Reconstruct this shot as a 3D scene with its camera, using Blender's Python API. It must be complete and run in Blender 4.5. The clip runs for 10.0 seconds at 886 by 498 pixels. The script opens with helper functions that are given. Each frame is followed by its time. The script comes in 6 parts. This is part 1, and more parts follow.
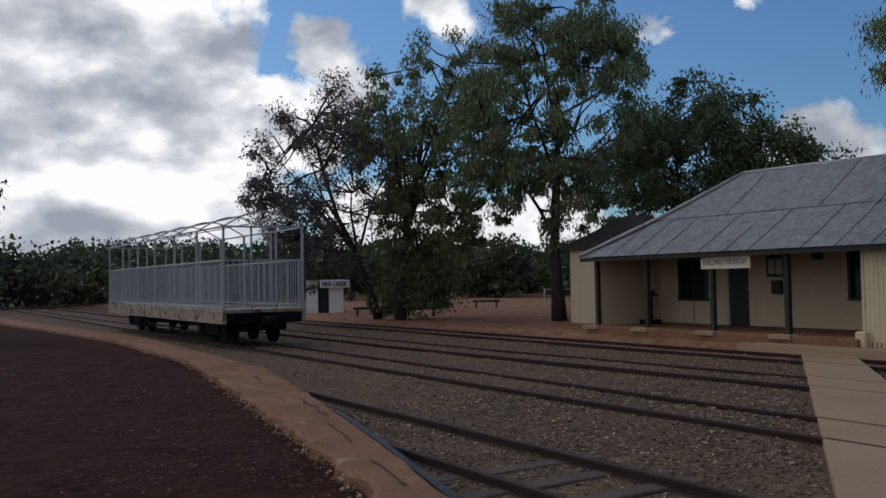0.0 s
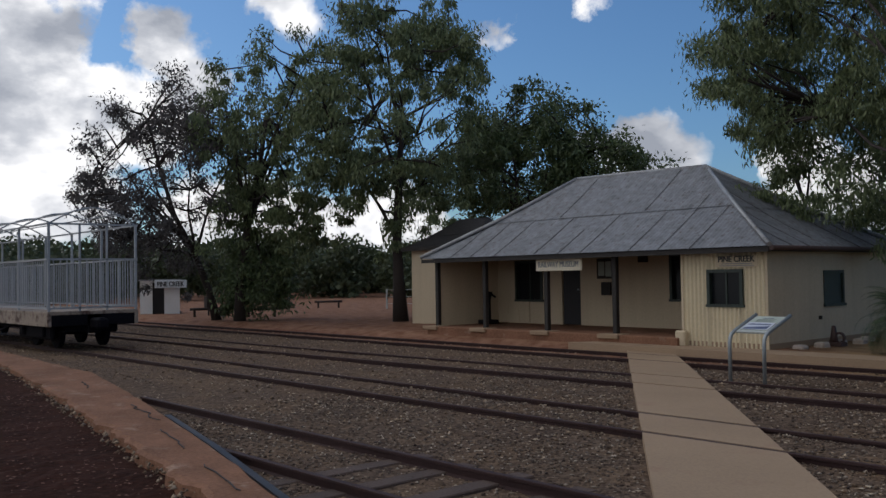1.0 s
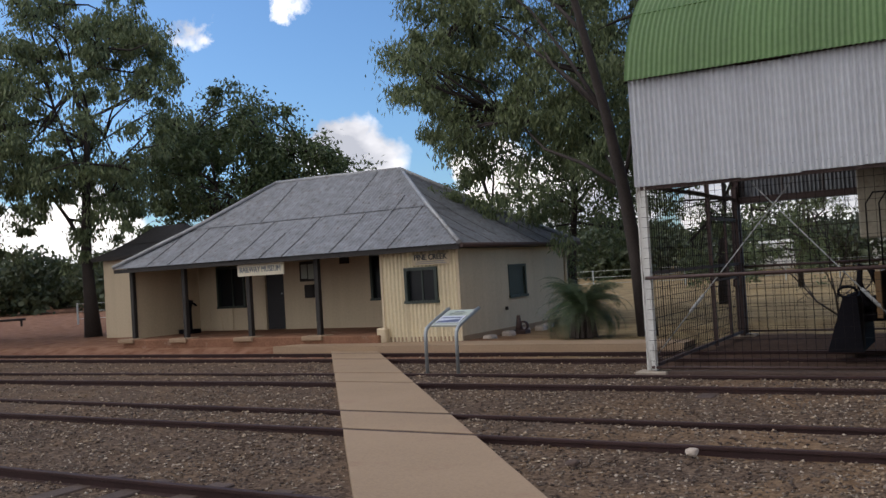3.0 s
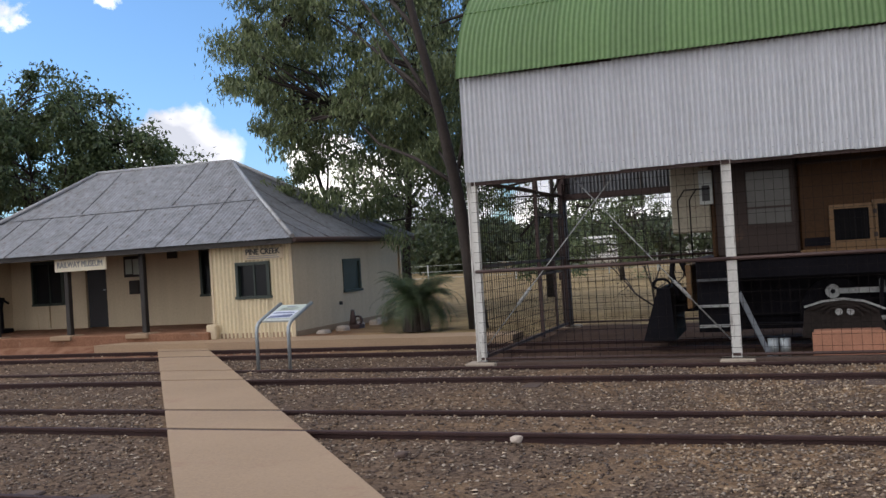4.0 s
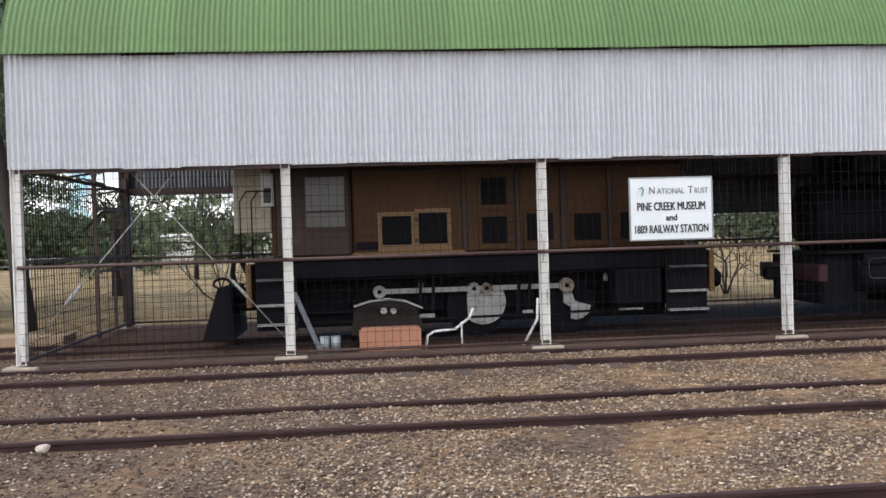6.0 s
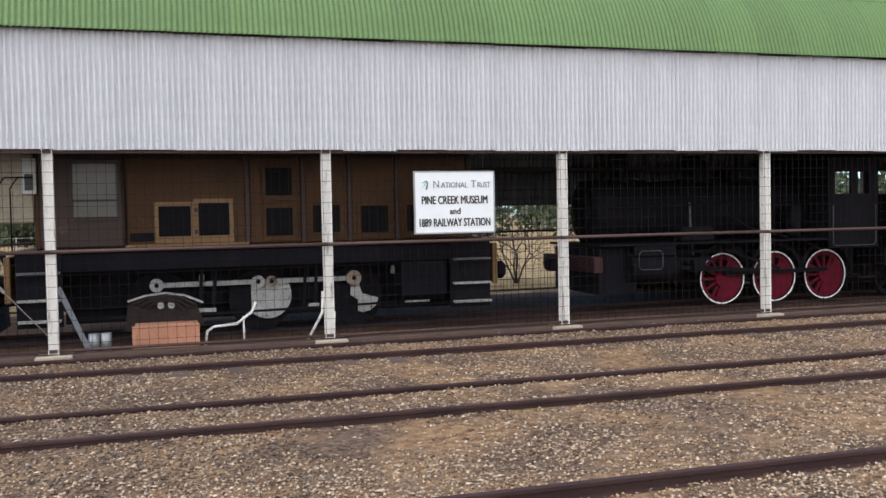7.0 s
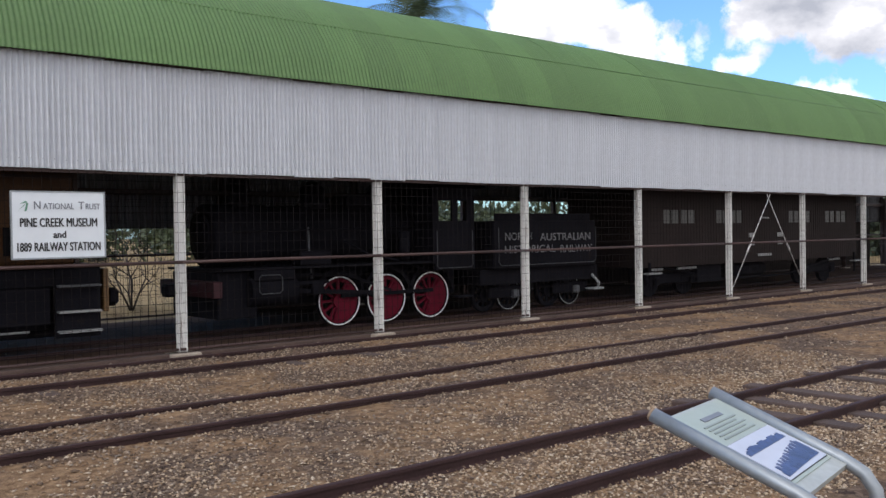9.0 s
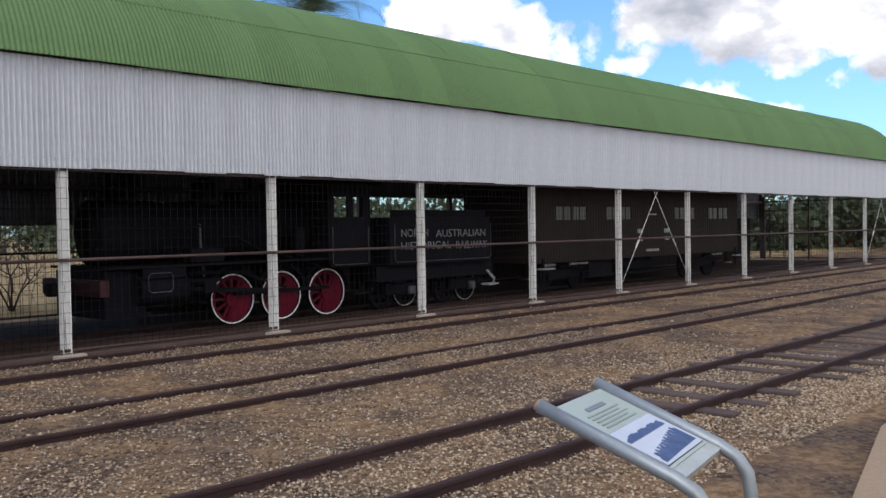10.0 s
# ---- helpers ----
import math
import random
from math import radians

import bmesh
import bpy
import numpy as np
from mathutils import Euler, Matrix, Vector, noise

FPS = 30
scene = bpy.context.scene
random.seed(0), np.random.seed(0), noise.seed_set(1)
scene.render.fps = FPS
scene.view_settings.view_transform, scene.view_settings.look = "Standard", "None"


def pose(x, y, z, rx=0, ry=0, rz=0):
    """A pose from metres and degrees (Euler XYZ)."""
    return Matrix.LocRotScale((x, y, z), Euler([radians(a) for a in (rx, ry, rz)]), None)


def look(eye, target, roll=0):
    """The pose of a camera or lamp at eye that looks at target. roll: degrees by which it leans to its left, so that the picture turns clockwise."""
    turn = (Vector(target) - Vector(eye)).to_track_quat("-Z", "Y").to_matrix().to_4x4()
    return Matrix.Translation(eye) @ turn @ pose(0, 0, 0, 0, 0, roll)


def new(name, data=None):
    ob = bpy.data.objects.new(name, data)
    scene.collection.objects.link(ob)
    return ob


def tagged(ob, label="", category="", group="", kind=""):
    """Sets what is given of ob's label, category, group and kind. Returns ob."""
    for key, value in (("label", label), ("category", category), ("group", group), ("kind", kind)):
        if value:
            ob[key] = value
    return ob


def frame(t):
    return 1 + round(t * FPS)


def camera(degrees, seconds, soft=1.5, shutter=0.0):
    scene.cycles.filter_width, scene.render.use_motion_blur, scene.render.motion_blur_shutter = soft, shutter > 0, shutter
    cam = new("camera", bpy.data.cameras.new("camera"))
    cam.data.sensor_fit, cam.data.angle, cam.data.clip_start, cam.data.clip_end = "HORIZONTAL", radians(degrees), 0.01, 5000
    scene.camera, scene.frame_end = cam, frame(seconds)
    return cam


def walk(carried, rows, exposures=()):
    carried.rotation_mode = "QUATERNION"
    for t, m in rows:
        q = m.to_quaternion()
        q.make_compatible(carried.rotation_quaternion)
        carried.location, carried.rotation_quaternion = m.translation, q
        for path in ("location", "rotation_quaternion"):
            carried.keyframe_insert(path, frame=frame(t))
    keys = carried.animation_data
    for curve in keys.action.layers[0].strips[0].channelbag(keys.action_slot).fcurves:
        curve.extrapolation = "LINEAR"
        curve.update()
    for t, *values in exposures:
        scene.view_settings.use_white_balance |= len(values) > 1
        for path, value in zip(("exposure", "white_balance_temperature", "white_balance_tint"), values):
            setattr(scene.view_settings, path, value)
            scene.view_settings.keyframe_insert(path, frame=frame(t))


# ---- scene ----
cam = camera(51.8, 10.0)
PATH = [
    (0, (0.43, -7.916, 1.621), (-1.278, -6.878, 1.689), -1.1),
    (0.5, (0.462, -7.912, 1.655), (-1.152, -6.734, 1.719), -0.9),
    (1, (0.517, -7.921, 1.646), (-0.99, -6.607, 1.708), -0.9),
    (1.5, (0.547, -7.89, 1.643), (-0.849, -6.459, 1.705), -1.3),
    (2, (0.561, -7.871, 1.637), (-0.72, -6.337, 1.7), -2.1),
    (2.5, (0.607, -7.89, 1.634), (-0.545, -6.256, 1.69), -2.8),
    (4, (0.68, -7.844, 1.609), (-0.019, -5.97, 1.623), -3.5),
    (4.5, (0.741, -7.882, 1.601), (0.254, -5.942, 1.597), -2.6),
    (5, (0.743, -7.853, 1.589), (0.475, -5.871, 1.583), -2.1),
    (5.5, (0.846, -7.887, 1.584), (0.809, -5.887, 1.574), -2.0),
    (5.7, (0.884, -7.872, 1.583), (0.943, -5.873, 1.566), -1.9),
    (7, (1.463, -7.746, 1.687), (2.042, -5.833, 1.616), -1.2),
    (7.5, (1.363, -7.819, 1.727), (2.219, -6.013, 1.661), -0.9),
    (8, (1.432, -7.763, 1.705), (2.493, -6.068, 1.651), -0.7),
    (8.5, (1.498, -7.771, 1.696), (2.694, -6.168, 1.65), -1.1),
    (9, (1.508, -7.793, 1.697), (2.798, -6.265, 1.663), -0.9),
    (9.5, (1.517, -7.814, 1.698), (2.885, -6.356, 1.664), -1.2),
    (10, (1.518, -7.832, 1.693), (2.97, -6.458, 1.648), -1.0),
]
EXPOSURES = [(0, -1.44, 6080, 11), (1, -1.32, 6150, 12), (2, -0.98, 6350, 13), (2.5, -0.8, 6420, 14), (4, -0.23, 6450, 14), (4.5, -0.12, 6420, 14), (5.5, 0.36, 6350, 13), (7.5, 0.46, 6480, 14), (8.5, -0.04, 6350, 15), (10, -0.25, 6230, 14)]
walk(cam, [(t, look(eye, target, roll)) for t, eye, target, roll in PATH], EXPOSURES)

# ---- light ----
SUN_EL, SUN_AZ = radians(40), radians(196)   # azimuth counted from +x towards +y
world = bpy.data.worlds.new("world")
scene.world = world
world.use_nodes = True
wn, wl = world.node_tree.nodes, world.node_tree.links
wn.clear()


def wnode(kind, **inputs):
    n = wn.new(kind)
    for k, v in inputs.items():
        n.inputs[k].default_value = v
    return n


def wmath(op, a, b=None, c=None):
    n = wn.new("ShaderNodeMath")
    n.operation = op
    for i, v in enumerate((a, b, c)):
        if v is None:
            continue
        if isinstance(v, (int, float)):
            n.inputs[i].default_value = v
        else:
            wl.new(v, n.inputs[i])
    return n.outputs[0]


coord = wn.new("ShaderNodeTexCoord")
sep = wn.new("ShaderNodeSeparateXYZ")
wl.new(coord.outputs["Generated"], sep.inputs[0])
flat = wn.new("ShaderNodeVectorMath")
flat.operation = "MULTIPLY"
flat.inputs[1].default_value = (1.0, 1.0, 1.75)
wl.new(coord.outputs["Generated"], flat.inputs[0])
shape = wnode("ShaderNodeTexNoise", Scale=2.7, Detail=11.0, Roughness=0.52)
wl.new(flat.outputs[0], shape.inputs["Vector"])
# cumulus heaps of the open side: bearing and height in degrees, half width in radians
CLOUDS = [(173, 14, 0.124), (167, 15, 0.112), (171, 8, 0.136), (164, 9, 0.118), (169, 4, 0.124), (174, 3, 0.093), (162, 5, 0.074),
          (157, 14, 0.046), (155, 12, 0.037), (159, 9, 0.074), (149, 16, 0.036), (126, 8, 0.052), (135, 16, 0.016), (152, 3, 0.081),
          (143, 3, 0.081), (129, 16, 0.02), (43, 13, 0.062), (39, 11, 0.056), (36, 11, 0.037), (29, 13, 0.053), (25, 13, 0.068),
          (19, 12, 0.056), (26, 8, 0.037), (23, 7, 0.024), (18, 9, 0.037), (31, 10, 0.019), (22, 10, 0.021), (113, 4, 0.1), (101, 4, 0.1)]
TALL = 1.5
squat = wn.new("ShaderNodeVectorMath")
squat.operation = "MULTIPLY"
squat.inputs[1].default_value = (1.0, 1.0, TALL)
wl.new(coord.outputs["Generated"], squat.inputs[0])
curl = wnode("ShaderNodeTexNoise", Scale=9.0, Detail=9.0, Roughness=0.6)
wl.new(coord.outputs["Generated"], curl.inputs["Vector"])
swirl = wn.new("ShaderNodeVectorMath")
swirl.operation = "MULTIPLY_ADD"
swirl.inputs[1].default_value = (0.17, 0.17, 0.17)
wl.new(curl.outputs["Color"], swirl.inputs[0])
wl.new(squat.outputs[0], swirl.inputs[2])
heaps = None
for bearing, height, half in CLOUDS:
    b_, h_ = radians(bearing), radians(height)
    gap = wn.new("ShaderNodeVectorMath")
    gap.operation = "DISTANCE"
    gap.inputs[1].default_value = (math.cos(b_) * math.cos(h_) + 0.085, math.sin(b_) * math.cos(h_) + 0.085, TALL * math.sin(h_) + 0.085)
    wl.new(swirl.outputs[0], gap.inputs[0])
    heap = wmath("SUBTRACT", half * 1.12, gap.outputs["Value"])
    heaps = heap if heaps is None else wmath("MAXIMUM", heaps, heap)
# overhead and behind, broken cloud all over
behind = wn.new("ShaderNodeMapRange")
behind.inputs["From Min"].default_value, behind.inputs["From Max"].default_value = 0.1, -0.3
behind.inputs["To Min"].default_value, behind.inputs["To Max"].default_value = -0.25, 0.12
wl.new(sep.outputs[1], behind.inputs["Value"])
overhead = wn.new("ShaderNodeMapRange")
overhead.inputs["From Min"].default_value, overhead.inputs["From Max"].default_value = 0.4, 0.7
overhead.inputs["To Min"].default_value, overhead.inputs["To Max"].default_value = -0.25, 0.02
wl.new(sep.outputs[2], overhead.inputs["Value"])
broken = wmath("ADD", wmath("SUBTRACT", shape.outputs["Fac"], 0.5), wmath("MAXIMUM", behind.outputs[0], overhead.outputs[0]))
cover = wn.new("ShaderNodeMapRange")
cover.inputs["From Min"].default_value, cover.inputs["From Max"].default_value = -0.004, 0.014
ragged = wmath("MULTIPLY_ADD", curl.outputs["Fac"], 0.12, -0.06)
wl.new(wmath("MAXIMUM", wmath("ADD", heaps, ragged), broken), cover.inputs["Value"])
# billows: lit where the cloud thins towards the light, grey in the lee
toward = wn.new("ShaderNodeVectorMath")
toward.operation = "ADD"
toward.inputs[1].default_value = (-0.02, 0.0, 0.075)
wl.new(flat.outputs[0], toward.inputs[0])
bulk = wnode("ShaderNodeTexNoise", Scale=4.6, Detail=8.0, Roughness=0.56)
lee = wnode("ShaderNodeTexNoise", Scale=4.6, Detail=3.0, Roughness=0.5)
wl.new(flat.outputs[0], bulk.inputs["Vector"])
wl.new(toward.outputs[0], lee.inputs["Vector"])
thick = wmath("MULTIPLY", wmath("SUBTRACT", shape.outputs["Fac"], 0.5), -0.35)
lit = wmath("ADD", wmath("MULTIPLY", wmath("SUBTRACT", bulk.outputs["Fac"], lee.outputs["Fac"]), 2.1), 0.5)
lit = wmath("ADD", lit, thick)
tone = wn.new("ShaderNodeValToRGB")
tone.color_ramp.elements[0].position, tone.color_ramp.elements[0].color = 0.22, (0.9, 0.95, 1.04, 1)
tone.color_ramp.elements[1].position, tone.color_ramp.elements[1].color = 0.58, (2.7, 2.64, 2.52, 1)
middle = tone.color_ramp.elements.new(0.41)
middle.color = (1.55, 1.57, 1.6, 1)
wl.new(lit, tone.inputs["Fac"])
sky = wn.new("ShaderNodeTexSky")
sky.sky_type, sky.sun_disc = "NISHITA", False
sky.sun_elevation, sky.sun_rotation = SUN_EL, radians(90) - SUN_AZ
dim = wn.new("ShaderNodeVectorMath")
dim.operation = "SCALE"
dim.inputs["Scale"].default_value = 0.19
blue = wn.new("ShaderNodeVectorMath")
blue.operation = "MULTIPLY"
blue.inputs[1].default_value = (0.62, 0.9, 1.15)
wl.new(sky.outputs[0], blue.inputs[0])
wl.new(blue.outputs[0], dim.inputs[0])
mix = wn.new("ShaderNodeMix")
mix.data_type = "RGBA"
wl.new(cover.outputs[0], mix.inputs["Factor"])
wl.new(dim.outputs[0], mix.inputs["A"])
# clouds glow more towards the veiled sun
veil = wn.new("ShaderNodeMapRange")
veil.inputs["From Min"].default_value, veil.inputs["From Max"].default_value = -0.9, 0.8
veil.inputs["To Min"].default_value, veil.inputs["To Max"].default_value = 1.02, 0.66
wl.new(sep.outputs[0], veil.inputs["Value"])
glow = wn.new("ShaderNodeVectorMath")
glow.operation = "SCALE"
wl.new(tone.outputs[0], glow.inputs[0])
wl.new(veil.outputs[0], glow.inputs["Scale"])
wl.new(glow.outputs[0], mix.inputs["B"])
back = wnode("ShaderNodeBackground", Strength=1.0)
wl.new(mix.outputs["Result"], back.inputs["Color"])
wout = wn.new("ShaderNodeOutputWorld")
wl.new(back.outputs[0], wout.inputs[0])

sun = new("sun", bpy.data.lights.new("sun", "SUN"))
sun.data.energy, sun.data.angle, sun.data.color = 1.0, radians(12), (1.0, 0.95, 0.88)
sun_from = Vector((math.cos(SUN_EL) * math.cos(SUN_AZ), math.cos(SUN_EL) * math.sin(SUN_AZ), math.sin(SUN_EL)))
sun.matrix_world = look(sun_from * 60, (0, 0, 0))


# ---- materials ----
def mat(name, base, rough=0.8, metal=0.0, var=0.25, big=1.2, fine=30.0, bump=0.15, other=None, spot=0.0, per=None, streak=False, spec=0.5):
    """A procedural surface: base colour varied at two scales, an optional second colour in patches, fine relief."""
    m = bpy.data.materials.new(name)
    m.use_nodes = True
    n, l = m.node_tree.nodes, m.node_tree.links
    b = n["Principled BSDF"]
    b.inputs["Roughness"].default_value, b.inputs["Metallic"].default_value = rough, metal
    b.inputs["Specular IOR Level"].default_value = spec
    tc = n.new("ShaderNodeTexCoord")
    src = tc.outputs["Object"]
    if streak:
        mp = n.new("ShaderNodeMapping")
        mp.inputs["Scale"].default_value = (4.0, 4.0, 0.35)
        l.new(src, mp.inputs["Vector"])
        src = mp.outputs[0]
    n1 = n.new("ShaderNodeTexNoise")
    n1.inputs["Scale"].default_value, n1.inputs["Detail"].default_value = big, 6
    n2 = n.new("ShaderNodeTexNoise")
    n2.inputs["Scale"].default_value, n2.inputs["Detail"].default_value = fine, 4
    l.new(src, n1.inputs["Vector"])
    l.new(tc.outputs["Object"], n2.inputs["Vector"])
    add = n.new("ShaderNodeMath")
    add.operation = "ADD"
    l.new(n1.outputs["Fac"], add.inputs[0])
    l.new(n2.outputs["Fac"], add.inputs[1])
    rng = n.new("ShaderNodeMapRange")
    rng.inputs["From Min"].default_value, rng.inputs["From Max"].default_value = 0.65, 1.35
    rng.inputs["To Min"].default_value, rng.inputs["To Max"].default_value = 1 - var, 1 + var
    l.new(add.outputs[0], rng.inputs["Value"])
    val = rng.outputs[0]
    if per:
        if per == "object":
            r = n.new("ShaderNodeObjectInfo").outputs["Random"]
        else:
            r = n.new("ShaderNodeNewGeometry").outputs["Random Per Island"]
        rr = n.new("ShaderNodeMapRange")
        rr.inputs["To Min"].default_value, rr.inputs["To Max"].default_value = (0.9, 1.08) if per == "object" else (0.5, 1.5)
        l.new(r, rr.inputs["Value"])
        mul = n.new("ShaderNodeMath")
        mul.operation = "MULTIPLY"
        l.new(val, mul.inputs[0])
        l.new(rr.outputs[0], mul.inputs[1])
        val = mul.outputs[0]
    col = None
    if other:
        mx = n.new("ShaderNodeMix")
        mx.data_type = "RGBA"
        mx.inputs["A"].default_value, mx.inputs["B"].default_value = (*base, 1), (*other, 1)
        n3 = n.new("ShaderNodeTexNoise")
        n3.inputs["Scale"].default_value, n3.inputs["Detail"].default_value = big * 2.3, 8
        n3.inputs["Roughness"].default_value = 0.65
        l.new(src, n3.inputs["Vector"])
        st = n.new("ShaderNodeMapRange")
        st.inputs["From Min"].default_value, st.inputs["From Max"].default_value = 0.62 - spot * 0.3, 0.75 - spot * 0.3
        l.new(n3.outputs["Fac"], st.inputs["Value"])
        l.new(st.outputs[0], mx.inputs["Factor"])
        col = mx.outputs["Result"]
    sc = n.new("ShaderNodeVectorMath")
    sc.operation = "SCALE"
    if col:
        l.new(col, sc.inputs[0])
    else:
        sc.inputs[0].default_value = base
    l.new(val, sc.inputs["Scale"])
    l.new(sc.outputs[0], b.inputs["Base Color"])
    if bump:
        bp = n.new("ShaderNodeBump")
        bp.inputs["Strength"].default_value, bp.inputs["Distance"].default_value = bump, 0.02
        l.new(n2.outputs["Fac"], bp.inputs["Height"])
        l.new(bp.outputs[0], b.inputs["Normal"])
    return m


M_IRON = mat("galvanised_iron", (0.34, 0.36, 0.39), 0.45, 0.35, 0.22, 0.8, 12, 0.05, (0.2, 0.19, 0.18), 0.25, "object", True)
M_OLDROOF = mat("weathered_roof_shaded_back_iron", (0.17, 0.18, 0.2), 0.6, 0.2, 0.35, 0.9, 9, 0.05, (0.1, 0.085, 0.085), 0.25, None, True)
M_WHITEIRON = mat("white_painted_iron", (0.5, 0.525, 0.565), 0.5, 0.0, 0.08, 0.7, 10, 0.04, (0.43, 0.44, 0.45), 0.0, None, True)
M_GREENROOF = mat("green_roof_paint", (0.078, 0.155, 0.046), 0.6, 0.0, 0.14, 0.5, 14, 0.04, (0.30, 0.22, 0.11), -0.16, "object")
M_CREAM = mat("cream_paint", (0.53, 0.44, 0.31), 0.7, 0.0, 0.1, 0.8, 20, 0.06, (0.40, 0.31, 0.2), -0.05, None, True)
M_CREAMIRON = mat("cream_painted_iron", (0.66, 0.58, 0.41), 0.6, 0.0, 0.1, 0.8, 20, 0.05, (0.42, 0.30, 0.17), 0.0, None, True)
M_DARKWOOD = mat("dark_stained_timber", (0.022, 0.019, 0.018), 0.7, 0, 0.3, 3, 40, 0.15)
M_BLACKGREEN = mat("dark_green_shutter", (0.022, 0.035, 0.03), 0.5, 0, 0.25, 3, 30, 0.05)
M_DOOR = mat("dark_blue_door_paint", (0.009, 0.009, 0.013), 0.5, 0, 0.2, 2, 30, 0.05)
M_CONC = mat("worn_concrete", (0.31, 0.225, 0.153), 0.85, 0, 0.14, 0.6, 40, 0.1, (0.28, 0.185, 0.13), 0.08, spec=0.15)
M_KERB = mat("earth_stained_concrete", (0.21, 0.11, 0.07), 0.9, 0, 0.35, 1.3, 30, 0.5, (0.30, 0.21, 0.16), 0.15, spec=0.1)
M_STEEL = mat("rusted_rail_steel", (0.042, 0.024, 0.024), 0.6, 0.0, 0.3, 2, 60, 0.1, (0.065, 0.034, 0.026), 0.1, spec=0.15)
M_SLEEPER = mat("weathered_sleeper", (0.075, 0.05, 0.041), 0.9, 0, 0.35, 2, 50, 0.4, None, 0, "object")
M_WHITEPOST = mat("chipped_white_paint", (0.68, 0.68, 0.66), 0.6, 0, 0.12, 2, 30, 0.08, (0.10, 0.065, 0.05), 0.2, None, True)
M_WHITE = mat("white_paint", (0.75, 0.75, 0.74), 0.5, 0, 0.08, 2, 30, 0.04)
M_SIGNWHITE = mat("white_sign_enamel", (0.66, 0.71, 0.75), 0.35, 0, 0.03, 1, 8, 0.0)
M_BLACKINK = mat("black_lettering", (0.02, 0.022, 0.025), 0.5, 0, 0.1, 2, 20, 0)
M_GREYINK = mat("grey_lettering", (0.18, 0.20, 0.23), 0.5, 0, 0.1, 2, 20, 0)
M_GREENINK = mat("green_emblem_paint", (0.12, 0.28, 0.2), 0.5, 0, 0.1, 2, 20, 0)
M_WIRE = mat("dark_wire", (0.012, 0.010, 0.010), 0.8, 0.0, 0.2, 5, 50, 0, spec=0.1)
M_DARKIRON = mat("dark_iron", (0.028, 0.022, 0.02), 0.8, 0, 0.3, 1.5, 20, 0.05, spec=0.15)
M_VOID = mat("black_opening", (0.006, 0.006, 0.007), 0.9, 0, 0.2, 3, 30, 0, spec=0.1)
M_DARKSTEEL = mat("dark_red_oxide_steel", (0.055, 0.03, 0.027), 0.6, 0.1, 0.3, 3, 40, 0.1)
# diesel paints set well below their own tone: the shed's shade is in them
M_YELLOW = mat("shade_darkened_yellow_loco_paint", (0.054, 0.0245, 0.008), 0.6, 0, 0.35, 1.4, 25, 0.06, (0.028, 0.014, 0.011), 0.14, spec=0.2)
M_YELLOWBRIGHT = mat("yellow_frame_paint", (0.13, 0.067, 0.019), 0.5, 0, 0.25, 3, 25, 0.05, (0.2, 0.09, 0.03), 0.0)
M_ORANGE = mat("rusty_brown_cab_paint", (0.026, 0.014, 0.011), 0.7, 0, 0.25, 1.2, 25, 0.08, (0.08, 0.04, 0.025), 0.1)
M_BLACK = mat("sooty_black_paint", (0.008, 0.0078, 0.0108), 0.75, 0.0, 0.35, 2, 30, 0.1, (0.016, 0.012, 0.01), 0.03, spec=0.06)
M_RED = mat("red_wheel_paint", (0.1, 0.003, 0.014), 0.6, 0, 0.2, 3, 30, 0.05, spec=0.12)
M_CARRIAGE = mat("dark_brown_carriage_paint", (0.02, 0.0135, 0.0125), 0.7, 0, 0.25, 1.5, 25, 0.1, spec=0.15)
M_TERRA = mat("terracotta_box_paint", (0.4, 0.19, 0.12), 0.8, 0, 0.2, 4, 40, 0.15)
M_GALV = mat("galvanised_tube", (0.29, 0.32, 0.34), 0.45, 0.5, 0.12, 4, 30, 0.03)
M_CAGE = mat("pale_grey_cage_paint", (0.33, 0.35, 0.375), 0.5, 0.2, 0.12, 3, 30, 0.04)
M_DECK = mat("patched_rusty_deck", (0.27, 0.22, 0.18), 0.8, 0, 0.3, 1.6, 25, 0.15, (0.07, 0.035, 0.026), 0.42)
M_PAPER = mat("pale_green_panel_print", (0.36, 0.415, 0.37), 0.4, 0, 0.05, 2, 20, 0)
M_TEXTGREY = mat("faint_grey_print", (0.25, 0.29, 0.26), 0.4, 0, 0.1, 3, 20, 0)
M_PHOTO = mat("blue_white_photo_print", (0.5, 0.53, 0.61), 0.35, 0, 0.05, 6, 20, 0)
M_PHOTODARK = mat("dark_blue_photo_print", (0.05, 0.07, 0.16), 0.3, 0, 0.5, 12, 40, 0)
M_BARK = mat("grey_brown_bark", (0.06, 0.048, 0.042), 0.9, 0, 0.35, 3, 25, 0.5, (0.1, 0.08, 0.07), 0.05)
M_BARKDARK = mat("dark_bark", (0.03, 0.0225, 0.02), 0.9, 0, 0.35, 3, 25, 0.5)
M_SILVER = mat("silver_grey_fence", (0.42, 0.45, 0.44), 0.6, 0.2, 0.15, 2, 20, 0)
M_DULLWHITE = mat("faded_white_lettering", (0.17, 0.17, 0.18), 0.7, 0, 0.2, 3, 30, 0)


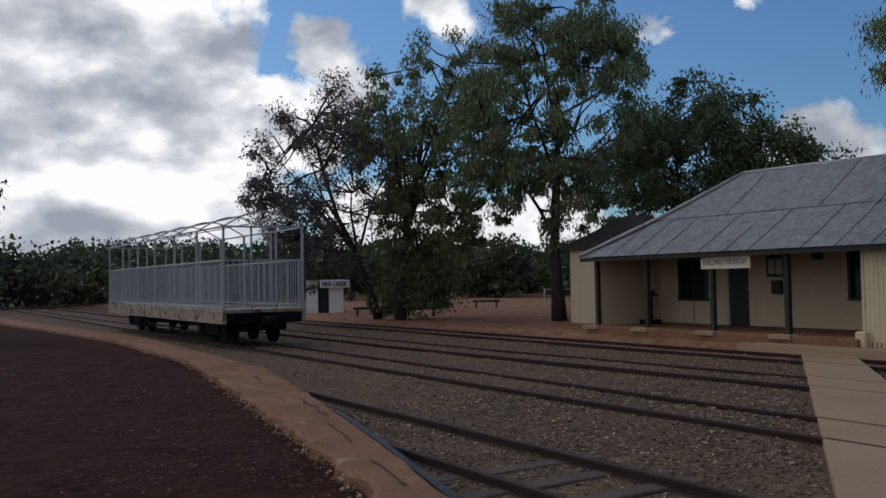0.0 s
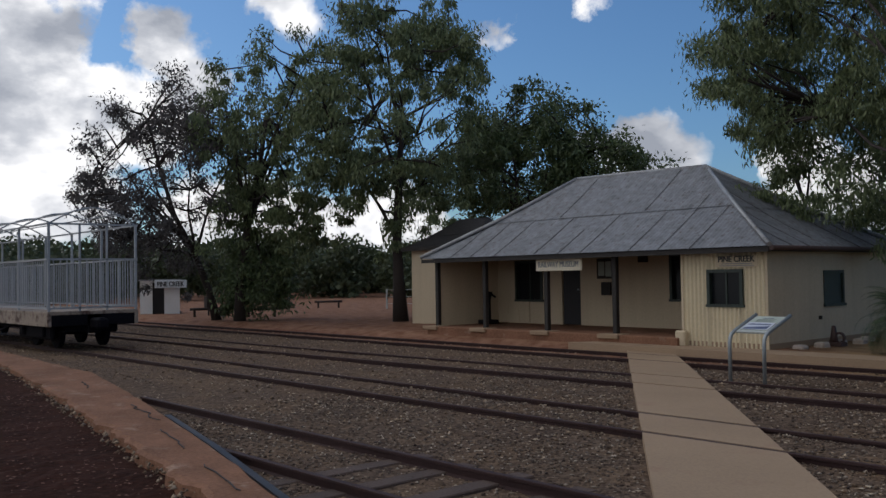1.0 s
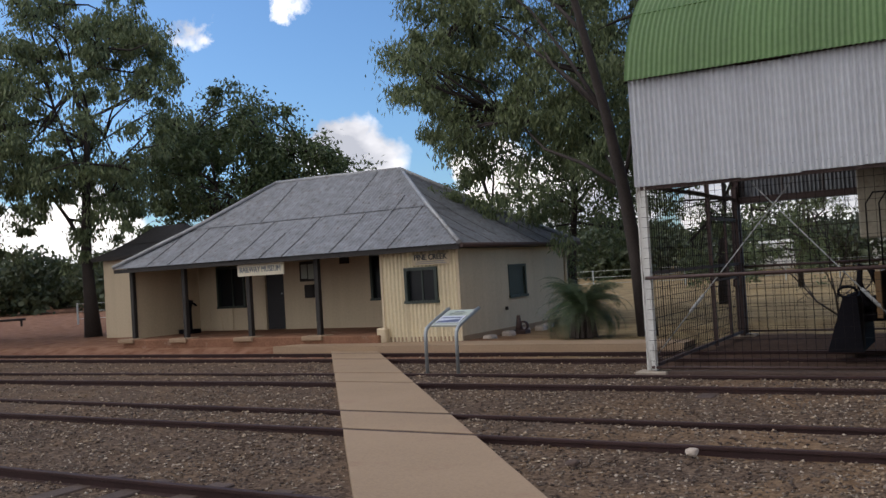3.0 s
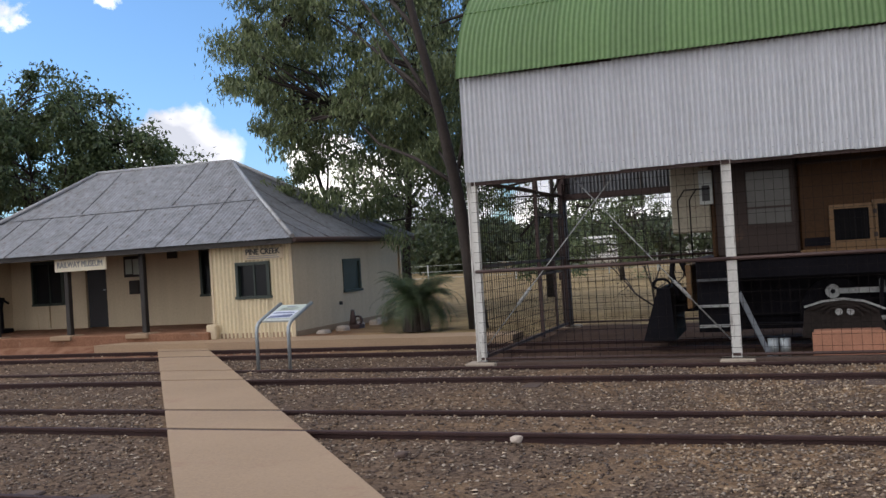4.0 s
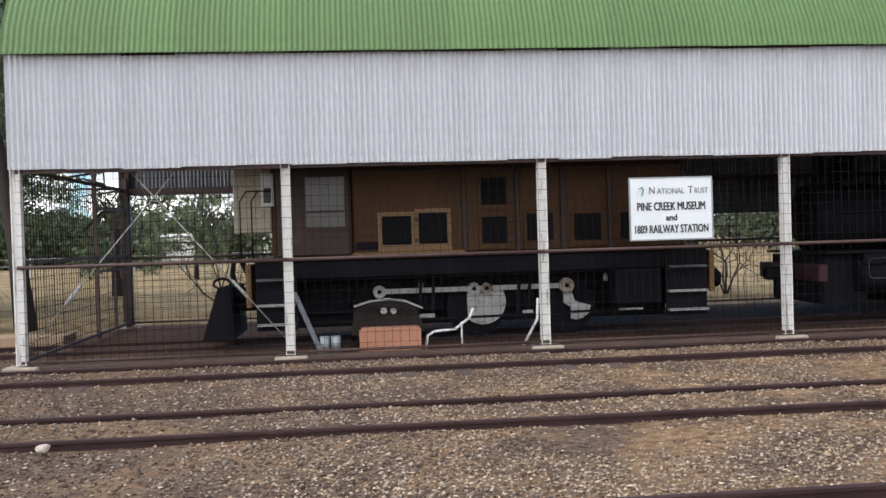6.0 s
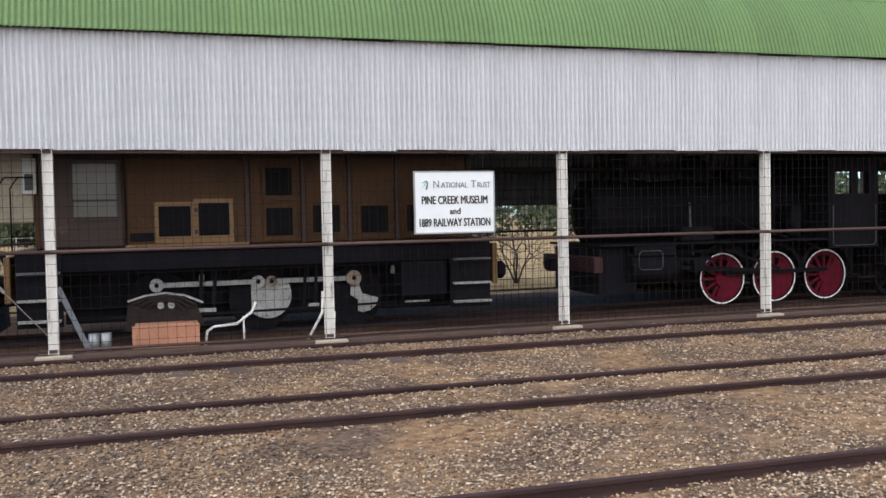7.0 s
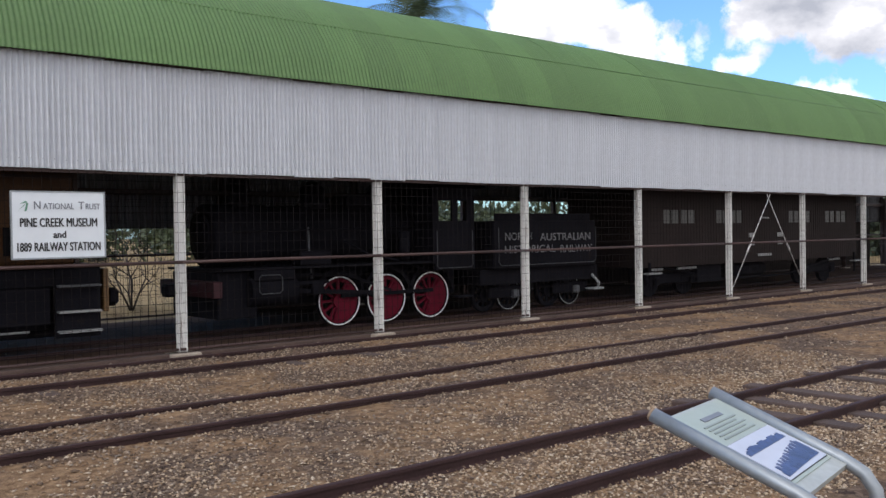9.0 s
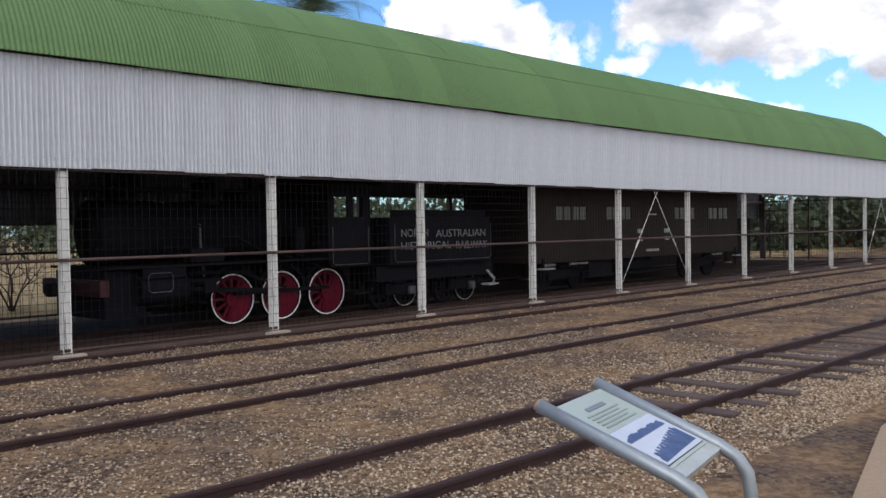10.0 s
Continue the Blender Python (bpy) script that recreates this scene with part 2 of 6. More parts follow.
def stone_mat(name, stops):
    """Loose stones, each of its own colour between the stops, with a little grain."""
    m = bpy.data.materials.new(name)
    m.use_nodes = True
    n, l = m.node_tree.nodes, m.node_tree.links
    b = n["Principled BSDF"]
    b.inputs["Roughness"].default_value, b.inputs["Specular IOR Level"].default_value = 0.9, 0.15
    ramp = n.new("ShaderNodeValToRGB")
    ramp.color_ramp.elements[0].color, ramp.color_ramp.elements[1].color = (*stops[0], 1), (*stops[-1], 1)
    for k, c in enumerate(stops[1:-1], 1):
        ramp.color_ramp.elements.new(k / (len(stops) - 1)).color = (*c, 1)
    l.new(n.new("ShaderNodeNewGeometry").outputs["Random Per Island"], ramp.inputs["Fac"])
    g = n.new("ShaderNodeTexNoise")
    g.inputs["Scale"].default_value = 60
    l.new(n.new("ShaderNodeTexCoord").outputs["Object"], g.inputs["Vector"])
    r = n.new("ShaderNodeMapRange")
    r.inputs["To Min"].default_value, r.inputs["To Max"].default_value = 0.65, 1.35
    l.new(g.outputs["Fac"], r.inputs["Value"])
    sc = n.new("ShaderNodeVectorMath")
    sc.operation = "SCALE"
    l.new(ramp.outputs[0], sc.inputs[0])
    l.new(r.outputs[0], sc.inputs["Scale"])
    l.new(sc.outputs[0], b.inputs["Base Color"])
    return m


M_STONE = stone_mat("ballast_stone", [(0.065, 0.045, 0.034), (0.14, 0.098, 0.068), (0.195, 0.136, 0.092), (0.2, 0.163, 0.135), (0.27, 0.2, 0.138), (0.42, 0.33, 0.24)])
M_STONEDARK = stone_mat("dark_ballast_stone", [(0.045, 0.034, 0.03), (0.085, 0.06, 0.048), (0.12, 0.086, 0.064), (0.13, 0.108, 0.095), (0.17, 0.13, 0.098), (0.45, 0.38, 0.31)])
M_GRAVEL = stone_mat("pale_gravel_stone", [(0.15, 0.102, 0.066), (0.32, 0.222, 0.142), (0.38, 0.28, 0.185), (0.44, 0.345, 0.24), (0.56, 0.47, 0.36)])
M_SOILLITTER = mat("brown_litter", (0.17, 0.105, 0.08), 0.9, 0, 0.3, 1.0, 20, 0, None, 0, "island", spec=0.1)
M_LITTER = mat("dry_leaf_litter", (0.42, 0.34, 0.25), 0.9, 0, 0.3, 1.0, 20, 0, None, 0, "island")
M_RUBBLE = mat("pale_rubble", (0.42, 0.36, 0.31), 0.9, 0, 0.25, 3, 30, 0.2, None, 0, "object")
M_BRICKRED = mat("red_far_fence", (0.38, 0.06, 0.035), 0.8, 0, 0.2, 1, 10, 0)


def leaf_mat(name, base, dark):
    m = bpy.data.materials.new(name)
    m.use_nodes = True
    n, l = m.node_tree.nodes, m.node_tree.links
    b = n["Principled BSDF"]
    b.inputs["Roughness"].default_value = 0.55
    g = n.new("ShaderNodeNewGeometry")
    ramp = n.new("ShaderNodeValToRGB")
    ramp.color_ramp.elements[0].color, ramp.color_ramp.elements[1].color = (*dark, 1), (*base, 1)
    l.new(g.outputs["Random Per Island"], ramp.inputs["Fac"])
    l.new(ramp.outputs[0], b.inputs["Base Color"])
    tr = n.new("ShaderNodeBsdfTranslucent")
    l.new(ramp.outputs[0], tr.inputs["Color"])
    ms = n.new("ShaderNodeMixShader")
    ms.inputs[0].default_value = 0.25
    l.new(b.outputs[0], ms.inputs[1])
    l.new(tr.outputs[0], ms.inputs[2])
    l.new(ms.outputs[0], n["Material Output"].inputs[0])
    return m


L_GUM = leaf_mat("gum_leaves", (0.2, 0.245, 0.11), (0.07, 0.1, 0.048))
L_DARK = leaf_mat("dark_leaves", (0.13, 0.175, 0.07), (0.045, 0.07, 0.032))
L_GREY = leaf_mat("grey_purple_leaves", (0.14, 0.128, 0.125), (0.05, 0.047, 0.05))
L_BUSH = leaf_mat("bush_leaves", (0.085, 0.105, 0.05), (0.04, 0.056, 0.026))
L_CYCAD = leaf_mat("cycad_fronds", (0.08, 0.12, 0.05), (0.03, 0.05, 0.025))


def glass_mat():
    m = bpy.data.materials.new("dark_glass")
    m.use_nodes = True
    b = m.node_tree.nodes["Principled BSDF"]
    b.inputs["Base Color"].default_value = (0.01, 0.012, 0.015, 1)
    b.inputs["Roughness"].default_value = 0.22
    b.inputs["Specular IOR Level"].default_value = 0.25
    return m


M_GLASS = glass_mat()
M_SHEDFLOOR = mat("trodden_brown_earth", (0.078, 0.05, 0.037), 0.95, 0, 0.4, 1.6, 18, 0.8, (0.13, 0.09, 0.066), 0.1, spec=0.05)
M_CAPPING = mat("pale_capping_iron", (0.3, 0.31, 0.33), 0.5, 0.3, 0.3, 2, 20, 0.05, (0.16, 0.14, 0.13), 0.2)
M_SEAM = mat("dark_lap_line", (0.06, 0.058, 0.062), 0.8, 0.0, 0.3, 3, 20, 0.05)
# colour of the shadowed, wet-looking line beside the kerb
M_EDGE = mat("blue_grey_kerb_shadow", (0.024, 0.024, 0.03), 0.5, 0.2, 0.3, 3, 40, 0.1)
M_NOSE = mat("dull_cream_cab_paint", (0.3, 0.27, 0.21), 0.7, 0, 0.2, 2, 25, 0.05, (0.18, 0.12, 0.08), 0.1)
# darker copy of the wheel red; the beam's shade is in this colour
M_DULLRED = mat("shade_darkened_red_paint", (0.035, 0.004, 0.008), 0.7, 0, 0.3, 3, 30, 0.05, (0.01, 0.006, 0.006), 0.15)
M_PAD = mat("grey_concrete_pad", (0.33, 0.285, 0.235), 0.9, 0, 0.25, 3, 30, 0.2, spec=0.1)
M_LINING = mat("faded_lining_paint", (0.075, 0.078, 0.085), 0.7, 0, 0.3, 4, 30, 0)
M_RODPAINT = mat("grubby_white_rod_paint", (0.3, 0.31, 0.31), 0.6, 0, 0.3, 5, 30, 0.08, (0.07, 0.045, 0.035), 0.2)
M_BOARDCREAM = mat("cream_sign_paint", (0.74, 0.69, 0.55), 0.6, 0, 0.08, 3, 30, 0.02)
M_FROST = mat("pale_window_pane", (0.055, 0.055, 0.05), 0.3, 0, 0.15, 2, 10, 0)


def ground_mat():
    m = bpy.data.materials.new("yard_ground")
    m.use_nodes = True
    n, l = m.node_tree.nodes, m.node_tree.links
    b = n["Principled BSDF"]
    b.inputs["Roughness"].default_value = 0.95
    b.inputs["Specular IOR Level"].default_value = 0.08
    g = n.new("ShaderNodeNewGeometry")
    s = n.new("ShaderNodeSeparateXYZ")
    l.new(g.outputs["Position"], s.inputs[0])

    def noise_at(scale, detail=6, rough=0.6):
        t = n.new("ShaderNodeTexNoise")
        t.inputs["Scale"].default_value, t.inputs["Detail"].default_value, t.inputs["Roughness"].default_value = scale, detail, rough
        l.new(g.outputs["Position"], t.inputs["Vector"])
        return t.outputs["Fac"]

    def ramp(fac, a, bb, lo=0.4, hi=0.6):
        r = n.new("ShaderNodeValToRGB")
        r.color_ramp.elements[0].position, r.color_ramp.elements[0].color = lo, (*a, 1)
        r.color_ramp.elements[1].position, r.color_ramp.elements[1].color = hi, (*bb, 1)
        l.new(fac, r.inputs["Fac"])
        return r.outputs[0]

    def blend(fac, a, bb):
        x = n.new("ShaderNodeMix")
        x.data_type = "RGBA"
        l.new(fac, x.inputs["Factor"])
        l.new(a, x.inputs["A"])
        l.new(bb, x.inputs["B"])
        return x.outputs["Result"]

    pebble = n.new("ShaderNodeTexVoronoi")
    pebble.inputs["Scale"].default_value = 26
    l.new(g.outputs["Position"], pebble.inputs["Vector"])
    grey = n.new("ShaderNodeSeparateColor")
    l.new(pebble.outputs["Color"], grey.inputs[0])
    gravel = blend(noise_at(28, 4, 0.7), ramp(grey.outputs[0], (0.045, 0.031, 0.025), (0.24, 0.175, 0.125), 0.1, 0.95), ramp(grey.outputs[1], (0.05, 0.034, 0.028), (0.13, 0.09, 0.066), 0.2, 0.9))
    sand = ramp(noise_at(9, 5), (0.145, 0.09, 0.052), (0.27, 0.178, 0.105))
    patch = ramp(noise_at(0.8, 6, 0.62), (0, 0, 0), (1, 1, 1), 0.46, 0.58)
    sandy = n.new("ShaderNodeMapRange")
    sandy.inputs["From Min"].default_value, sandy.inputs["From Max"].default_value = -4.0, 1.5
    sandy.inputs["To Min"].default_value = 0.25
    l.new(s.outputs[0], sandy.inputs["Value"])
    some = n.new("ShaderNodeVectorMath")
    some.operation = "SCALE"
    l.new(patch, some.inputs[0])
    l.new(sandy.outputs[0], some.inputs["Scale"])
    yard = blend(some.outputs[0], gravel, sand)
    red = ramp(noise_at(2.5, 8), (0.17, 0.08, 0.048), (0.29, 0.165, 0.11), 0.35, 0.65)
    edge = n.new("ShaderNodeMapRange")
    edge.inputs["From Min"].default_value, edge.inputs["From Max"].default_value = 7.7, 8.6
    warp = n.new("ShaderNodeMath")
    warp.operation = "MULTIPLY_ADD"
    l.new(noise_at(0.7, 6), warp.inputs[0])
    warp.inputs[1].default_value = 1.6
    l.new(s.outputs[1], warp.inputs[2])
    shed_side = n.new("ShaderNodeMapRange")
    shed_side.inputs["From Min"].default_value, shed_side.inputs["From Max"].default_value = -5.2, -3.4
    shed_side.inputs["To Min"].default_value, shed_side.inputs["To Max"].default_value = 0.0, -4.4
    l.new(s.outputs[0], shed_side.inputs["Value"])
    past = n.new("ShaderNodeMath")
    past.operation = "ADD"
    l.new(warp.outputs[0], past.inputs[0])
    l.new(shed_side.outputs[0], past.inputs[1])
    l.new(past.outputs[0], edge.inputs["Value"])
    tan = ramp(noise_at(1.4, 8), (0.2, 0.14, 0.075), (0.34, 0.26, 0.14), 0.35, 0.65)
    grassy = n.new("ShaderNodeMapRange")
    grassy.inputs["From Min"].default_value, grassy.inputs["From Max"].default_value = -4.5, -1.5
    slant = n.new("ShaderNodeMath")
    slant.operation = "MULTIPLY_ADD"
    slant.inputs[1].default_value = 0.5
    l.new(s.outputs[1], slant.inputs[0])
    l.new(s.outputs[0], slant.inputs[2])
    l.new(slant.outputs[0], grassy.inputs["Value"])
    red = blend(grassy.outputs[0], red, tan)
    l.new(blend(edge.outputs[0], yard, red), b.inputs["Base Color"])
    v = n.new("ShaderNodeTexVoronoi")
    v.inputs["Scale"].default_value = 34
    l.new(g.outputs["Position"], v.inputs["Vector"])
    bp = n.new("ShaderNodeBump")
    bp.inputs["Strength"].default_value, bp.inputs["Distance"].default_value = 0.6, 0.03
    l.new(v.outputs["Distance"], bp.inputs["Height"])
    l.new(bp.outputs[0], b.inputs["Normal"])
    return m


M_GROUND = ground_mat()
M_MULCH = mat("dark_red_soil_and_litter", (0.036, 0.0155, 0.011), 0.95, 0, 0.55, 1.3, 14, 1.0, (0.075, 0.038, 0.028), 0.1, spec=0.05)


# ---- building helpers ----
def origin_of(ob):
    while ob.parent:
        ob = ob.parent
    return ob.location.copy()


def as_mesh(name, bm, material):
    me = bpy.data.meshes.new(name)
    bm.to_mesh(me)
    bm.free()
    me.materials.append(material)
    return me


def part(name, bm, material, parent, label=""):
    """One mesh under a thing or part; the bmesh is in world places."""
    bmesh.ops.translate(bm, verts=bm.verts, vec=-origin_of(parent))
    ob = new(name, as_mesh(name, bm, material))
    ob.parent = parent
    return tagged(ob, label)


def shared(name, me, parent, place, rz=0.0):
    """A piece that shares its mesh with its like; place in the world."""
    ob = new(name, me)
    ob.parent = parent
    ob.location = Vector(place) - origin_of(parent)
    ob.rotation_euler[2] = rz
    return ob


def thing(name, place, label, category, group="", kind=""):
    ob = new(name)
    ob.location = place
    ob.empty_display_size = 0.3
    return tagged(ob, label, category, group, kind)


def single(name, bm, material, label, category="", group="", kind=""):
    """A thing that is one mesh; its origin is the middle of its base."""
    vs = [v.co for v in bm.verts]
    o = Vector(((min(v.x for v in vs) + max(v.x for v in vs)) / 2, (min(v.y for v in vs) + max(v.y for v in vs)) / 2, min(v.z for v in vs)))
    bmesh.ops.translate(bm, verts=bm.verts, vec=-o)
    ob = new(name, as_mesh(name, bm, material))
    ob.location = o
    return tagged(ob, label, category, group, kind)


def box(bm, x0, x1, y0, y1, z0, z1, bevel=0.0):
    r = bmesh.ops.create_cube(bm, size=1)["verts"]
    for v in r:
        v.co = Vector(((x0 + x1) / 2 + v.co.x * (x1 - x0), (y0 + y1) / 2 + v.co.y * (y1 - y0), (z0 + z1) / 2 + v.co.z * (z1 - z0)))
    if bevel:
        es = list({e for v in r for e in v.link_edges})
        bmesh.ops.bevel(bm, geom=es, offset=bevel, segments=1, affect="EDGES")
    return bm


def boxed(x0, x1, y0, y1, z0, z1, bevel=0.0):
    return box(bmesh.new(), x0, x1, y0, y1, z0, z1, bevel)


def tube(bm, pts, radii, n=8):
    """A round tube along points, capped."""
    pts = [Vector(p) for p in pts]
    if isinstance(radii, (int, float)):
        radii = [radii] * len(pts)
    rings = []
    side = None
    for i, p in enumerate(pts):
        d = (pts[min(i + 1, len(pts) - 1)] - pts[max(i - 1, 0)]).normalized()
        if side is None:
            side = d.orthogonal().normalized()
        else:
            side = (side - d * side.dot(d)).normalized()
        up_ = d.cross(side)
        rings.append([bm.verts.new(p + (side * math.cos(a) + up_ * math.sin(a)) * radii[i]) for a in (2 * math.pi * k / n for k in range(n))])
    for a, b in zip(rings, rings[1:]):
        for k in range(n):
            f = bm.faces.new((a[k], a[(k + 1) % n], b[(k + 1) % n], b[k]))
            f.smooth = True
    bm.faces.new(rings[0][::-1])
    bm.faces.new(rings[-1])
    return bm


def tubed(pts, radii, n=8):
    return tube(bmesh.new(), pts, radii, n)


def bar(bm, a, b, w, h):
    """A square bar from a to b."""
    a, b = Vector(a), Vector(b)
    d = (b - a).normalized()
    s = d.cross(Vector((0, 0, 1)))
    s = s.normalized() if s.length > 1e-4 else Vector((1, 0, 0))
    u = s.cross(d).normalized()
    q = [[bm.verts.new(p + s * i * w / 2 + u * j * h / 2) for i, j in ((-1, -1), (1, -1), (1, 1), (-1, 1))] for p in (a, b)]
    for k in range(4):
        bm.faces.new((q[0][k], q[0][(k + 1) % 4], q[1][(k + 1) % 4], q[1][k]))
    bm.faces.new(q[0][::-1])
    bm.faces.new(q[1])
    return bm


def barred(a, b, w, h):
    return bar(bmesh.new(), a, b, w, h)


def prism(bm, outline, axis, lo, hi):
    """An outline of 2D points, pushed along an axis ('y': points are x, z; 'x': y, z; 'z': x, y)."""
    def at(p, t):
        return {"y": (p[0], t, p[1]), "x": (t, p[0], p[1]), "z": (p[0], p[1], t)}[axis]
    a = [bm.verts.new(at(p, lo)) for p in outline]
    b = [bm.verts.new(at(p, hi)) for p in outline]
    n = len(outline)
    for k in range(n):
        bm.faces.new((a[k], a[(k + 1) % n], b[(k + 1) % n], b[k]))
    bm.faces.new(a[::-1])
    bm.faces.new(b)
    bmesh.ops.recalc_face_normals(bm, faces=bm.faces)
    return bm


def disc(bm, cx, cz, r, y0, y1, n=24, inner=0.0, a0=0.0, a1=2 * math.pi):
    """A wheel-like disc or ring with its axle along y."""
    full = abs(a1 - a0 - 2 * math.pi) < 1e-6
    k = n if full else n + 1
    ang = [a0 + (a1 - a0) * i / n for i in range(k)]
    out = [(cx + r * math.cos(a), cz + r * math.sin(a)) for a in ang]
    if not inner:
        return prism(bm, out, "y", y0, y1)
    inn = [(cx + inner * math.cos(a), cz + inner * math.sin(a)) for a in ang]
    vs = [[bm.verts.new((p[0], y, p[1])) for p in ring] for ring in (out, inn) for y in (y0, y1)]
    for i in range(k if full else k - 1):
        j = (i + 1) % k
        bm.faces.new((vs[0][i], vs[0][j], vs[1][j], vs[1][i]))
        bm.faces.new((vs[2][j], vs[2][i], vs[3][i], vs[3][j]))
        bm.faces.new((vs[0][j], vs[0][i], vs[2][i], vs[2][j]))
        bm.faces.new((vs[1][i], vs[1][j], vs[3][j], vs[3][i]))
    bmesh.ops.recalc_face_normals(bm, faces=bm.faces)
    return bm


def disced(*a, **k):
    return disc(bmesh.new(), *a, **k)


def wall_x(bm, x0, x1, y0, y1, z0, z1, holes=()):
    """A wall along x in one piece, with holes (xa, xb, za, zb) that go through it."""
    xs = sorted({x0, x1, *[v for h in holes for v in h[:2]]})
    zs = sorted({z0, z1, *[v for h in holes for v in h[2:] if z0 < v < z1]})
    vert = {}

    def v(i, j, y):
        if (i, j, y) not in vert:
            vert[i, j, y] = bm.verts.new((xs[i], y, zs[j]))
        return vert[i, j, y]

    def solid(i, j):
        if not (0 <= i < len(xs) - 1 and 0 <= j < len(zs) - 1):
            return False
        x, z = (xs[i] + xs[i + 1]) / 2, (zs[j] + zs[j + 1]) / 2
        return not any(h[0] < x < h[1] and h[2] < z < h[3] for h in holes)
    for i in range(len(xs) - 1):
        for j in range(len(zs) - 1):
            if not solid(i, j):
                continue
            bm.faces.new((v(i, j, y0), v(i + 1, j, y0), v(i + 1, j + 1, y0), v(i, j + 1, y0)))
            bm.faces.new((v(i, j, y1), v(i, j + 1, y1), v(i + 1, j + 1, y1), v(i + 1, j, y1)))
            for di, dj, a, b in ((-1, 0, (i, j), (i, j + 1)), (1, 0, (i + 1, j + 1), (i + 1, j)), (0, -1, (i + 1, j), (i, j)), (0, 1, (i, j + 1), (i + 1, j + 1))):
                if not solid(i + di, j + dj):
                    bm.faces.new((v(*a, y0), v(*b, y0), v(*b, y1), v(*a, y1)))
    bmesh.ops.recalc_face_normals(bm, faces=bm.faces)
    return bm


def wall_y(bm, x0, x1, y0, y1, z0, z1, holes=()):
    """The same along y; holes (ya, yb, za, zb)."""
    t = wall_x(bmesh.new(), y0, y1, x0, x1, z0, z1, holes)
    for v in t.verts:
        v.co = Vector((v.co.y, v.co.x, v.co.z))
    me = bpy.data.meshes.new("tmp")
    t.to_mesh(me)
    t.free()
    bm.from_mesh(me)
    bpy.data.meshes.remove(me)
    bmesh.ops.recalc_face_normals(bm, faces=bm.faces)
    return bm


def corrugated(bm, start, along, up_, out, width, height, pitch=0.076, amp=0.009, per=5, thick=0.0):
    """A corrugated sheet: ribs run along up_."""
    start, along, up_, out = Vector(start), Vector(along).normalized(), Vector(up_).normalized(), Vector(out).normalized()
    n = max(2, round(width / pitch * per))
    lo, hi = [], []
    for i in range(n + 1):
        s = width * i / n
        o = start + along * s + out * amp * math.cos(2 * math.pi * s / pitch)
        lo.append(bm.verts.new(o))
        hi.append(bm.verts.new(o + up_ * height))
    for i in range(n):
        f = bm.faces.new((lo[i], lo[i + 1], hi[i + 1], hi[i]))
        f.smooth = True
    return bm


def roof_plane(bm, ea, eb, ta, tb, pitch=0.1, amp=0.0065, per=4, sag=0.07, lap=0.47):
    """A corrugated roof plane from the eave ea-eb up to ta-tb (a trapezoid or triangle), with a sheet lap part way up."""
    ea, eb, ta, tb = map(Vector, (ea, eb, ta, tb))
    L = (eb - ea).length
    e = (eb - ea) / L
    sa, sb = (ta - ea).dot(e), (tb - ea).dot(e)
    upv = (ta - ea) - e * sa
    nrm = e.cross(upv).normalized()
    if nrm.z < 0:
        nrm = -nrm
    n = int(L / pitch * per)

    def lim(s):
        if s < sa:
            return s / sa
        if s > sb:
            return (L - s) / (L - sb)
        return 1.0
    for lo, hi, lift in ((0.0, lap + 0.015, 0.0), (lap, 1.0, 0.018)):
        prev = None
        for i in range(n + 1):
            s = L * i / n
            t = max(lim(s), 0.002)
            if t <= lo:
                prev = None
                continue
            row = []
            for f in (lo, (lo + min(hi, t)) / 2, min(hi, t)):
                h = f * (1 - f) * 4
                row.append(bm.verts.new(ea + e * s + upv * f + nrm * (amp * math.cos(2 * math.pi * s / pitch) + lift - sag * h)))
            if prev:
                for k in range(2):
                    fc = bm.faces.new((prev[k], row[k], row[k + 1], prev[k + 1]))
                    fc.smooth = True
            prev = row
    return bm


def lettering(text, centre, width, height, material, parent, rx=90, rz=0, name="lettering", squash=None, thick=0.004, bold=0.0):
    """Words in the built-in font, fitted to a width and height, standing at centre."""
    cu = bpy.data.curves.new("text", "FONT")
    cu.body, cu.align_x, cu.align_y, cu.extrude = text, "CENTER", "CENTER", thick / 2
    cu.resolution_u, cu.offset = 3, 0.0
    tmp = new("text_tmp", cu)
    bpy.context.view_layer.update()
    me = bpy.data.meshes.new_from_object(tmp.evaluated_get(bpy.context.evaluated_depsgraph_get()))
    bpy.data.objects.remove(tmp)
    bpy.data.curves.remove(cu)
    if bold:
        # heavier strokes: the same letters laid side by side, each a hair in front of the last
        bm = bmesh.new()
        for k, dx in enumerate((0.0, -bold, bold, -bold / 2, bold / 2)):
            shifted = me.copy()
            shifted.transform(Matrix.Translation((dx, (0, 0.4, -0.4, -0.4, 0.4)[k] * bold, 0.0005 * k)))
            bm.from_mesh(shifted)
            bpy.data.meshes.remove(shifted)
        bm.to_mesh(me)
        bm.free()
    xs, ys = [v.co.x for v in me.vertices], [v.co.y for v in me.vertices]
    w, h = max(xs) - min(xs), max(ys) - min(ys)
    cx, cy = (max(xs) + min(xs)) / 2, (max(ys) + min(ys)) / 2
    m = pose(*centre, rx, 0, rz) @ Matrix.Diagonal((width / w, height / h, 1, 1)) @ Matrix.Translation((-cx, -cy, 0))
    me.transform(Matrix.Translation(-origin_of(parent)) @ m)
    me.materials.clear()
    me.materials.append(material)
    ob = new(name, me)
    ob.parent = parent
    return ob


def quads(name, P, F, material, smooth=False):
    me = bpy.data.meshes.new(name)
    me.from_pydata(P, [], F)
    me.materials.append(material)
    return me


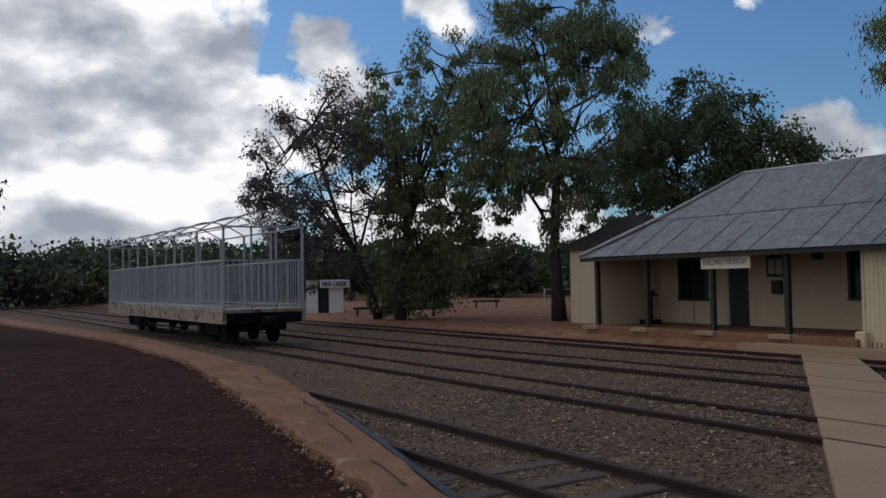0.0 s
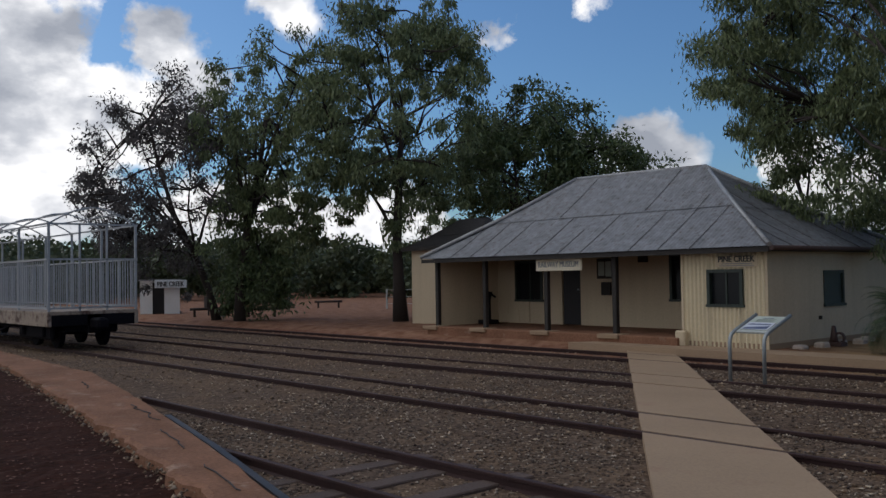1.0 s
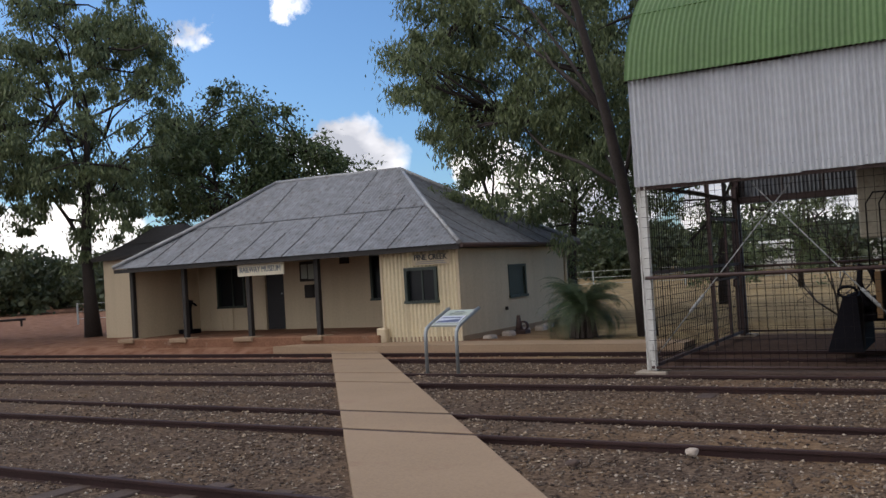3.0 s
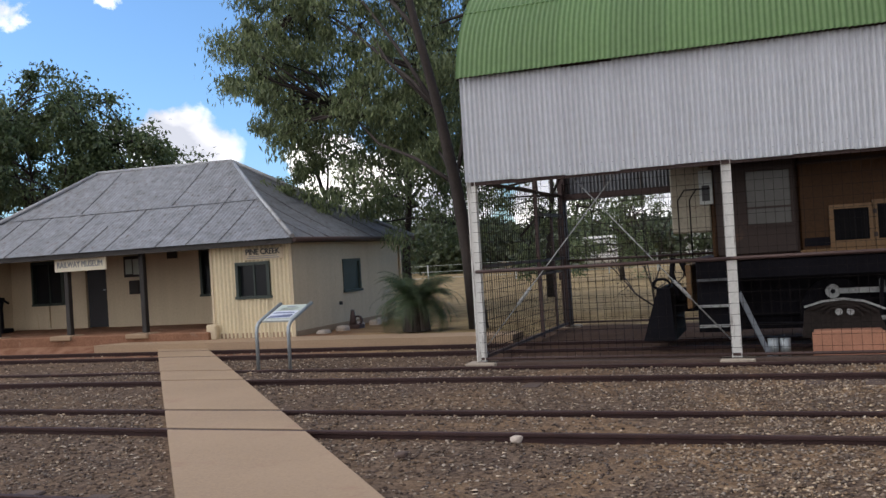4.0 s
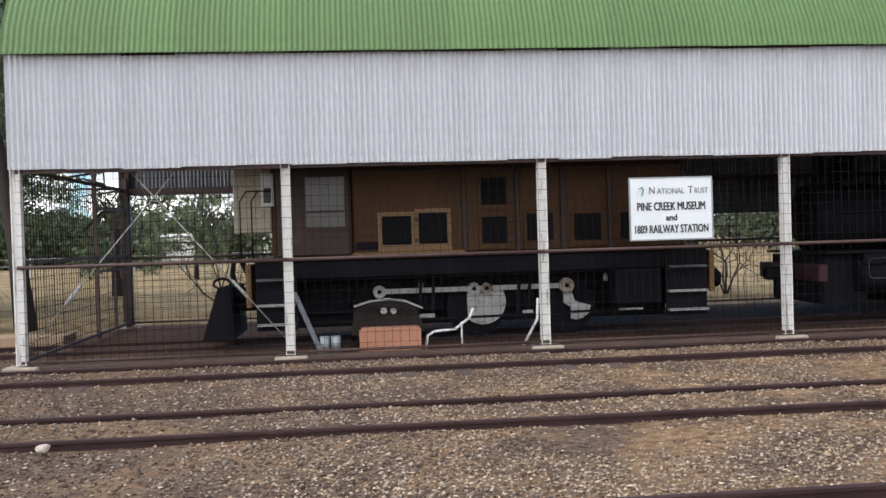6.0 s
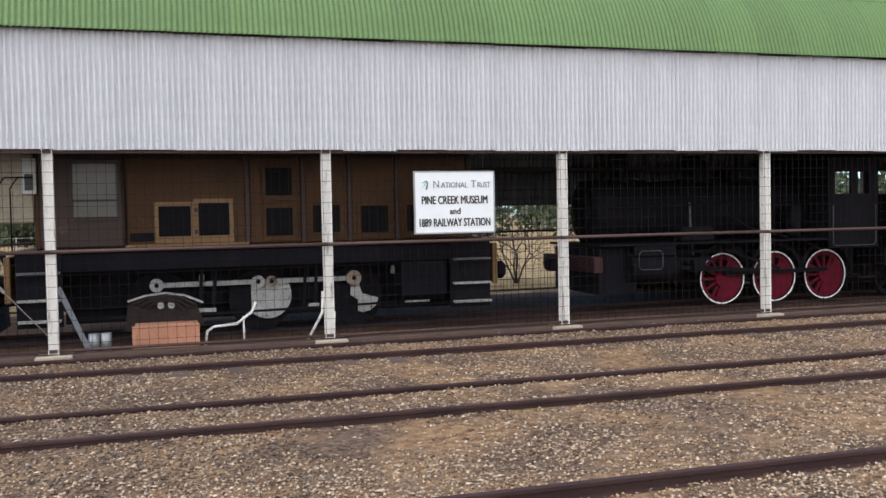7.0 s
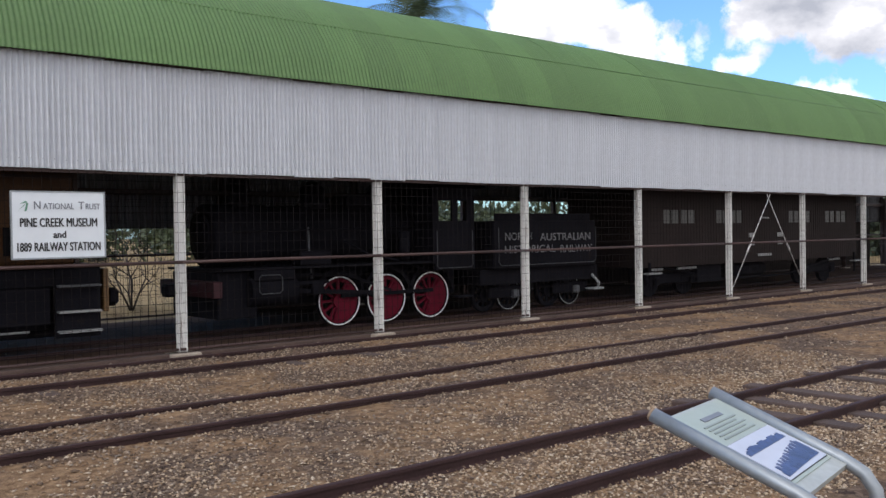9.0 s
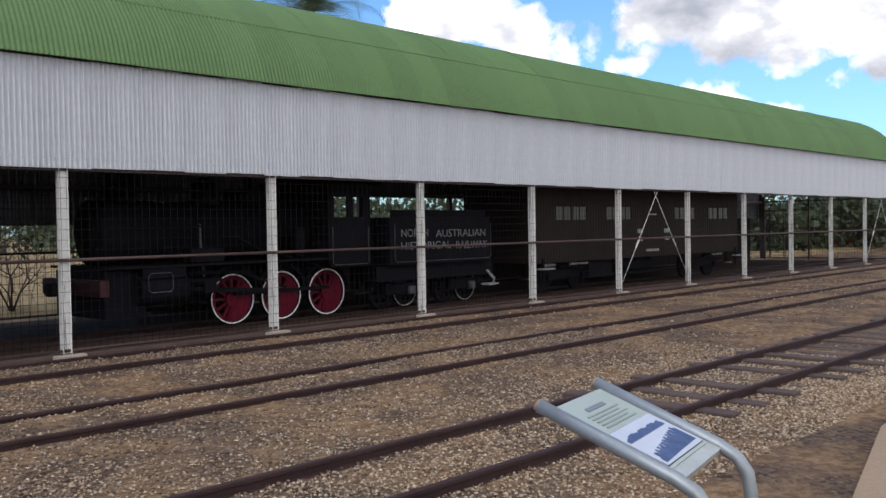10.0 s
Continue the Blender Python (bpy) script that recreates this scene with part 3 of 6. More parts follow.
# ---- ground ----
def smooth01(a, b, v):
    t = min(max((v - a) / (b - a), 0.0), 1.0)
    return t * t * (3 - 2 * t)


def level(x, y):
    """Height of the yard ground."""
    back = 4.4 * smooth01(-5.2, -3.9, x)
    fill = sum(0.036 * smooth01(a + 0.02, a + 0.16, y) * (1 - smooth01(b - 0.10, b - 0.02, y)) for a, b in ((0.03, 1.11), (3.56, 4.63)))
    return -0.10 + fill + 0.18 * smooth01(7.9 + back, 9.0 + back, y) + 0.02 * noise.noise((x * 0.5, y * 0.5, 0)) + 0.012 * noise.noise((x * 2.3, y * 2.3, 3))


def spread(a, b, step, far, grow=1.5):
    v = [a + step * i for i in range(int(round((b - a) / step)) + 1)]
    s = step
    while v[-1] < far:
        s *= grow
        v.append(v[-1] + s)
    s = step
    while v[0] > -far:
        s *= grow
        v.insert(0, v[0] - s)
    return v


def build_ground():
    xs, ys = spread(-30, 30, 0.4, 1600), spread(-10, 20, 0.1, 1600)
    P = [(x, y, level(x, y)) for y in ys for x in xs]
    n = len(xs)
    F = [(j * n + i, j * n + i + 1, (j + 1) * n + i + 1, (j + 1) * n + i) for j in range(len(ys) - 1) for i in range(n - 1)]
    ob = new("ground", quads("ground", P, F, M_GROUND))
    tagged(ob, "brown gravel and sandy earth of a railway yard", "ground", kind="structure")


build_ground()

KERB_IN = [(-60, -4.2), (-46, -3.4), (-28, -2.15), (-19, -2.5), (-13.7, -3.33), (-8, -4.34), (-5.9, -4.75), (-3.4, -5.4)]
KERB_OUT = [(-60, -2.9), (-46, -2.2), (-28.6, -1.15), (-16, -1.86), (-12.05, -2.7), (-7.9, -3.7), (-5.45, -4.36), (-3.0, -5.0)]


def along(line, x):
    for (xa, ya), (xb, yb) in zip(line, line[1:]):
        if xa <= x <= xb:
            return ya + (yb - ya) * (x - xa) / (xb - xa)
    return line[0][1] if x < line[0][0] else line[-1][1]


def build_kerb():
    bm = bmesh.new()
    xs = [-60 + 2 * i for i in range(20)] + [-20 + 0.11 * i for i in range(153)]
    rows = []
    for x in xs:
        a, b = along(KERB_IN, x), along(KERB_OUT, x)
        a += 0.10 * noise.noise((x * 1.7, 0, 5)) + 0.07 * noise.noise((x * 5, 0, 5))
        b += 0.02 * noise.noise((x * 1.1, 4, 5))
        z = 0.03 + 0.02 * noise.noise((x * 2, 1, 1))
        rows.append([bm.verts.new(p) for p in ((x, a - 0.03, -0.25), (x, a, z - 0.02), (x, a + 0.06, z), (x, (a + b) / 2, z + 0.008 * noise.noise((x * 3, 2, 1))), (x, b - 0.03, z), (x, b, z - 0.02), (x, b + 0.02, -0.25))])
    for p, q in zip(rows, rows[1:]):
        for k in range(6):
            bm.faces.new((p[k], q[k], q[k + 1], p[k + 1]))
    single("platform_kerb", bm, M_KERB, "worn earth-stained concrete platform edge beside the track", "kerb", kind="structure")


def build_mulch():
    P, F = [], []
    xs = [-60 + 1.0 * i for i in range(36)] + [-24 + 0.16 * i for i in range(140)]
    vs = [0.12 * i for i in range(60)] + [7.2 + 0.8 * i for i in range(10)]
    for x in xs:
        e = along(KERB_IN, x) + 0.02
        for v in vs:
            y = e - v
            P.append((x, y, -0.075 + 0.05 * smooth01(0, 2.5, v) + 0.03 * noise.noise((x * 1.3, y * 1.3, 9)) + 0.02 * noise.noise((x * 5, y * 5, 9))))
    n = len(vs)
    for i in range(len(xs) - 1):
        for j in range(n - 1):
            F.append((i * n + j, i * n + j + 1, (i + 1) * n + j + 1, (i + 1) * n + j))
    ob = new("soil_bed", quads("soil_bed", P, F, M_MULCH))
    tagged(ob, "dark reddish soil strewn with dry litter behind the kerb", "soil", kind="structure")


build_kerb()
build_mulch()
# dark strip added for the shadowed, wet-looking outer edge of the kerb
bm = bmesh.new()
for k in range(34):
    xa, xb = -10.2 + 0.21 * k, -10.2 + 0.21 * (k + 1)
    bar(bm, (xa, along(KERB_OUT, xa) + 0.045, -0.015), (xb, along(KERB_OUT, xb) + 0.045, -0.015), 0.07, 0.06)
single("kerb_shadow_strip", bm, M_EDGE, "dark blue-grey strip standing in for the shadowed, wet-looking kerb edge", "edge strip", kind="structure")
for x0, y0, n in ((-11.2, -3.15, 9), (-9.0, -3.72, 8), (-6.9, -4.25, 7), (-14.5, -2.6, 6)):
    bm = bmesh.new()
    p = Vector((x0, y0, 0.05))
    for k in range(n):
        q = p + Vector((0.17 + 0.13 * math.sin(k * 2.9 + x0), -0.04 + 0.1 * noise.noise((k * 0.9, x0, 0)), 0))
        bar(bm, p, q, 0.009, 0.01)
        p = q
    single("kerb_crack", bm, M_DARKWOOD, "dark open crack in the worn kerb", "crack", kind="structure")


def path_left(y):
    return -4.95 - 0.793 * (y + 0.59)


def path_right(y):
    return -3.3 - 0.839 * (y + 0.59)


RAILS = {"near": (-3.64, -2.54), "first": (0.03, 1.11), "second": (3.56, 4.63), "third": (6.67, 7.74)}


def build_path():
    cuts = sorted([-7.5, 8.3] + [r + d for t in RAILS.values() for r in t for d in (-0.045, 0.05)])
    path = thing("concrete_path", (path_left(0.5) + 0.8, 0.5, -0.1), "pale worn concrete path crossing the railway tracks", "path", kind="structure")
    spans = [(a, b) for a, b in zip(cuts, cuts[1:]) if b - a > 0.2]
    for a, b in spans:
        bm = bmesh.new()
        prism(bm, [(path_left(a), a), (path_right(a), a), (path_right(b), b), (path_left(b), b)], "z", -0.2, -0.016)
        part("slab", bm, M_CONC, path)
    bm = bmesh.new()
    prism(bm, [(-13.6, 8.2), (-4.0, 8.0), (-4.0, 8.75), (-8.8, 8.98), (-13.0, 8.98)], "z", -0.1, 0.10)
    part("slab", bm, M_CONC, path, "wide slab before the station")


build_path()
bm = bmesh.new()
prism(bm, [(5.4, -6.5), (7.05, -5.87), (9.4, -5.3), (22, -4.9), (22, -9.5), (6.0, -9.5)], "z", -0.25, 0.01)
single("platform_slab", bm, M_CONC, "pale reddish concrete slab beside the near track", "slab", kind="structure")


# ---- tracks ----
def rail_mesh(points, sink):
    """A rail with foot, web and head along points (x, y)."""
    sec = [(-0.055, -0.115), (0.055, -0.115), (0.05, -0.10), (0.009, -0.088), (0.009, -0.035), (0.032, -0.028), (0.032, -0.004), (0.024, 0), (-0.024, 0), (-0.032, -0.004), (-0.032, -0.028), (-0.009, -0.035), (-0.009, -0.088), (-0.05, -0.10)]
    bm = bmesh.new()
    rings = [[bm.verts.new((x, y + a * 0.9, b - sink)) for a, b in sec] for x, y in points]
    for p, q in zip(rings, rings[1:]):
        for k in range(len(sec)):
            bm.faces.new((p[k], q[k], q[(k + 1) % len(sec)], p[(k + 1) % len(sec)]))
    bmesh.ops.recalc_face_normals(bm, faces=bm.faces)
    return bm


def wiggle(x, y, k):
    return y + 0.012 * noise.noise((x * 0.25, k, 0))


def track(key, x0, x1, bend=None, sleepers=None, sunk=False):
    ya, yb = RAILS[key]
    t = thing("railway_track", (0, (ya + yb) / 2, -0.1), "narrow-gauge railway track of dark rusted rails half sunk in gravel", "track", "tracks of the yard", "structure")
    for k, y in enumerate((ya, yb)):
        xs = [x0[k] + (x1 - x0[k]) * i / 60 for i in range(61)]
        part("rail", rail_mesh([(x, wiggle(x, y, k + ya) + (bend(x) if bend else 0)) for x in xs], 0.0 if sleepers and not sunk else 0.018), M_STEEL, t)
    if sleepers:
        me = as_mesh("sleeper", boxed(-0.11, 0.11, -0.95, 0.95, -0.16, -0.085, 0.012), M_SLEEPER)
        x = sleepers[0]
        while x < sleepers[1]:
            # none under the path or the platform edge
            if not sunk and -4.0 < x < 8.6:
                x += 0.66
                continue
            if sunk or not (path_left(-3.1) - 0.9 < x < path_right(-3.1) + 0.9) and along(KERB_OUT, x) < (ya + yb) / 2 - 0.95:
                shared("sleeper", me, t, (x, (ya + yb) / 2 + random.uniform(-0.03, 0.03), random.uniform(-0.03, 0.012) + (-0.012 if sunk else 0.018 if x > 8 else 0)), random.uniform(-0.03, 0.03))
            x += 0.66
    return t


track("first", (-90, -90), 60, None, None)
track("second", (-90, -90), 60, lambda x: -0.55 * smooth01(-4, -22, x), (-2.4, 13), True)
track("third", (-60, -60), 46, None, None)
track("near", (-8.1, -12.3), 60, None, (-11, 34))


# ---- station ----
def station():
    s = thing("railway_station", (-14, 11.9, 0.1), "old cream corrugated-iron station with verandah and grey hipped iron roof", "station building")
    FZ, WY = 0.27, 11.4
    # floor slab and verandah edge
    part("verandah_slab", boxed(-19.3, -10.98, 8.72, 15.0, -0.1, FZ, 0.02), M_KERB, s, "reddish concrete verandah floor")
    part("floor_slab", boxed(-10.95, -9.0, 9.02, 15.0, 0.0, 0.2), M_CONC, s)
    # walls
    win1, win2, door = (-18.35, -17.35, 0.95, 2.04), (-12.95, -12.0, 1.0, 2.1), (-16.6, -15.92, FZ, 2.2)
    part("wall", wall_x(bmesh.new(), -19.2, -10.98, WY, WY + 0.12, FZ, 2.75, (win1, win2, door)), M_CREAM, s, "cream verandah back wall")
    part("wall", wall_y(bmesh.new(), -19.26, -19.14, 9.05, 14.9, FZ, 2.15), M_CREAM, s, "verandah end wall")
    side = (11.4, 12.25, 0.93, 1.62)
    part("wall", wall_y(bmesh.new(), -9.12, -9.02, 9.06, 14.75, 0.04, 2.12, (side,)), M_CREAM, s, "plain cream side wall")
    part("wall", wall_x(bmesh.new(), -19.2, -9.1, 14.76, 14.86, FZ, 2.15), M_CREAM, s)
    # corrugated front room
    w = (-10.36, -9.6, 0.98, 1.67)
    part("wall", wall_y(bmesh.new(), -11.0, -10.92, 9.06, WY - 0.01, 0.1, 2.15), M_CREAM, s)
    for x0, x1, z0, z1 in ((-11.0, w[0], 0.08, 2.12), (w[1], -9.02, 0.08, 2.12), (w[0], w[1], 0.08, w[2]), (w[0], w[1], w[3], 2.12)):
        part("corrugated_wall", corrugated(bmesh.new(), (x0, 9.02, z0), (1, 0, 0), (0, 0, 1), (0, -1, 0), x1 - x0, z1 - z0, 0.1, 0.026, 8), M_CREAMIRON, s, "cream corrugated iron wall")
    part("corner_strip", boxed(-9.06, -9.0, 8.99, 9.05, 0.06, 2.12, 0.005), M_CREAM, s)
    part("corner_strip", boxed(-11.04, -10.98, 8.99, 9.05, 0.06, 2.12, 0.005), M_CREAM, s)
    # windows with shutters
    for xa, xb, za, zb, y in ((*win1, WY), (*win2, WY), (*w, 9.03)):
        f = bmesh.new()
        for q in ((xa - 0.04, xb + 0.04, zb - 0.02, zb + 0.05), (xa - 0.07, xb + 0.07, za - 0.05, za + 0.01), (xa - 0.04, xa + 0.03, za, zb), (xb - 0.03, xb + 0.04, za, zb)):
            box(f, q[0], q[1], y - 0.05, y + 0.05, q[2], q[3])
        win = part("window", f, M_BLACKGREEN, s, "dark framed window")
        part("pane", boxed(xa, (xa + xb) / 2 - 0.015, y + 0.055, y + 0.075, za, zb), M_GLASS, win)
        part("pane", boxed((xa + xb) / 2 + 0.015, xb, y + 0.055, y + 0.075, za, zb), M_GLASS, win)
        part("mullion", boxed((xa + xb) / 2 - 0.02, (xa + xb) / 2 + 0.02, y + 0.03, y + 0.08, za, zb), M_BLACKGREEN, win)
    f = bmesh.new()
    box(f, -9.07, -9.0, side[0] - 0.05, side[1] + 0.05, side[3] - 0.02, side[3] + 0.05)
    box(f, -9.07, -9.0, side[0] - 0.05, side[0] + 0.01, side[2], side[3])
    box(f, -9.07, -9.0, side[1] - 0.01, side[1] + 0.05, side[2], side[3])
    box(f, -9.07, -8.97, side[0] - 0.07, side[1] + 0.07, side[2] - 0.05, side[2] + 0.01)
    win = part("window", f, M_BLACKGREEN, s, "small dark-green shuttered side window")
    part("shutter", boxed(-9.08, -9.05, side[0], side[1], side[2], side[3]), M_BLACKGREEN, win)
    d = part("door", boxed(door[0] + 0.02, door[1] - 0.02, WY + 0.05, WY + 0.09, FZ + 0.01, 2.18), M_DOOR, s, "dark closed door")
    part("handle", tubed([(door[1] - 0.1, WY + 0.0, 1.25), (door[1] - 0.1, WY + 0.05, 1.25)], 0.02, 8), M_GALV, d)
    # verandah posts and beam
    for x in (-19.15, -17.2, -14.98, -12.84):
        p = part("post", boxed(x - 0.06, x + 0.06, 8.96, 9.08, FZ, 2.1, 0.008), M_DARKWOOD, s, "dark verandah post")
        part("pad", boxed(x - 0.3, x + 0.3, 8.66, 9.15, FZ - 0.09, FZ + 0.015, 0.015), M_CONC, p)
    part("beam", boxed(-19.25, -9.0, 8.94, 9.1, 2.1, 2.2), M_DARKWOOD, s)
    part("fascia", boxed(-19.45, -8.78, 8.66, 8.70, 2.05, 2.15), M_DARKWOOD, s)
    part("fascia", boxed(-8.80, -8.76, 8.70, 15.1, 2.06, 2.15), M_DARKWOOD, s)
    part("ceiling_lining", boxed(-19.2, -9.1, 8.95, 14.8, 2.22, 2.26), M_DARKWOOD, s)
    part("gutter", tubed([(-8.72, 8.66, 2.13), (-8.72, 15.1, 2.13)], 0.05, 8), M_DARKSTEEL, s, "rusty gutter")
    part("downpipe", tubed([(-8.98, 14.7, 2.1), (-8.98, 14.7, 0.1)], 0.04, 8), M_CREAM, s)
    # roof
    E = (-19.45, -8.74, 8.62, 15.18)
    ra, rb = (-16.4, 11.9, 4.34), (-12.2, 11.9, 4.27)
    z = 2.17
    for a, b, c, d_ in (((E[0], E[2], z), (E[1], E[2], z), ra, rb), ((E[1], E[2], z), (E[1], E[3], z), rb, rb), ((E[1], E[3], z), (E[0], E[3], z), rb, ra), ((E[0], E[3], z), (E[0], E[2], z), ra, ra)):
        part("roof", roof_plane(bmesh.new(), a, b, c, d_), M_OLDROOF, s, "weathered grey corrugated iron roof")
    for a, b in ((ra, rb), (rb, (E[1], E[2], z)), (rb, (E[1], E[3], z)), (ra, (E[0], E[2], z)), (ra, (E[0], E[3], z))):
        a, b = Vector(a) + Vector((0, 0, 0.02)), Vector(b) + Vector((0, 0, 0.03))
        mid = (a + b) / 2 - Vector((0, 0, 0.05 if a.z - b.z > 1 else -0.01))
        part("ridge_capping", tubed([a, mid, b], 0.055, 6), M_CAPPING, s, "pale iron ridge capping")
    # standing side laps of the roof sheets
    def lap_seam(ea, eb, ta, tb, at, lo, hi):
        ea, eb, ta, tb = map(Vector, (ea, eb, ta, tb))
        e = (eb - ea).normalized()
        up_ = (ta - ea) - e * (ta - ea).dot(e)
        n_ = e.cross(up_).normalized()
        n_ = n_ if n_.z > 0 else -n_
        pts = [ea + e * at + up_ * f + n_ * (0.012 - 0.28 * f * (1 - f) + (0.018 if f > 0.47 else 0.0)) for f in (lo + (hi - lo) * k / 6 for k in range(7))]
        part("lap_seam", tubed(pts, 0.008, 5), M_SEAM, s)
    for at, lo, hi in ((1.3, 0, 0.4), (2.1, 0, 0.46), (3.0, 0, 0.47), (3.9, 0.48, 0.97), (4.4, 0, 0.46), (5.2, 0, 0.3), (5.9, 0, 0.47), (6.6, 0.48, 0.97), (7.3, 0, 0.46), (8.1, 0, 0.62), (8.9, 0, 0.47)):
        lap_seam((E[0], E[2], z), (E[1], E[2], z), ra, rb, at, lo, hi)
    for at, lo, hi in ((0.9, 0, 0.25), (1.6, 0, 0.46), (2.4, 0.1, 0.66), (3.9, 0, 0.47), (4.8, 0, 0.46)):
        lap_seam((E[1], E[2], z), (E[1], E[3], z), rb, rb, at, lo, hi)
    # verandah fittings
    part("poster_board", boxed(-15.3, -14.75, WY - 0.05, WY - 0.01, 1.54, 2.08), M_DARKWOOD, s)
    part("poster", boxed(-15.24, -15.04, WY - 0.06, WY - 0.045, 1.62, 2.0), M_PAPER, s)
    part("poster", boxed(-15.0, -14.81, WY - 0.06, WY - 0.045, 1.6, 2.0), M_PAPER, s)
    part("notice_box", boxed(-15.13, -14.83, WY - 0.1, WY - 0.01, 1.1, 1.45, 0.01), M_DARKWOOD, s)
    part("vent", boxed(-13.95, -13.65, WY - 0.04, WY - 0.01, 1.95, 2.2), M_DARKWOOD, s)
    part("cover_strip", boxed(-17.95, -17.83, WY - 0.04, WY - 0.005, FZ, 0.95), M_CREAM, s)
    part("cover_strip", boxed(-12.6, -12.52, WY - 0.03, WY - 0.005, FZ, 1.0), M_CREAM, s)
    part("pipe_stub", tubed([(-8.93, 11.0, 0.7), (-8.93, 11.0, 0.62)], 0.04, 8), M_DARKWOOD, s)
    part("foot_block", boxed(-11.1, -10.85, 8.8, 8.98, 0.08, 0.42, 0.03), M_CREAM, s)
    # signs fixed on the building
    b = part("name_board", boxed(-15.2, -13.72, 8.86, 8.90, 1.76, 2.06, 0.01), M_BOARDCREAM, s, "cream painted board")
    lettering("RAILWAY MUSEUM", (-14.46, 8.855, 1.92), 1.3, 0.14, M_GREYINK, b, bold=0.02)
    b = part("name_board", boxed(-10.16, -9.2, 8.975, 8.99, 1.76, 1.99), M_CREAM, s, "cream board")
    lettering("PINE CREEK", (-9.68, 8.97, 1.93), 0.84, 0.13, M_BLACKINK, b, bold=0.045)
    for k, wd in enumerate((0.78, 0.7)):
        part("text_bar", boxed(-9.68 - wd / 2, -9.68 + wd / 2, 8.968, 8.974, 1.785 + 0.04 * k, 1.80 + 0.04 * k), M_GREYINK, b)
    # annex behind
    a = thing("station_annex", (-23, 13.5, 0.1), "small cream outbuilding with dark iron roof beside the station", "outbuilding")
    part("wall", boxed(-24.0, -21.2, 12.0, 15.5, 0.05, 2.66, 0.01), M_CREAM, a)
    bm = bmesh.new()
    roof_plane(bm, (-24.25, 11.75, 2.66), (-20.9, 11.75, 2.66), (-23.3, 13.6, 3.65), (-21.8, 13.6, 3.65))
    roof_plane(bm, (-20.9, 11.75, 2.66), (-20.9, 15.7, 2.66), (-21.8, 13.6, 3.65), (-21.8, 13.6, 3.65))
    roof_plane(bm, (-20.9, 15.7, 2.66), (-24.25, 15.7, 2.66), (-21.8, 13.6, 3.65), (-23.3, 13.6, 3.65))
    roof_plane(bm, (-24.25, 15.7, 2.66), (-24.25, 11.75, 2.66), (-23.3, 13.6, 3.65), (-23.3, 13.6, 3.65))
    part("roof", bm, M_DARKWOOD, a)
    part("fascia", boxed(-24.25, -20.9, 11.74, 11.78, 2.56, 2.68), M_DARKWOOD, a)
    # old pump on the verandah, drums beside the wall
    p = thing("hand_pump", (-18.75, 10.6, FZ), "dark cast-iron hand pump standing on the verandah", "pump")
    part("body", tubed([(-18.75, 10.6, FZ), (-18.75, 10.6, 0.4), (-18.75, 10.6, 0.95), (-18.75, 10.6, 1.2)], [0.16, 0.08, 0.07, 0.13], 10), M_BLACK, p)
    part("lever", tubed([(-18.75, 10.6, 1.2), (-18.4, 10.55, 1.05)], 0.03), M_BLACK, p)
    part("base", boxed(-19.0, -18.5, 10.4, 10.8, FZ, FZ + 0.12, 0.02), M_BLACK, p)


station()


def garden_pump(x, y):
    p = thing("rusty_pump", (x, y, 0.08), "small rusty machine part beside the station wall", "machinery")
    part("base", boxed(x - 0.22, x + 0.22, y - 0.15, y + 0.15, 0.06, 0.16, 0.02), M_DARKSTEEL, p)
    part("body", tubed([(x, y, 0.12), (x, y, 0.3), (x, y, 0.5)], [0.1, 0.07, 0.04], 8), M_DARKSTEEL, p)
    part("wheel", disced(x + 0.12, 0.25, 0.12, y - 0.03, y + 0.03, 14, 0.08), M_DARKSTEEL, p)


garden_pump(-8.6, 10.9)
bm = bmesh.new()
for k in range(7):
    x, y = -8.6 + random.uniform(-0.15, 0.15), 9.6 + k * 0.75
    box(bm, x - 0.12, x + 0.12, y - 0.15, y + 0.15, 0.02, 0.16 + random.uniform(0, 0.06), 0.04)
tagged(single("edging_stones", bm, M_RUBBLE, "pale rubble stones edging the bed by the side wall", "stones", kind="stuff"))


# ---- shed ----
S0, BAY, NB, FY, BY = -3.66, 3.66, 13, 5.2, 11.2
SX1 = S0 + BAY * NB


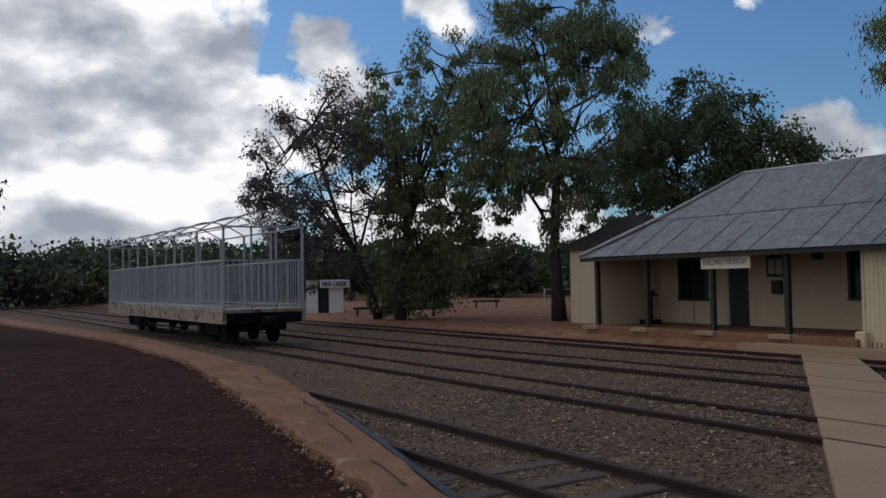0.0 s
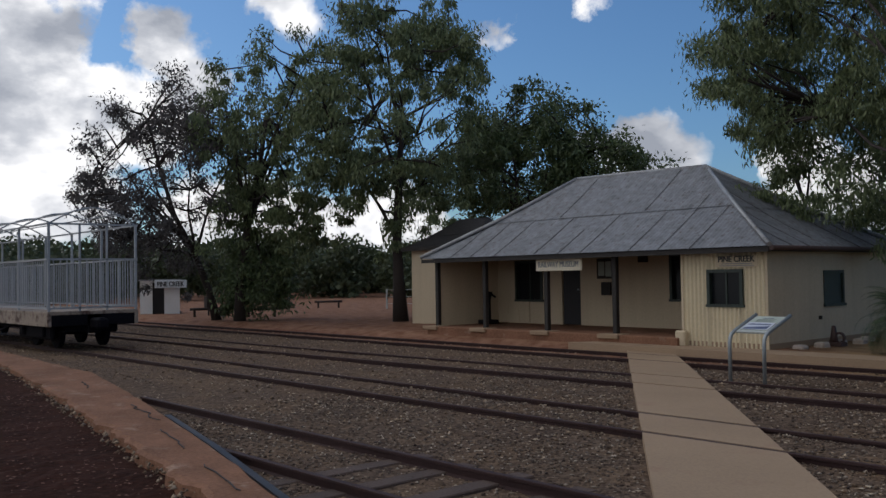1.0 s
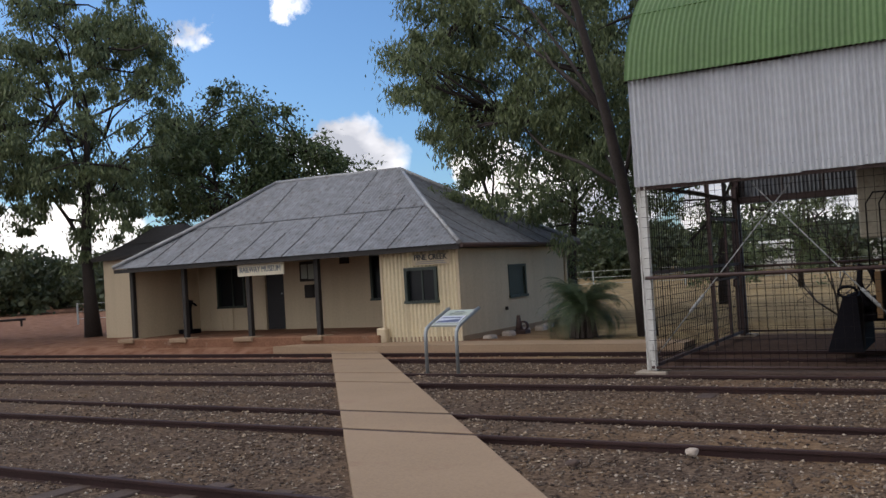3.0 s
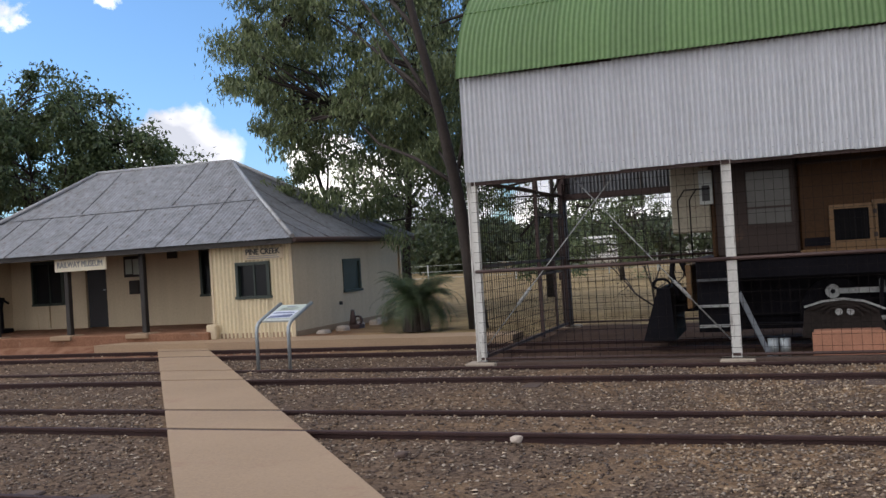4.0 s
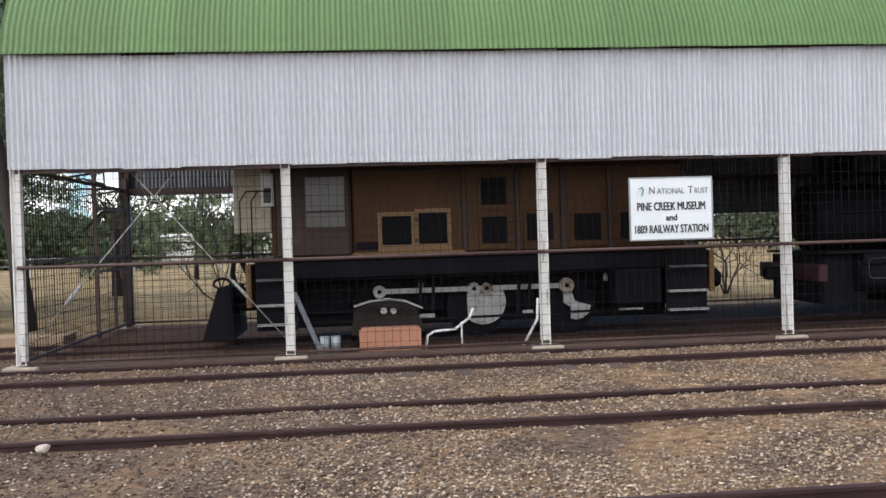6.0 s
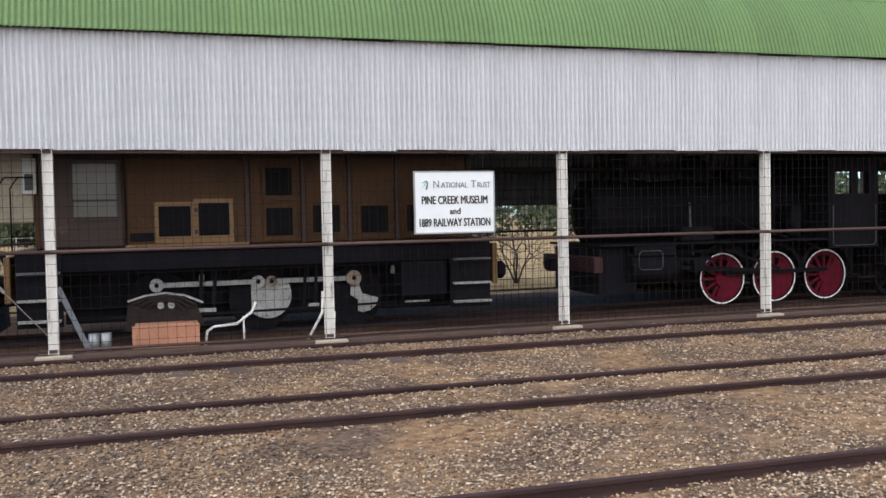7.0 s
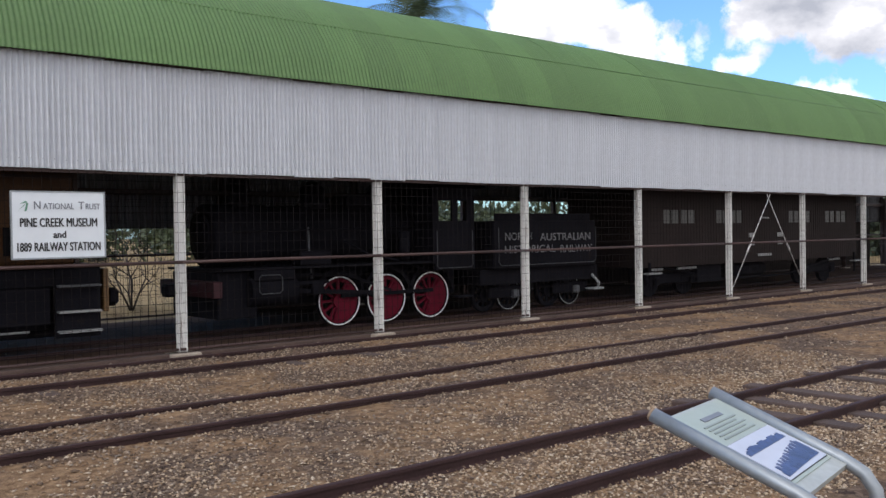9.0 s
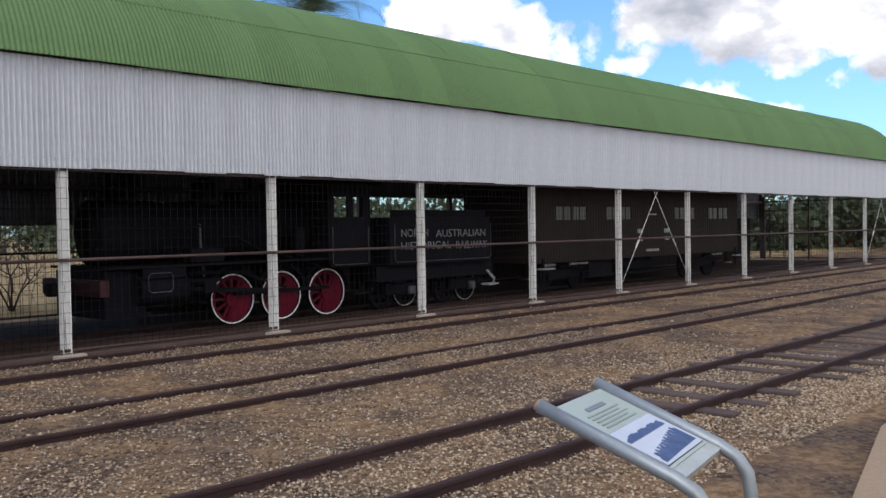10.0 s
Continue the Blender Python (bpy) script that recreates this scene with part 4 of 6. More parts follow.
def shed():
    s = thing("locomotive_shed", ((S0 + SX1) / 2, 8.1, -0.1), "long open locomotive shed with white iron walls and green arched roof", "shed")
    # posts on pads
    for y, mt, lab in ((FY, M_WHITEPOST, "chipped white steel post"), (BY, M_DARKSTEEL, "dark steel post")):
        for k in range(NB + 1):
            x = S0 + k * BAY
            bm = bmesh.new()
            box(bm, x - 0.058, x + 0.058, y - 0.008, y + 0.008, -0.02, 4.1)
            box(bm, x - 0.066, x - 0.054, y - 0.055, y + 0.055, -0.02, 4.1)
            box(bm, x + 0.054, x + 0.066, y - 0.055, y + 0.055, -0.02, 4.1)
            p = part("post", bm, mt, s, lab)
            part("pad", boxed(x - 0.22, x + 0.24, y - 0.17, y + 0.17, -0.14, -0.03, 0.015), M_PAD, p)
    # floor kerb
    part("kerb", boxed(S0, SX1, FY - 0.05, FY + 0.12, -0.15, -0.03, 0.01), M_SLEEPER, s, "low stained concrete kerb")
    # eave beams
    for y in (FY, BY):
        part("eave_beam", boxed(S0, SX1, y - 0.05, y + 0.05, 2.62, 2.74), M_DARKSTEEL, s)
        # made tall: its dark face stands in for the shade under the roof edge
        part("eave_beam", boxed(S0, SX1, y - 0.05, y + 0.05, 4.02, 4.5), M_DARKSTEEL, s)
    # wall sheets
    W = 0.762
    n = int((SX1 - S0 + 0.1) / W) + 1
    front = as_mesh("sheet", corrugated(bmesh.new(), (0, 0, 0), (1, 0, 0), (0, 0, 1), (0, -1, 0), W + 0.02, 1.56, 0.0762, 0.022, 8), M_WHITEIRON)
    # back sheets take darker iron: the shade on their inner face is in the colour
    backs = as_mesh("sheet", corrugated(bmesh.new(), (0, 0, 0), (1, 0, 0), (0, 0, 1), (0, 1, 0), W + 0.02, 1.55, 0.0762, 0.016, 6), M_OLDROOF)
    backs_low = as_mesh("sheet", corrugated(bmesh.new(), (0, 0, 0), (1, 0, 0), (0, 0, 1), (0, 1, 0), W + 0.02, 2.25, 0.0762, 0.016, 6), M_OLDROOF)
    for k in range(n):
        x = S0 - 0.06 + k * W
        shared("sheet", front, s, (x, FY - 0.10 - 0.003 * (k % 2), 2.66 + random.uniform(-0.012, 0.012)))
        low = 0.4 < x < 16.5 or x > 23.5
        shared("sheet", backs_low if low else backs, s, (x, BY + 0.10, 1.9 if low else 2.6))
    # assumed low back sheets, coloured dark and added to keep the inside dim
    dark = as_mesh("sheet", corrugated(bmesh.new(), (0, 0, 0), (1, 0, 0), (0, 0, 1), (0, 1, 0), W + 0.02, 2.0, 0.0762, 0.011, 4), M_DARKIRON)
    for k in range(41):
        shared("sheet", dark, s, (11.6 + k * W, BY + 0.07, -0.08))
    # arched roof of curved sheets
    cy, a, zb, rise = (FY + BY) / 2, (BY - FY) / 2 + 0.22, 4.225, 2.13
    arc = []
    t0 = radians(9)
    for i in range(19):
        t = t0 + (math.pi - 2 * t0) * i / 18
        arc.append((cy - a / math.cos(t0) * math.cos(t), zb + rise * (math.sin(t) - math.sin(t0)) / (1 - math.sin(t0))))
    bm = bmesh.new()
    cols = []
    m = 48
    for j in range(m + 1):
        sx = (W + 0.02) * j / m
        o = 0.011 * math.cos(2 * math.pi * sx / 0.0762)
        col = []
        for i, (y, z) in enumerate(arc):
            p, q = arc[max(i - 1, 0)], arc[min(i + 1, 18)]
            nx = Vector((0, -(q[1] - p[1]), q[0] - p[0])).normalized()
            col.append(bm.verts.new(Vector((sx, y, z)) + nx * o))
        cols.append(col)
    for p, q in zip(cols, cols[1:]):
        for i in range(18):
            f = bm.faces.new((p[i], q[i], q[i + 1], p[i + 1]))
            f.smooth = True
    sheet = as_mesh("roof_sheet", bm, M_GREENROOF)
    for k in range(n):
        shared("roof_sheet", sheet, s, (S0 - 0.08 + k * W, 0, random.uniform(-0.004, 0.004)))
    # nail heads along the foot of the wall sheets
    P, F = [], []
    for k in range(int((SX1 - S0) / 0.1524)):
        x, z, y = S0 + 0.0163 + k * 0.1524, 2.79 + random.uniform(-0.008, 0.008), FY - 0.122
        o = len(P)
        P += [(x - 0.009, y, z), (x, y, z - 0.009), (x + 0.009, y, z), (x, y, z + 0.009), (x, y - 0.006, z)]
        F += [(o, o + 1, o + 4), (o + 1, o + 2, o + 4), (o + 2, o + 3, o + 4), (o + 3, o, o + 4)]
    P = [tuple(Vector(p) - s.location) for p in P]
    nails = new("nail_heads", quads("nail_heads", P, F, M_GREYINK))
    nails.parent = s
    tagged(nails, kind="stuff")
    # edges of the overlapping roof sheets
    for i in (3, 8):
        y, z = arc[i]
        part("lap_edge", tubed([(S0 - 0.06, y, z + 0.004), (SX1 + 0.06, y, z + 0.004)], 0.009, 6), M_GREENROOF, s)
    # roof frames: arched ribs
    for k in range(NB + 1):
        x = S0 + k * BAY + (0.06 if k == 0 else -0.06 if k == NB else 0)
        part("roof_rib", tubed([(x, y, z - 0.07) for y, z in arc[2:-2:2]], 0.035, 6), M_DARKSTEEL, s)
    # wire mesh panels between the posts, and pipe rails
    for k in range(NB):
        x0, x1 = S0 + k * BAY, S0 + (k + 1) * BAY
        for y, step, mt in ((FY - 0.076, 0.12, M_WIRE), (BY, 0.15, M_WIRE)):
            bm = bmesh.new()
            w = 0.0048 if y < 8 else 0.006
            i = 1
            while x0 + i * step < x1 - 0.05:
                x = x0 + i * step
                box(bm, x - w / 2, x + w / 2, y - w / 2, y + w / 2, 0.03, 2.65)
                i += 1
            z = 0.12
            while z < 2.6:
                box(bm, x0, x1, y - w / 2 - 0.006, y + w / 2 - 0.006, z - w / 2, z + w / 2)
                z += max(step, 0.15)
            part("wire_mesh", bm, mt, s, "rusty wire mesh")
        for y in (FY - 0.072, BY):
            part("pipe_rail", tubed([(x0, y, 1.33), (x1, y, 1.33)], 0.026, 8), M_DARKSTEEL, s)
            part("pipe_rail", tubed([(x0, y + 0.05, 0.02), (x1, y + 0.05, 0.02)], 0.022, 8), M_DARKSTEEL, s)
    # end walls: frames, gates and mesh
    for x in (S0, SX1):
        for y, w in ((8.92, 0.035), (11.05, 0.05)):
            part("gate_post", boxed(x - w, x + w, y - w, y + w, -0.05, 2.95), M_DARKSTEEL, s, "dark red-brown steel post")
        for z in (0.03, 1.4, 2.7):
            part("gate_rail", boxed(x - 0.025, x + 0.025, FY, BY, z - 0.025, z + 0.025), M_DARKSTEEL, s)
        g = part("gate", boxed(x - 0.022, x + 0.022, 8.96, 11.0, 2.25, 2.31), M_DARKSTEEL, s, "narrow red-brown mesh gate")
        part("stile", boxed(x - 0.025, x + 0.025, 10.07, 10.12, 0.05, 2.25), M_DARKSTEEL, g)
        part("stile", boxed(x - 0.025, x + 0.025, 10.75, 10.8, 0.05, 2.25), M_DARKSTEEL, g)
        part("lock_rail", boxed(x - 0.02, x + 0.02, 8.96, 10.75, 1.12, 1.16), M_DARKSTEEL, g)
        part("latch", boxed(x - 0.06, x + 0.03, 10.7, 10.86, 0.95, 1.1, 0.01), M_DARKSTEEL, g)
        bm = bmesh.new()
        y = FY + 0.12
        while y < BY:
            box(bm, x - 0.004, x + 0.004, y - 0.004, y + 0.004, 0.03, 2.7)
            y += 0.12
        z = 0.12
        while z < 2.7:
            box(bm, x - 0.004, x + 0.004, FY, BY, z - 0.004, z + 0.004)
            z += 0.15
        part("wire_mesh", bm, M_WIRE, s)
    # diagonal braces
    for k in (0, 7, 12):
        x0, x1 = S0 + k * BAY + 0.08, S0 + (k + 1) * BAY - 0.08
        y = FY - 0.06 if k else FY + 0.06
        lean = 0.29 if k == 0 else 0.06
        mid = (x0 + x1) / 2
        for a_, b_, yy in (((x0, 0.22), (mid + lean, 2.6), y), ((x1, 0.22), (mid - lean, 2.6), y + 0.03)):
            p = part("brace_rod", tubed([(a_[0], yy, a_[1]), (b_[0], yy, b_[1])], 0.0095, 6), M_RODPAINT if k == 0 else M_WHITE, s, "white diagonal tie rod")
            c = Vector((a_[0], yy, a_[1])).lerp(Vector((b_[0], yy, b_[1])), 0.42 if k else 0.3)
            d = (Vector((b_[0], 0, b_[1])) - Vector((a_[0], 0, a_[1]))).normalized()
            part("turnbuckle", tubed([c - d * 0.17, c - d * 0.15, c + d * 0.15, c + d * 0.17], [0.012, 0.024, 0.024, 0.012], 8), M_RODPAINT if k == 0 else M_WHITE, p)
    # the big sign
    b = part("sign_board", boxed(4.93, 6.17, FY - 0.10, FY - 0.075, 1.44, 2.35, 0.006), M_SIGNWHITE, s, "white museum sign board hung on the mesh")
    bm = bmesh.new()
    for q in ((4.925, 6.175, 2.335, 2.355), (4.925, 6.175, 1.435, 1.455), (4.925, 4.945, 1.455, 2.335), (6.155, 6.175, 1.455, 2.335)):
        box(bm, q[0], q[1], FY - 0.105, FY - 0.07, q[2], q[3])
    part("frame", bm, M_GALV, b)
    yy = FY - 0.103
    for word, x, wd, ht in (("N", 5.265, 0.085, 0.105), ("ATIONAL", 5.545, 0.41, 0.082), ("T", 5.845, 0.08, 0.105), ("RUST", 6.005, 0.2, 0.082)):
        lettering(word, (x, yy, 2.11 + ht / 2), wd, ht, M_GREYINK, b, bold=0.012)
    lettering("PINE CREEK MUSEUM", (5.55, yy, 1.93), 1.02, 0.12, M_BLACKINK, b, bold=0.035)
    lettering("and", (5.55, yy, 1.765), 0.17, 0.095, M_BLACKINK, b, bold=0.03)
    lettering("1889 RAILWAY STATION", (5.55, yy, 1.60), 1.1, 0.12, M_BLACKINK, b, bold=0.035)
    bm = bmesh.new()
    for pts in (((5.02, 2.09), (5.10, 2.17), (5.13, 2.20), (5.09, 2.15)), ((5.04, 2.18), (5.12, 2.22), (5.14, 2.20), (5.1, 2.19)), ((5.10, 2.08), (5.13, 2.2), (5.15, 2.19), (5.13, 2.09))):
        prism(bm, pts, "y", yy - 0.003, yy)
    part("emblem", bm, M_GREENINK, b)
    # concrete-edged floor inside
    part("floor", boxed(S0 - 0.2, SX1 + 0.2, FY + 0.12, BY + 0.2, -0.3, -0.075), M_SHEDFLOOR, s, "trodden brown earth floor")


shed()


# ---- rolling stock ----
TC = 7.205   # middle of the shed track


def spoked_wheel(parent, x, z, r, y, paint, rim_mat, spokes=10, tyre=0.05, wide=0.1):
    w = part("wheel", disced(x, z, r, y, y + wide, 28, r - tyre), M_BLACK, parent)
    part("rim", disced(x, z, r - 0.003, y - 0.006, y, 28, r - tyre + 0.008), rim_mat, w)
    bm = bmesh.new()
    for k in range(spokes):
        a = 2 * math.pi * k / spokes
        bar(bm, (x, y + wide / 2, z), (x + (r - tyre) * math.cos(a), y + wide / 2, z + (r - tyre) * math.sin(a)), 0.05, 0.045)
    disc(bm, x, z, 0.14, y - 0.01, y + wide, 14)
    disc(bm, x, z, r - tyre + 0.01, y + 0.035, y + 0.06, 28, r - tyre - 0.07)
    part("spokes", bm, paint, w)
    return w


def diesel():
    d = thing("diesel_locomotive", (3, TC, 0), "yellow and black narrow-gauge diesel locomotive, its paint darkened for the shed's shade", "locomotive")
    Y0, Y1 = 6.02, 8.39
    part("frame", boxed(-0.55, 6.42, TC - 0.5, TC + 0.5, 0.4, 1.28, 0.02), M_BLACK, d, "black main frame")
    part("valance", boxed(-0.55, 6.42, Y0, Y1, 1.0, 1.28, 0.02), M_BLACK, d)
    part("tool_box", boxed(4.95, 5.7, Y0 + 0.02, Y0 + 0.5, 0.45, 1.0, 0.02), M_BLACK, d)
    part("running_board", boxed(-0.6, 6.46, Y0 - 0.05, Y1 + 0.05, 1.28, 1.33, 0.01), M_DARKSTEEL, d)
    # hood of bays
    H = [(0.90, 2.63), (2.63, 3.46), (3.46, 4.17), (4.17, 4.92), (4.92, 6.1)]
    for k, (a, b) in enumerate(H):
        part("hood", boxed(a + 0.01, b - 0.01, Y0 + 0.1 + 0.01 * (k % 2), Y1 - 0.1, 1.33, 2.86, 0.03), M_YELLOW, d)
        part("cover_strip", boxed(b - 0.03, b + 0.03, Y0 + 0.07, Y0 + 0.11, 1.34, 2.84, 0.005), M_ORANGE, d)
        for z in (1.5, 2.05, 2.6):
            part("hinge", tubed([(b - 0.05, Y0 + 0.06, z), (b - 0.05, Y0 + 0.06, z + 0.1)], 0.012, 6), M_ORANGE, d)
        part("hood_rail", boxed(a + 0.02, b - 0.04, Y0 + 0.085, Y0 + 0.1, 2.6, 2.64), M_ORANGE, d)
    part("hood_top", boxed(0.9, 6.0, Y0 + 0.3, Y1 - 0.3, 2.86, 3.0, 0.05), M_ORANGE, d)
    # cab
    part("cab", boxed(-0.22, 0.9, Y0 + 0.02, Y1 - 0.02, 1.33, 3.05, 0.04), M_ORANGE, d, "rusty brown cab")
    cw = part("cab_window", boxed(0.22, 0.81, Y0 + 0.004, Y0 + 0.02, 1.78, 2.54, 0.005), M_FROST, d, "dull window shutter")
    part("transom", boxed(0.22, 0.81, Y0 - 0.004, Y0 + 0.004, 2.0, 2.03), M_ORANGE, cw)
    for q in ((0.17, 0.22, 1.73, 2.59), (0.81, 0.86, 1.73, 2.59), (0.22, 0.81, 1.73, 1.78), (0.22, 0.81, 2.54, 2.59)):
        part("window_frame", boxed(q[0], q[1], Y0 - 0.006, Y0 + 0.02, q[2], q[3]), M_ORANGE, cw)
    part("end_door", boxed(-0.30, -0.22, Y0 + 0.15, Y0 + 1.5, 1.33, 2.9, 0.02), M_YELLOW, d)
    wb = part("number_board", boxed(-0.44, -0.25, Y0 + 0.06, Y0 + 0.1, 2.12, 2.62, 0.008), M_SILVER, d, "white number board")
    part("number_bar", boxed(-0.40, -0.29, Y0 + 0.05, Y0 + 0.06, 2.17, 2.4), M_BLACKINK, wb)
    part("lamp_block", boxed(-0.42, -0.28, Y0 + 0.0, Y0 + 0.06, 2.66, 2.8, 0.01), M_YELLOWBRIGHT, d)
    part("nose_panel", boxed(-0.86, -0.3, Y0 + 0.12, Y0 + 1.3, 1.72, 2.74, 0.02), M_NOSE, d, "dull cream end panel of the cab")
    # grilled windows with frames
    for x0, x1, z0, z1 in ((1.36, 1.81, 1.48, 1.92), (1.92, 2.36, 1.48, 1.96), (2.9, 3.29, 1.46, 1.87), (2.9, 3.29, 2.06, 2.47), (3.6, 4.01, 1.49, 1.9), (4.34, 4.77, 1.47, 1.88), (5.08, 5.5, 1.47, 1.88)):
        bright = x0 < 2.5
        g = part("grille", boxed(x0, x1, Y0 + 0.06, Y0 + 0.1, z0, z1), M_VOID, d)
        bm = bmesh.new()
        t = 0.06 if bright else 0.05
        yy = Y0 + (0.05 if bright else 0.075)
        for q in ((x0 - t, x1 + t, z1, z1 + t), (x0 - t, x1 + t, z0 - t * 1.6, z0), (x0 - t, x0, z0, z1), (x1, x1 + t, z0, z1)):
            box(bm, q[0], q[1], yy, Y0 + 0.1, q[2], q[3])
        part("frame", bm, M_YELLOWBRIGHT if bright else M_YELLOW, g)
        bm = bmesh.new()
        k = 1
        while x0 + 0.07 * k < x1:
            box(bm, x0 + 0.07 * k - 0.004, x0 + 0.07 * k + 0.004, Y0 + 0.05, Y0 + 0.06, z0, z1)
            k += 1
        part("mesh", bm, M_BLACK, g)
        for zz in (z0 + 0.03, z1 - 0.09):
            part("hinge", boxed(x1 + t - 0.01, x1 + t + 0.04, yy - 0.012, yy + 0.01, zz, zz + 0.06), M_ORANGE, g)
    part("nameplate", boxed(0.96, 1.32, Y0 + 0.08, Y0 + 0.1, 1.42, 1.54), M_BLACK, d)
    part("valance_stripe", boxed(0.9, 2.62, Y0 - 0.06, Y0 - 0.045, 1.34, 1.375), M_YELLOWBRIGHT, d)
    # wheels, rods and weights
    Yw = TC - 0.68
    for x in (1.33, 2.82, 4.28):
        w = part("wheel", disced(x, 0.47, 0.47, Yw, Yw + 0.12, 28), M_BLACK, d)
        part("axle_cap", disced(x, 0.47, 0.1, Yw - 0.05, Yw, 16), M_BLACK, w)
    Yr = Yw - 0.12
    for a, b in ((1.30, 2.80), (2.80, 4.28)):
        r = part("coupling_rod", barred((a, Yr, 0.755), (b, Yr, 0.755), 0.04, 0.075), M_RODPAINT, d, "white painted coupling rod")
    for x, r_, mt in ((1.30, 0.10, M_RODPAINT), (2.78, 0.095, M_RODPAINT), (2.98, 0.085, M_DECK), (4.26, 0.12, M_DECK)):
        c = part("crank_pin", disced(x, 0.755, r_, Yr - 0.05, Yr + 0.04, 18), mt, d)
        part("bolt", disced(x, 0.755, 0.035, Yr - 0.07, Yr - 0.05, 8), M_BLACK, c)
    cw = part("counterweight", disced(2.93, 0.54, 0.36, Yr + 0.03, Yr + 0.07, 20, 0, -2.45, 0.55), M_RODPAINT, d, "white sector-shaped counterweight")
    part("web", prism(bmesh.new(), [(2.68, 0.78), (2.96, 0.78), (3.24, 0.72), (3.0, 0.5), (2.68, 0.34)], "y", Yr + 0.035, Yr + 0.065), M_RODPAINT, cw)
    cw = part("counterweight", prism(bmesh.new(), [(4.22, 0.68), (4.34, 0.7), (4.4, 0.5), (4.66, 0.42), (4.62, 0.3), (4.53, 0.23), (4.42, 0.2), (4.33, 0.22), (4.34, 0.4), (4.22, 0.48)], "y", Yr + 0.03, Yr + 0.07), M_RODPAINT, d, "white stepped counterweight")
    # brake gear and pipes under the frame
    for x in (1.9, 2.1, 3.45, 3.62, 5.0):
        part("brake_hanger", barred((x, Y0 + 0.3, 0.25), (x + 0.05, Y0 + 0.3, 0.95), 0.03, 0.05), M_BLACK, d)
    for x, w in ((2.0, 0.28), (3.6, 0.16), (5.25, 0.4)):
        part("brake_block", boxed(x - w / 2, x + w / 2, Y0 + 0.2, Y0 + 0.24, 0.34, 0.4, 0.005), M_RODPAINT, d)
    part("air_pipe", tubed([(0.1, Y0 + 0.15, 0.34), (2.2, Y0 + 0.15, 0.32), (4.9, Y0 + 0.15, 0.36)], 0.02, 6), M_BLACK, d)
    for x in (1.95, 4.9):
        part("oil_cup", tubed([(x, Yr, 0.8), (x, Yr, 0.86), (x, Yr, 0.93)], [0.035, 0.04, 0.02], 8), M_RODPAINT, d)
    # leading bogie frame and spring
    bm = bmesh.new()
    prism(bm, [(0.85, 0.12), (0.9, 0.5), (1.05, 0.6), (1.6, 0.62), (1.85, 0.5), (1.98, 0.15)], "y", Y0 + 0.12, Y0 + 0.2)
    part("bogie_frame", bm, M_DARKIRON, d)
    for k in range(4):
        pts = [(0.9 + 0.09 * k, 0.56), (1.15 + 0.04 * k, 0.635), (1.42, 0.66), (1.68 - 0.04 * k, 0.62), (1.95 - 0.09 * k, 0.5)]
        bm = bmesh.new()
        for (xa, za), (xb, zb_) in zip(pts, pts[1:]):
            bar(bm, (xa, Y0 + 0.085, za - 0.035 * k), (xb, Y0 + 0.085, zb_ - 0.035 * k), 0.05, 0.028)
        part("spring_leaf", bm, M_RODPAINT if k == 0 else M_DARKIRON, d)
    for x in (1.35, 1.5):
        part("lamp_bolt", disced(x, 0.48, 0.05, Y0 + 0.07, Y0 + 0.12, 10), M_RODPAINT, d)
    # steps at both ends, buffer beams and couplers
    for x0, x1 in ((5.75, 6.4), (-0.55, 0.05)):
        st = part("step_frame", boxed(x0, x1, Y0 - 0.02, Y0 + 0.02, 0.25, 1.28), M_BLACK, d)
        for z in (0.33, 0.62, 1.0):
            part("tread", boxed(x0 + 0.02, x1 - 0.02, Y0 - 0.16, Y0 - 0.02, z, z + 0.03), M_RODPAINT if z < 0.9 else M_LINING, st)
    for x, s_ in ((6.46, 1), (-0.62, -1)):
        part("buffer_beam", boxed(min(x, x + 0.08 * s_), max(x, x + 0.08 * s_), Y0, Y1, 0.6, 1.25, 0.01), M_YELLOWBRIGHT, d)
        c = part("coupler", boxed(min(x, x + 0.5 * s_), max(x, x + 0.5 * s_), TC - 0.12, TC + 0.12, 0.62, 0.86, 0.05), M_BLACK, d)
        part("knuckle", boxed(min(x + 0.4 * s_, x + 0.62 * s_), max(x + 0.4 * s_, x + 0.62 * s_), TC - 0.2, TC + 0.08, 0.6, 0.9, 0.07), M_BLACK, c)
    for x in (-0.58, -0.75):
        part("handrail", tubed([(x, Y0, 1.33), (x, Y0, 2.2), (x + 0.1, Y0, 2.35), (x + 0.3, Y0, 2.35)], 0.011, 6), M_BLACK, d)
    bm = bmesh.new()
    prism(bm, [(-1.42, 0.1), (-0.94, 0.1), (-0.98, 0.9), (-1.17, 0.9)], "y", Y0 + 0.35, Y1 - 0.35)
    g = part("end_guard", bm, M_BLACK, d, "dark sloping end guard")
    part("guard_bracket", boxed(-1.0, -0.62, TC - 0.35, TC + 0.35, 0.5, 0.62, 0.02), M_BLACK, g)
    part("brake_hose", tubed([(-0.66, Y0 + 0.5, 0.95), (-0.8, Y0 + 0.45, 1.3), (-0.92, Y0 + 0.45, 1.34), (-0.95, Y0 + 0.45, 1.1), (-0.86, Y0 + 0.45, 0.75)], 0.045, 8), M_BLACK, d)
    part("hose_coil", tubed([(-1.12 + 0.13 * math.cos(k * 0.7), Y0 + 0.5, 0.96 + 0.08 * math.sin(k * 0.7)) for k in range(10)], 0.022, 6), M_BLACK, d)
    part("underframe", boxed(0.0, 6.0, TC - 0.4, TC + 0.4, 0.2, 0.55), M_BLACK, d)
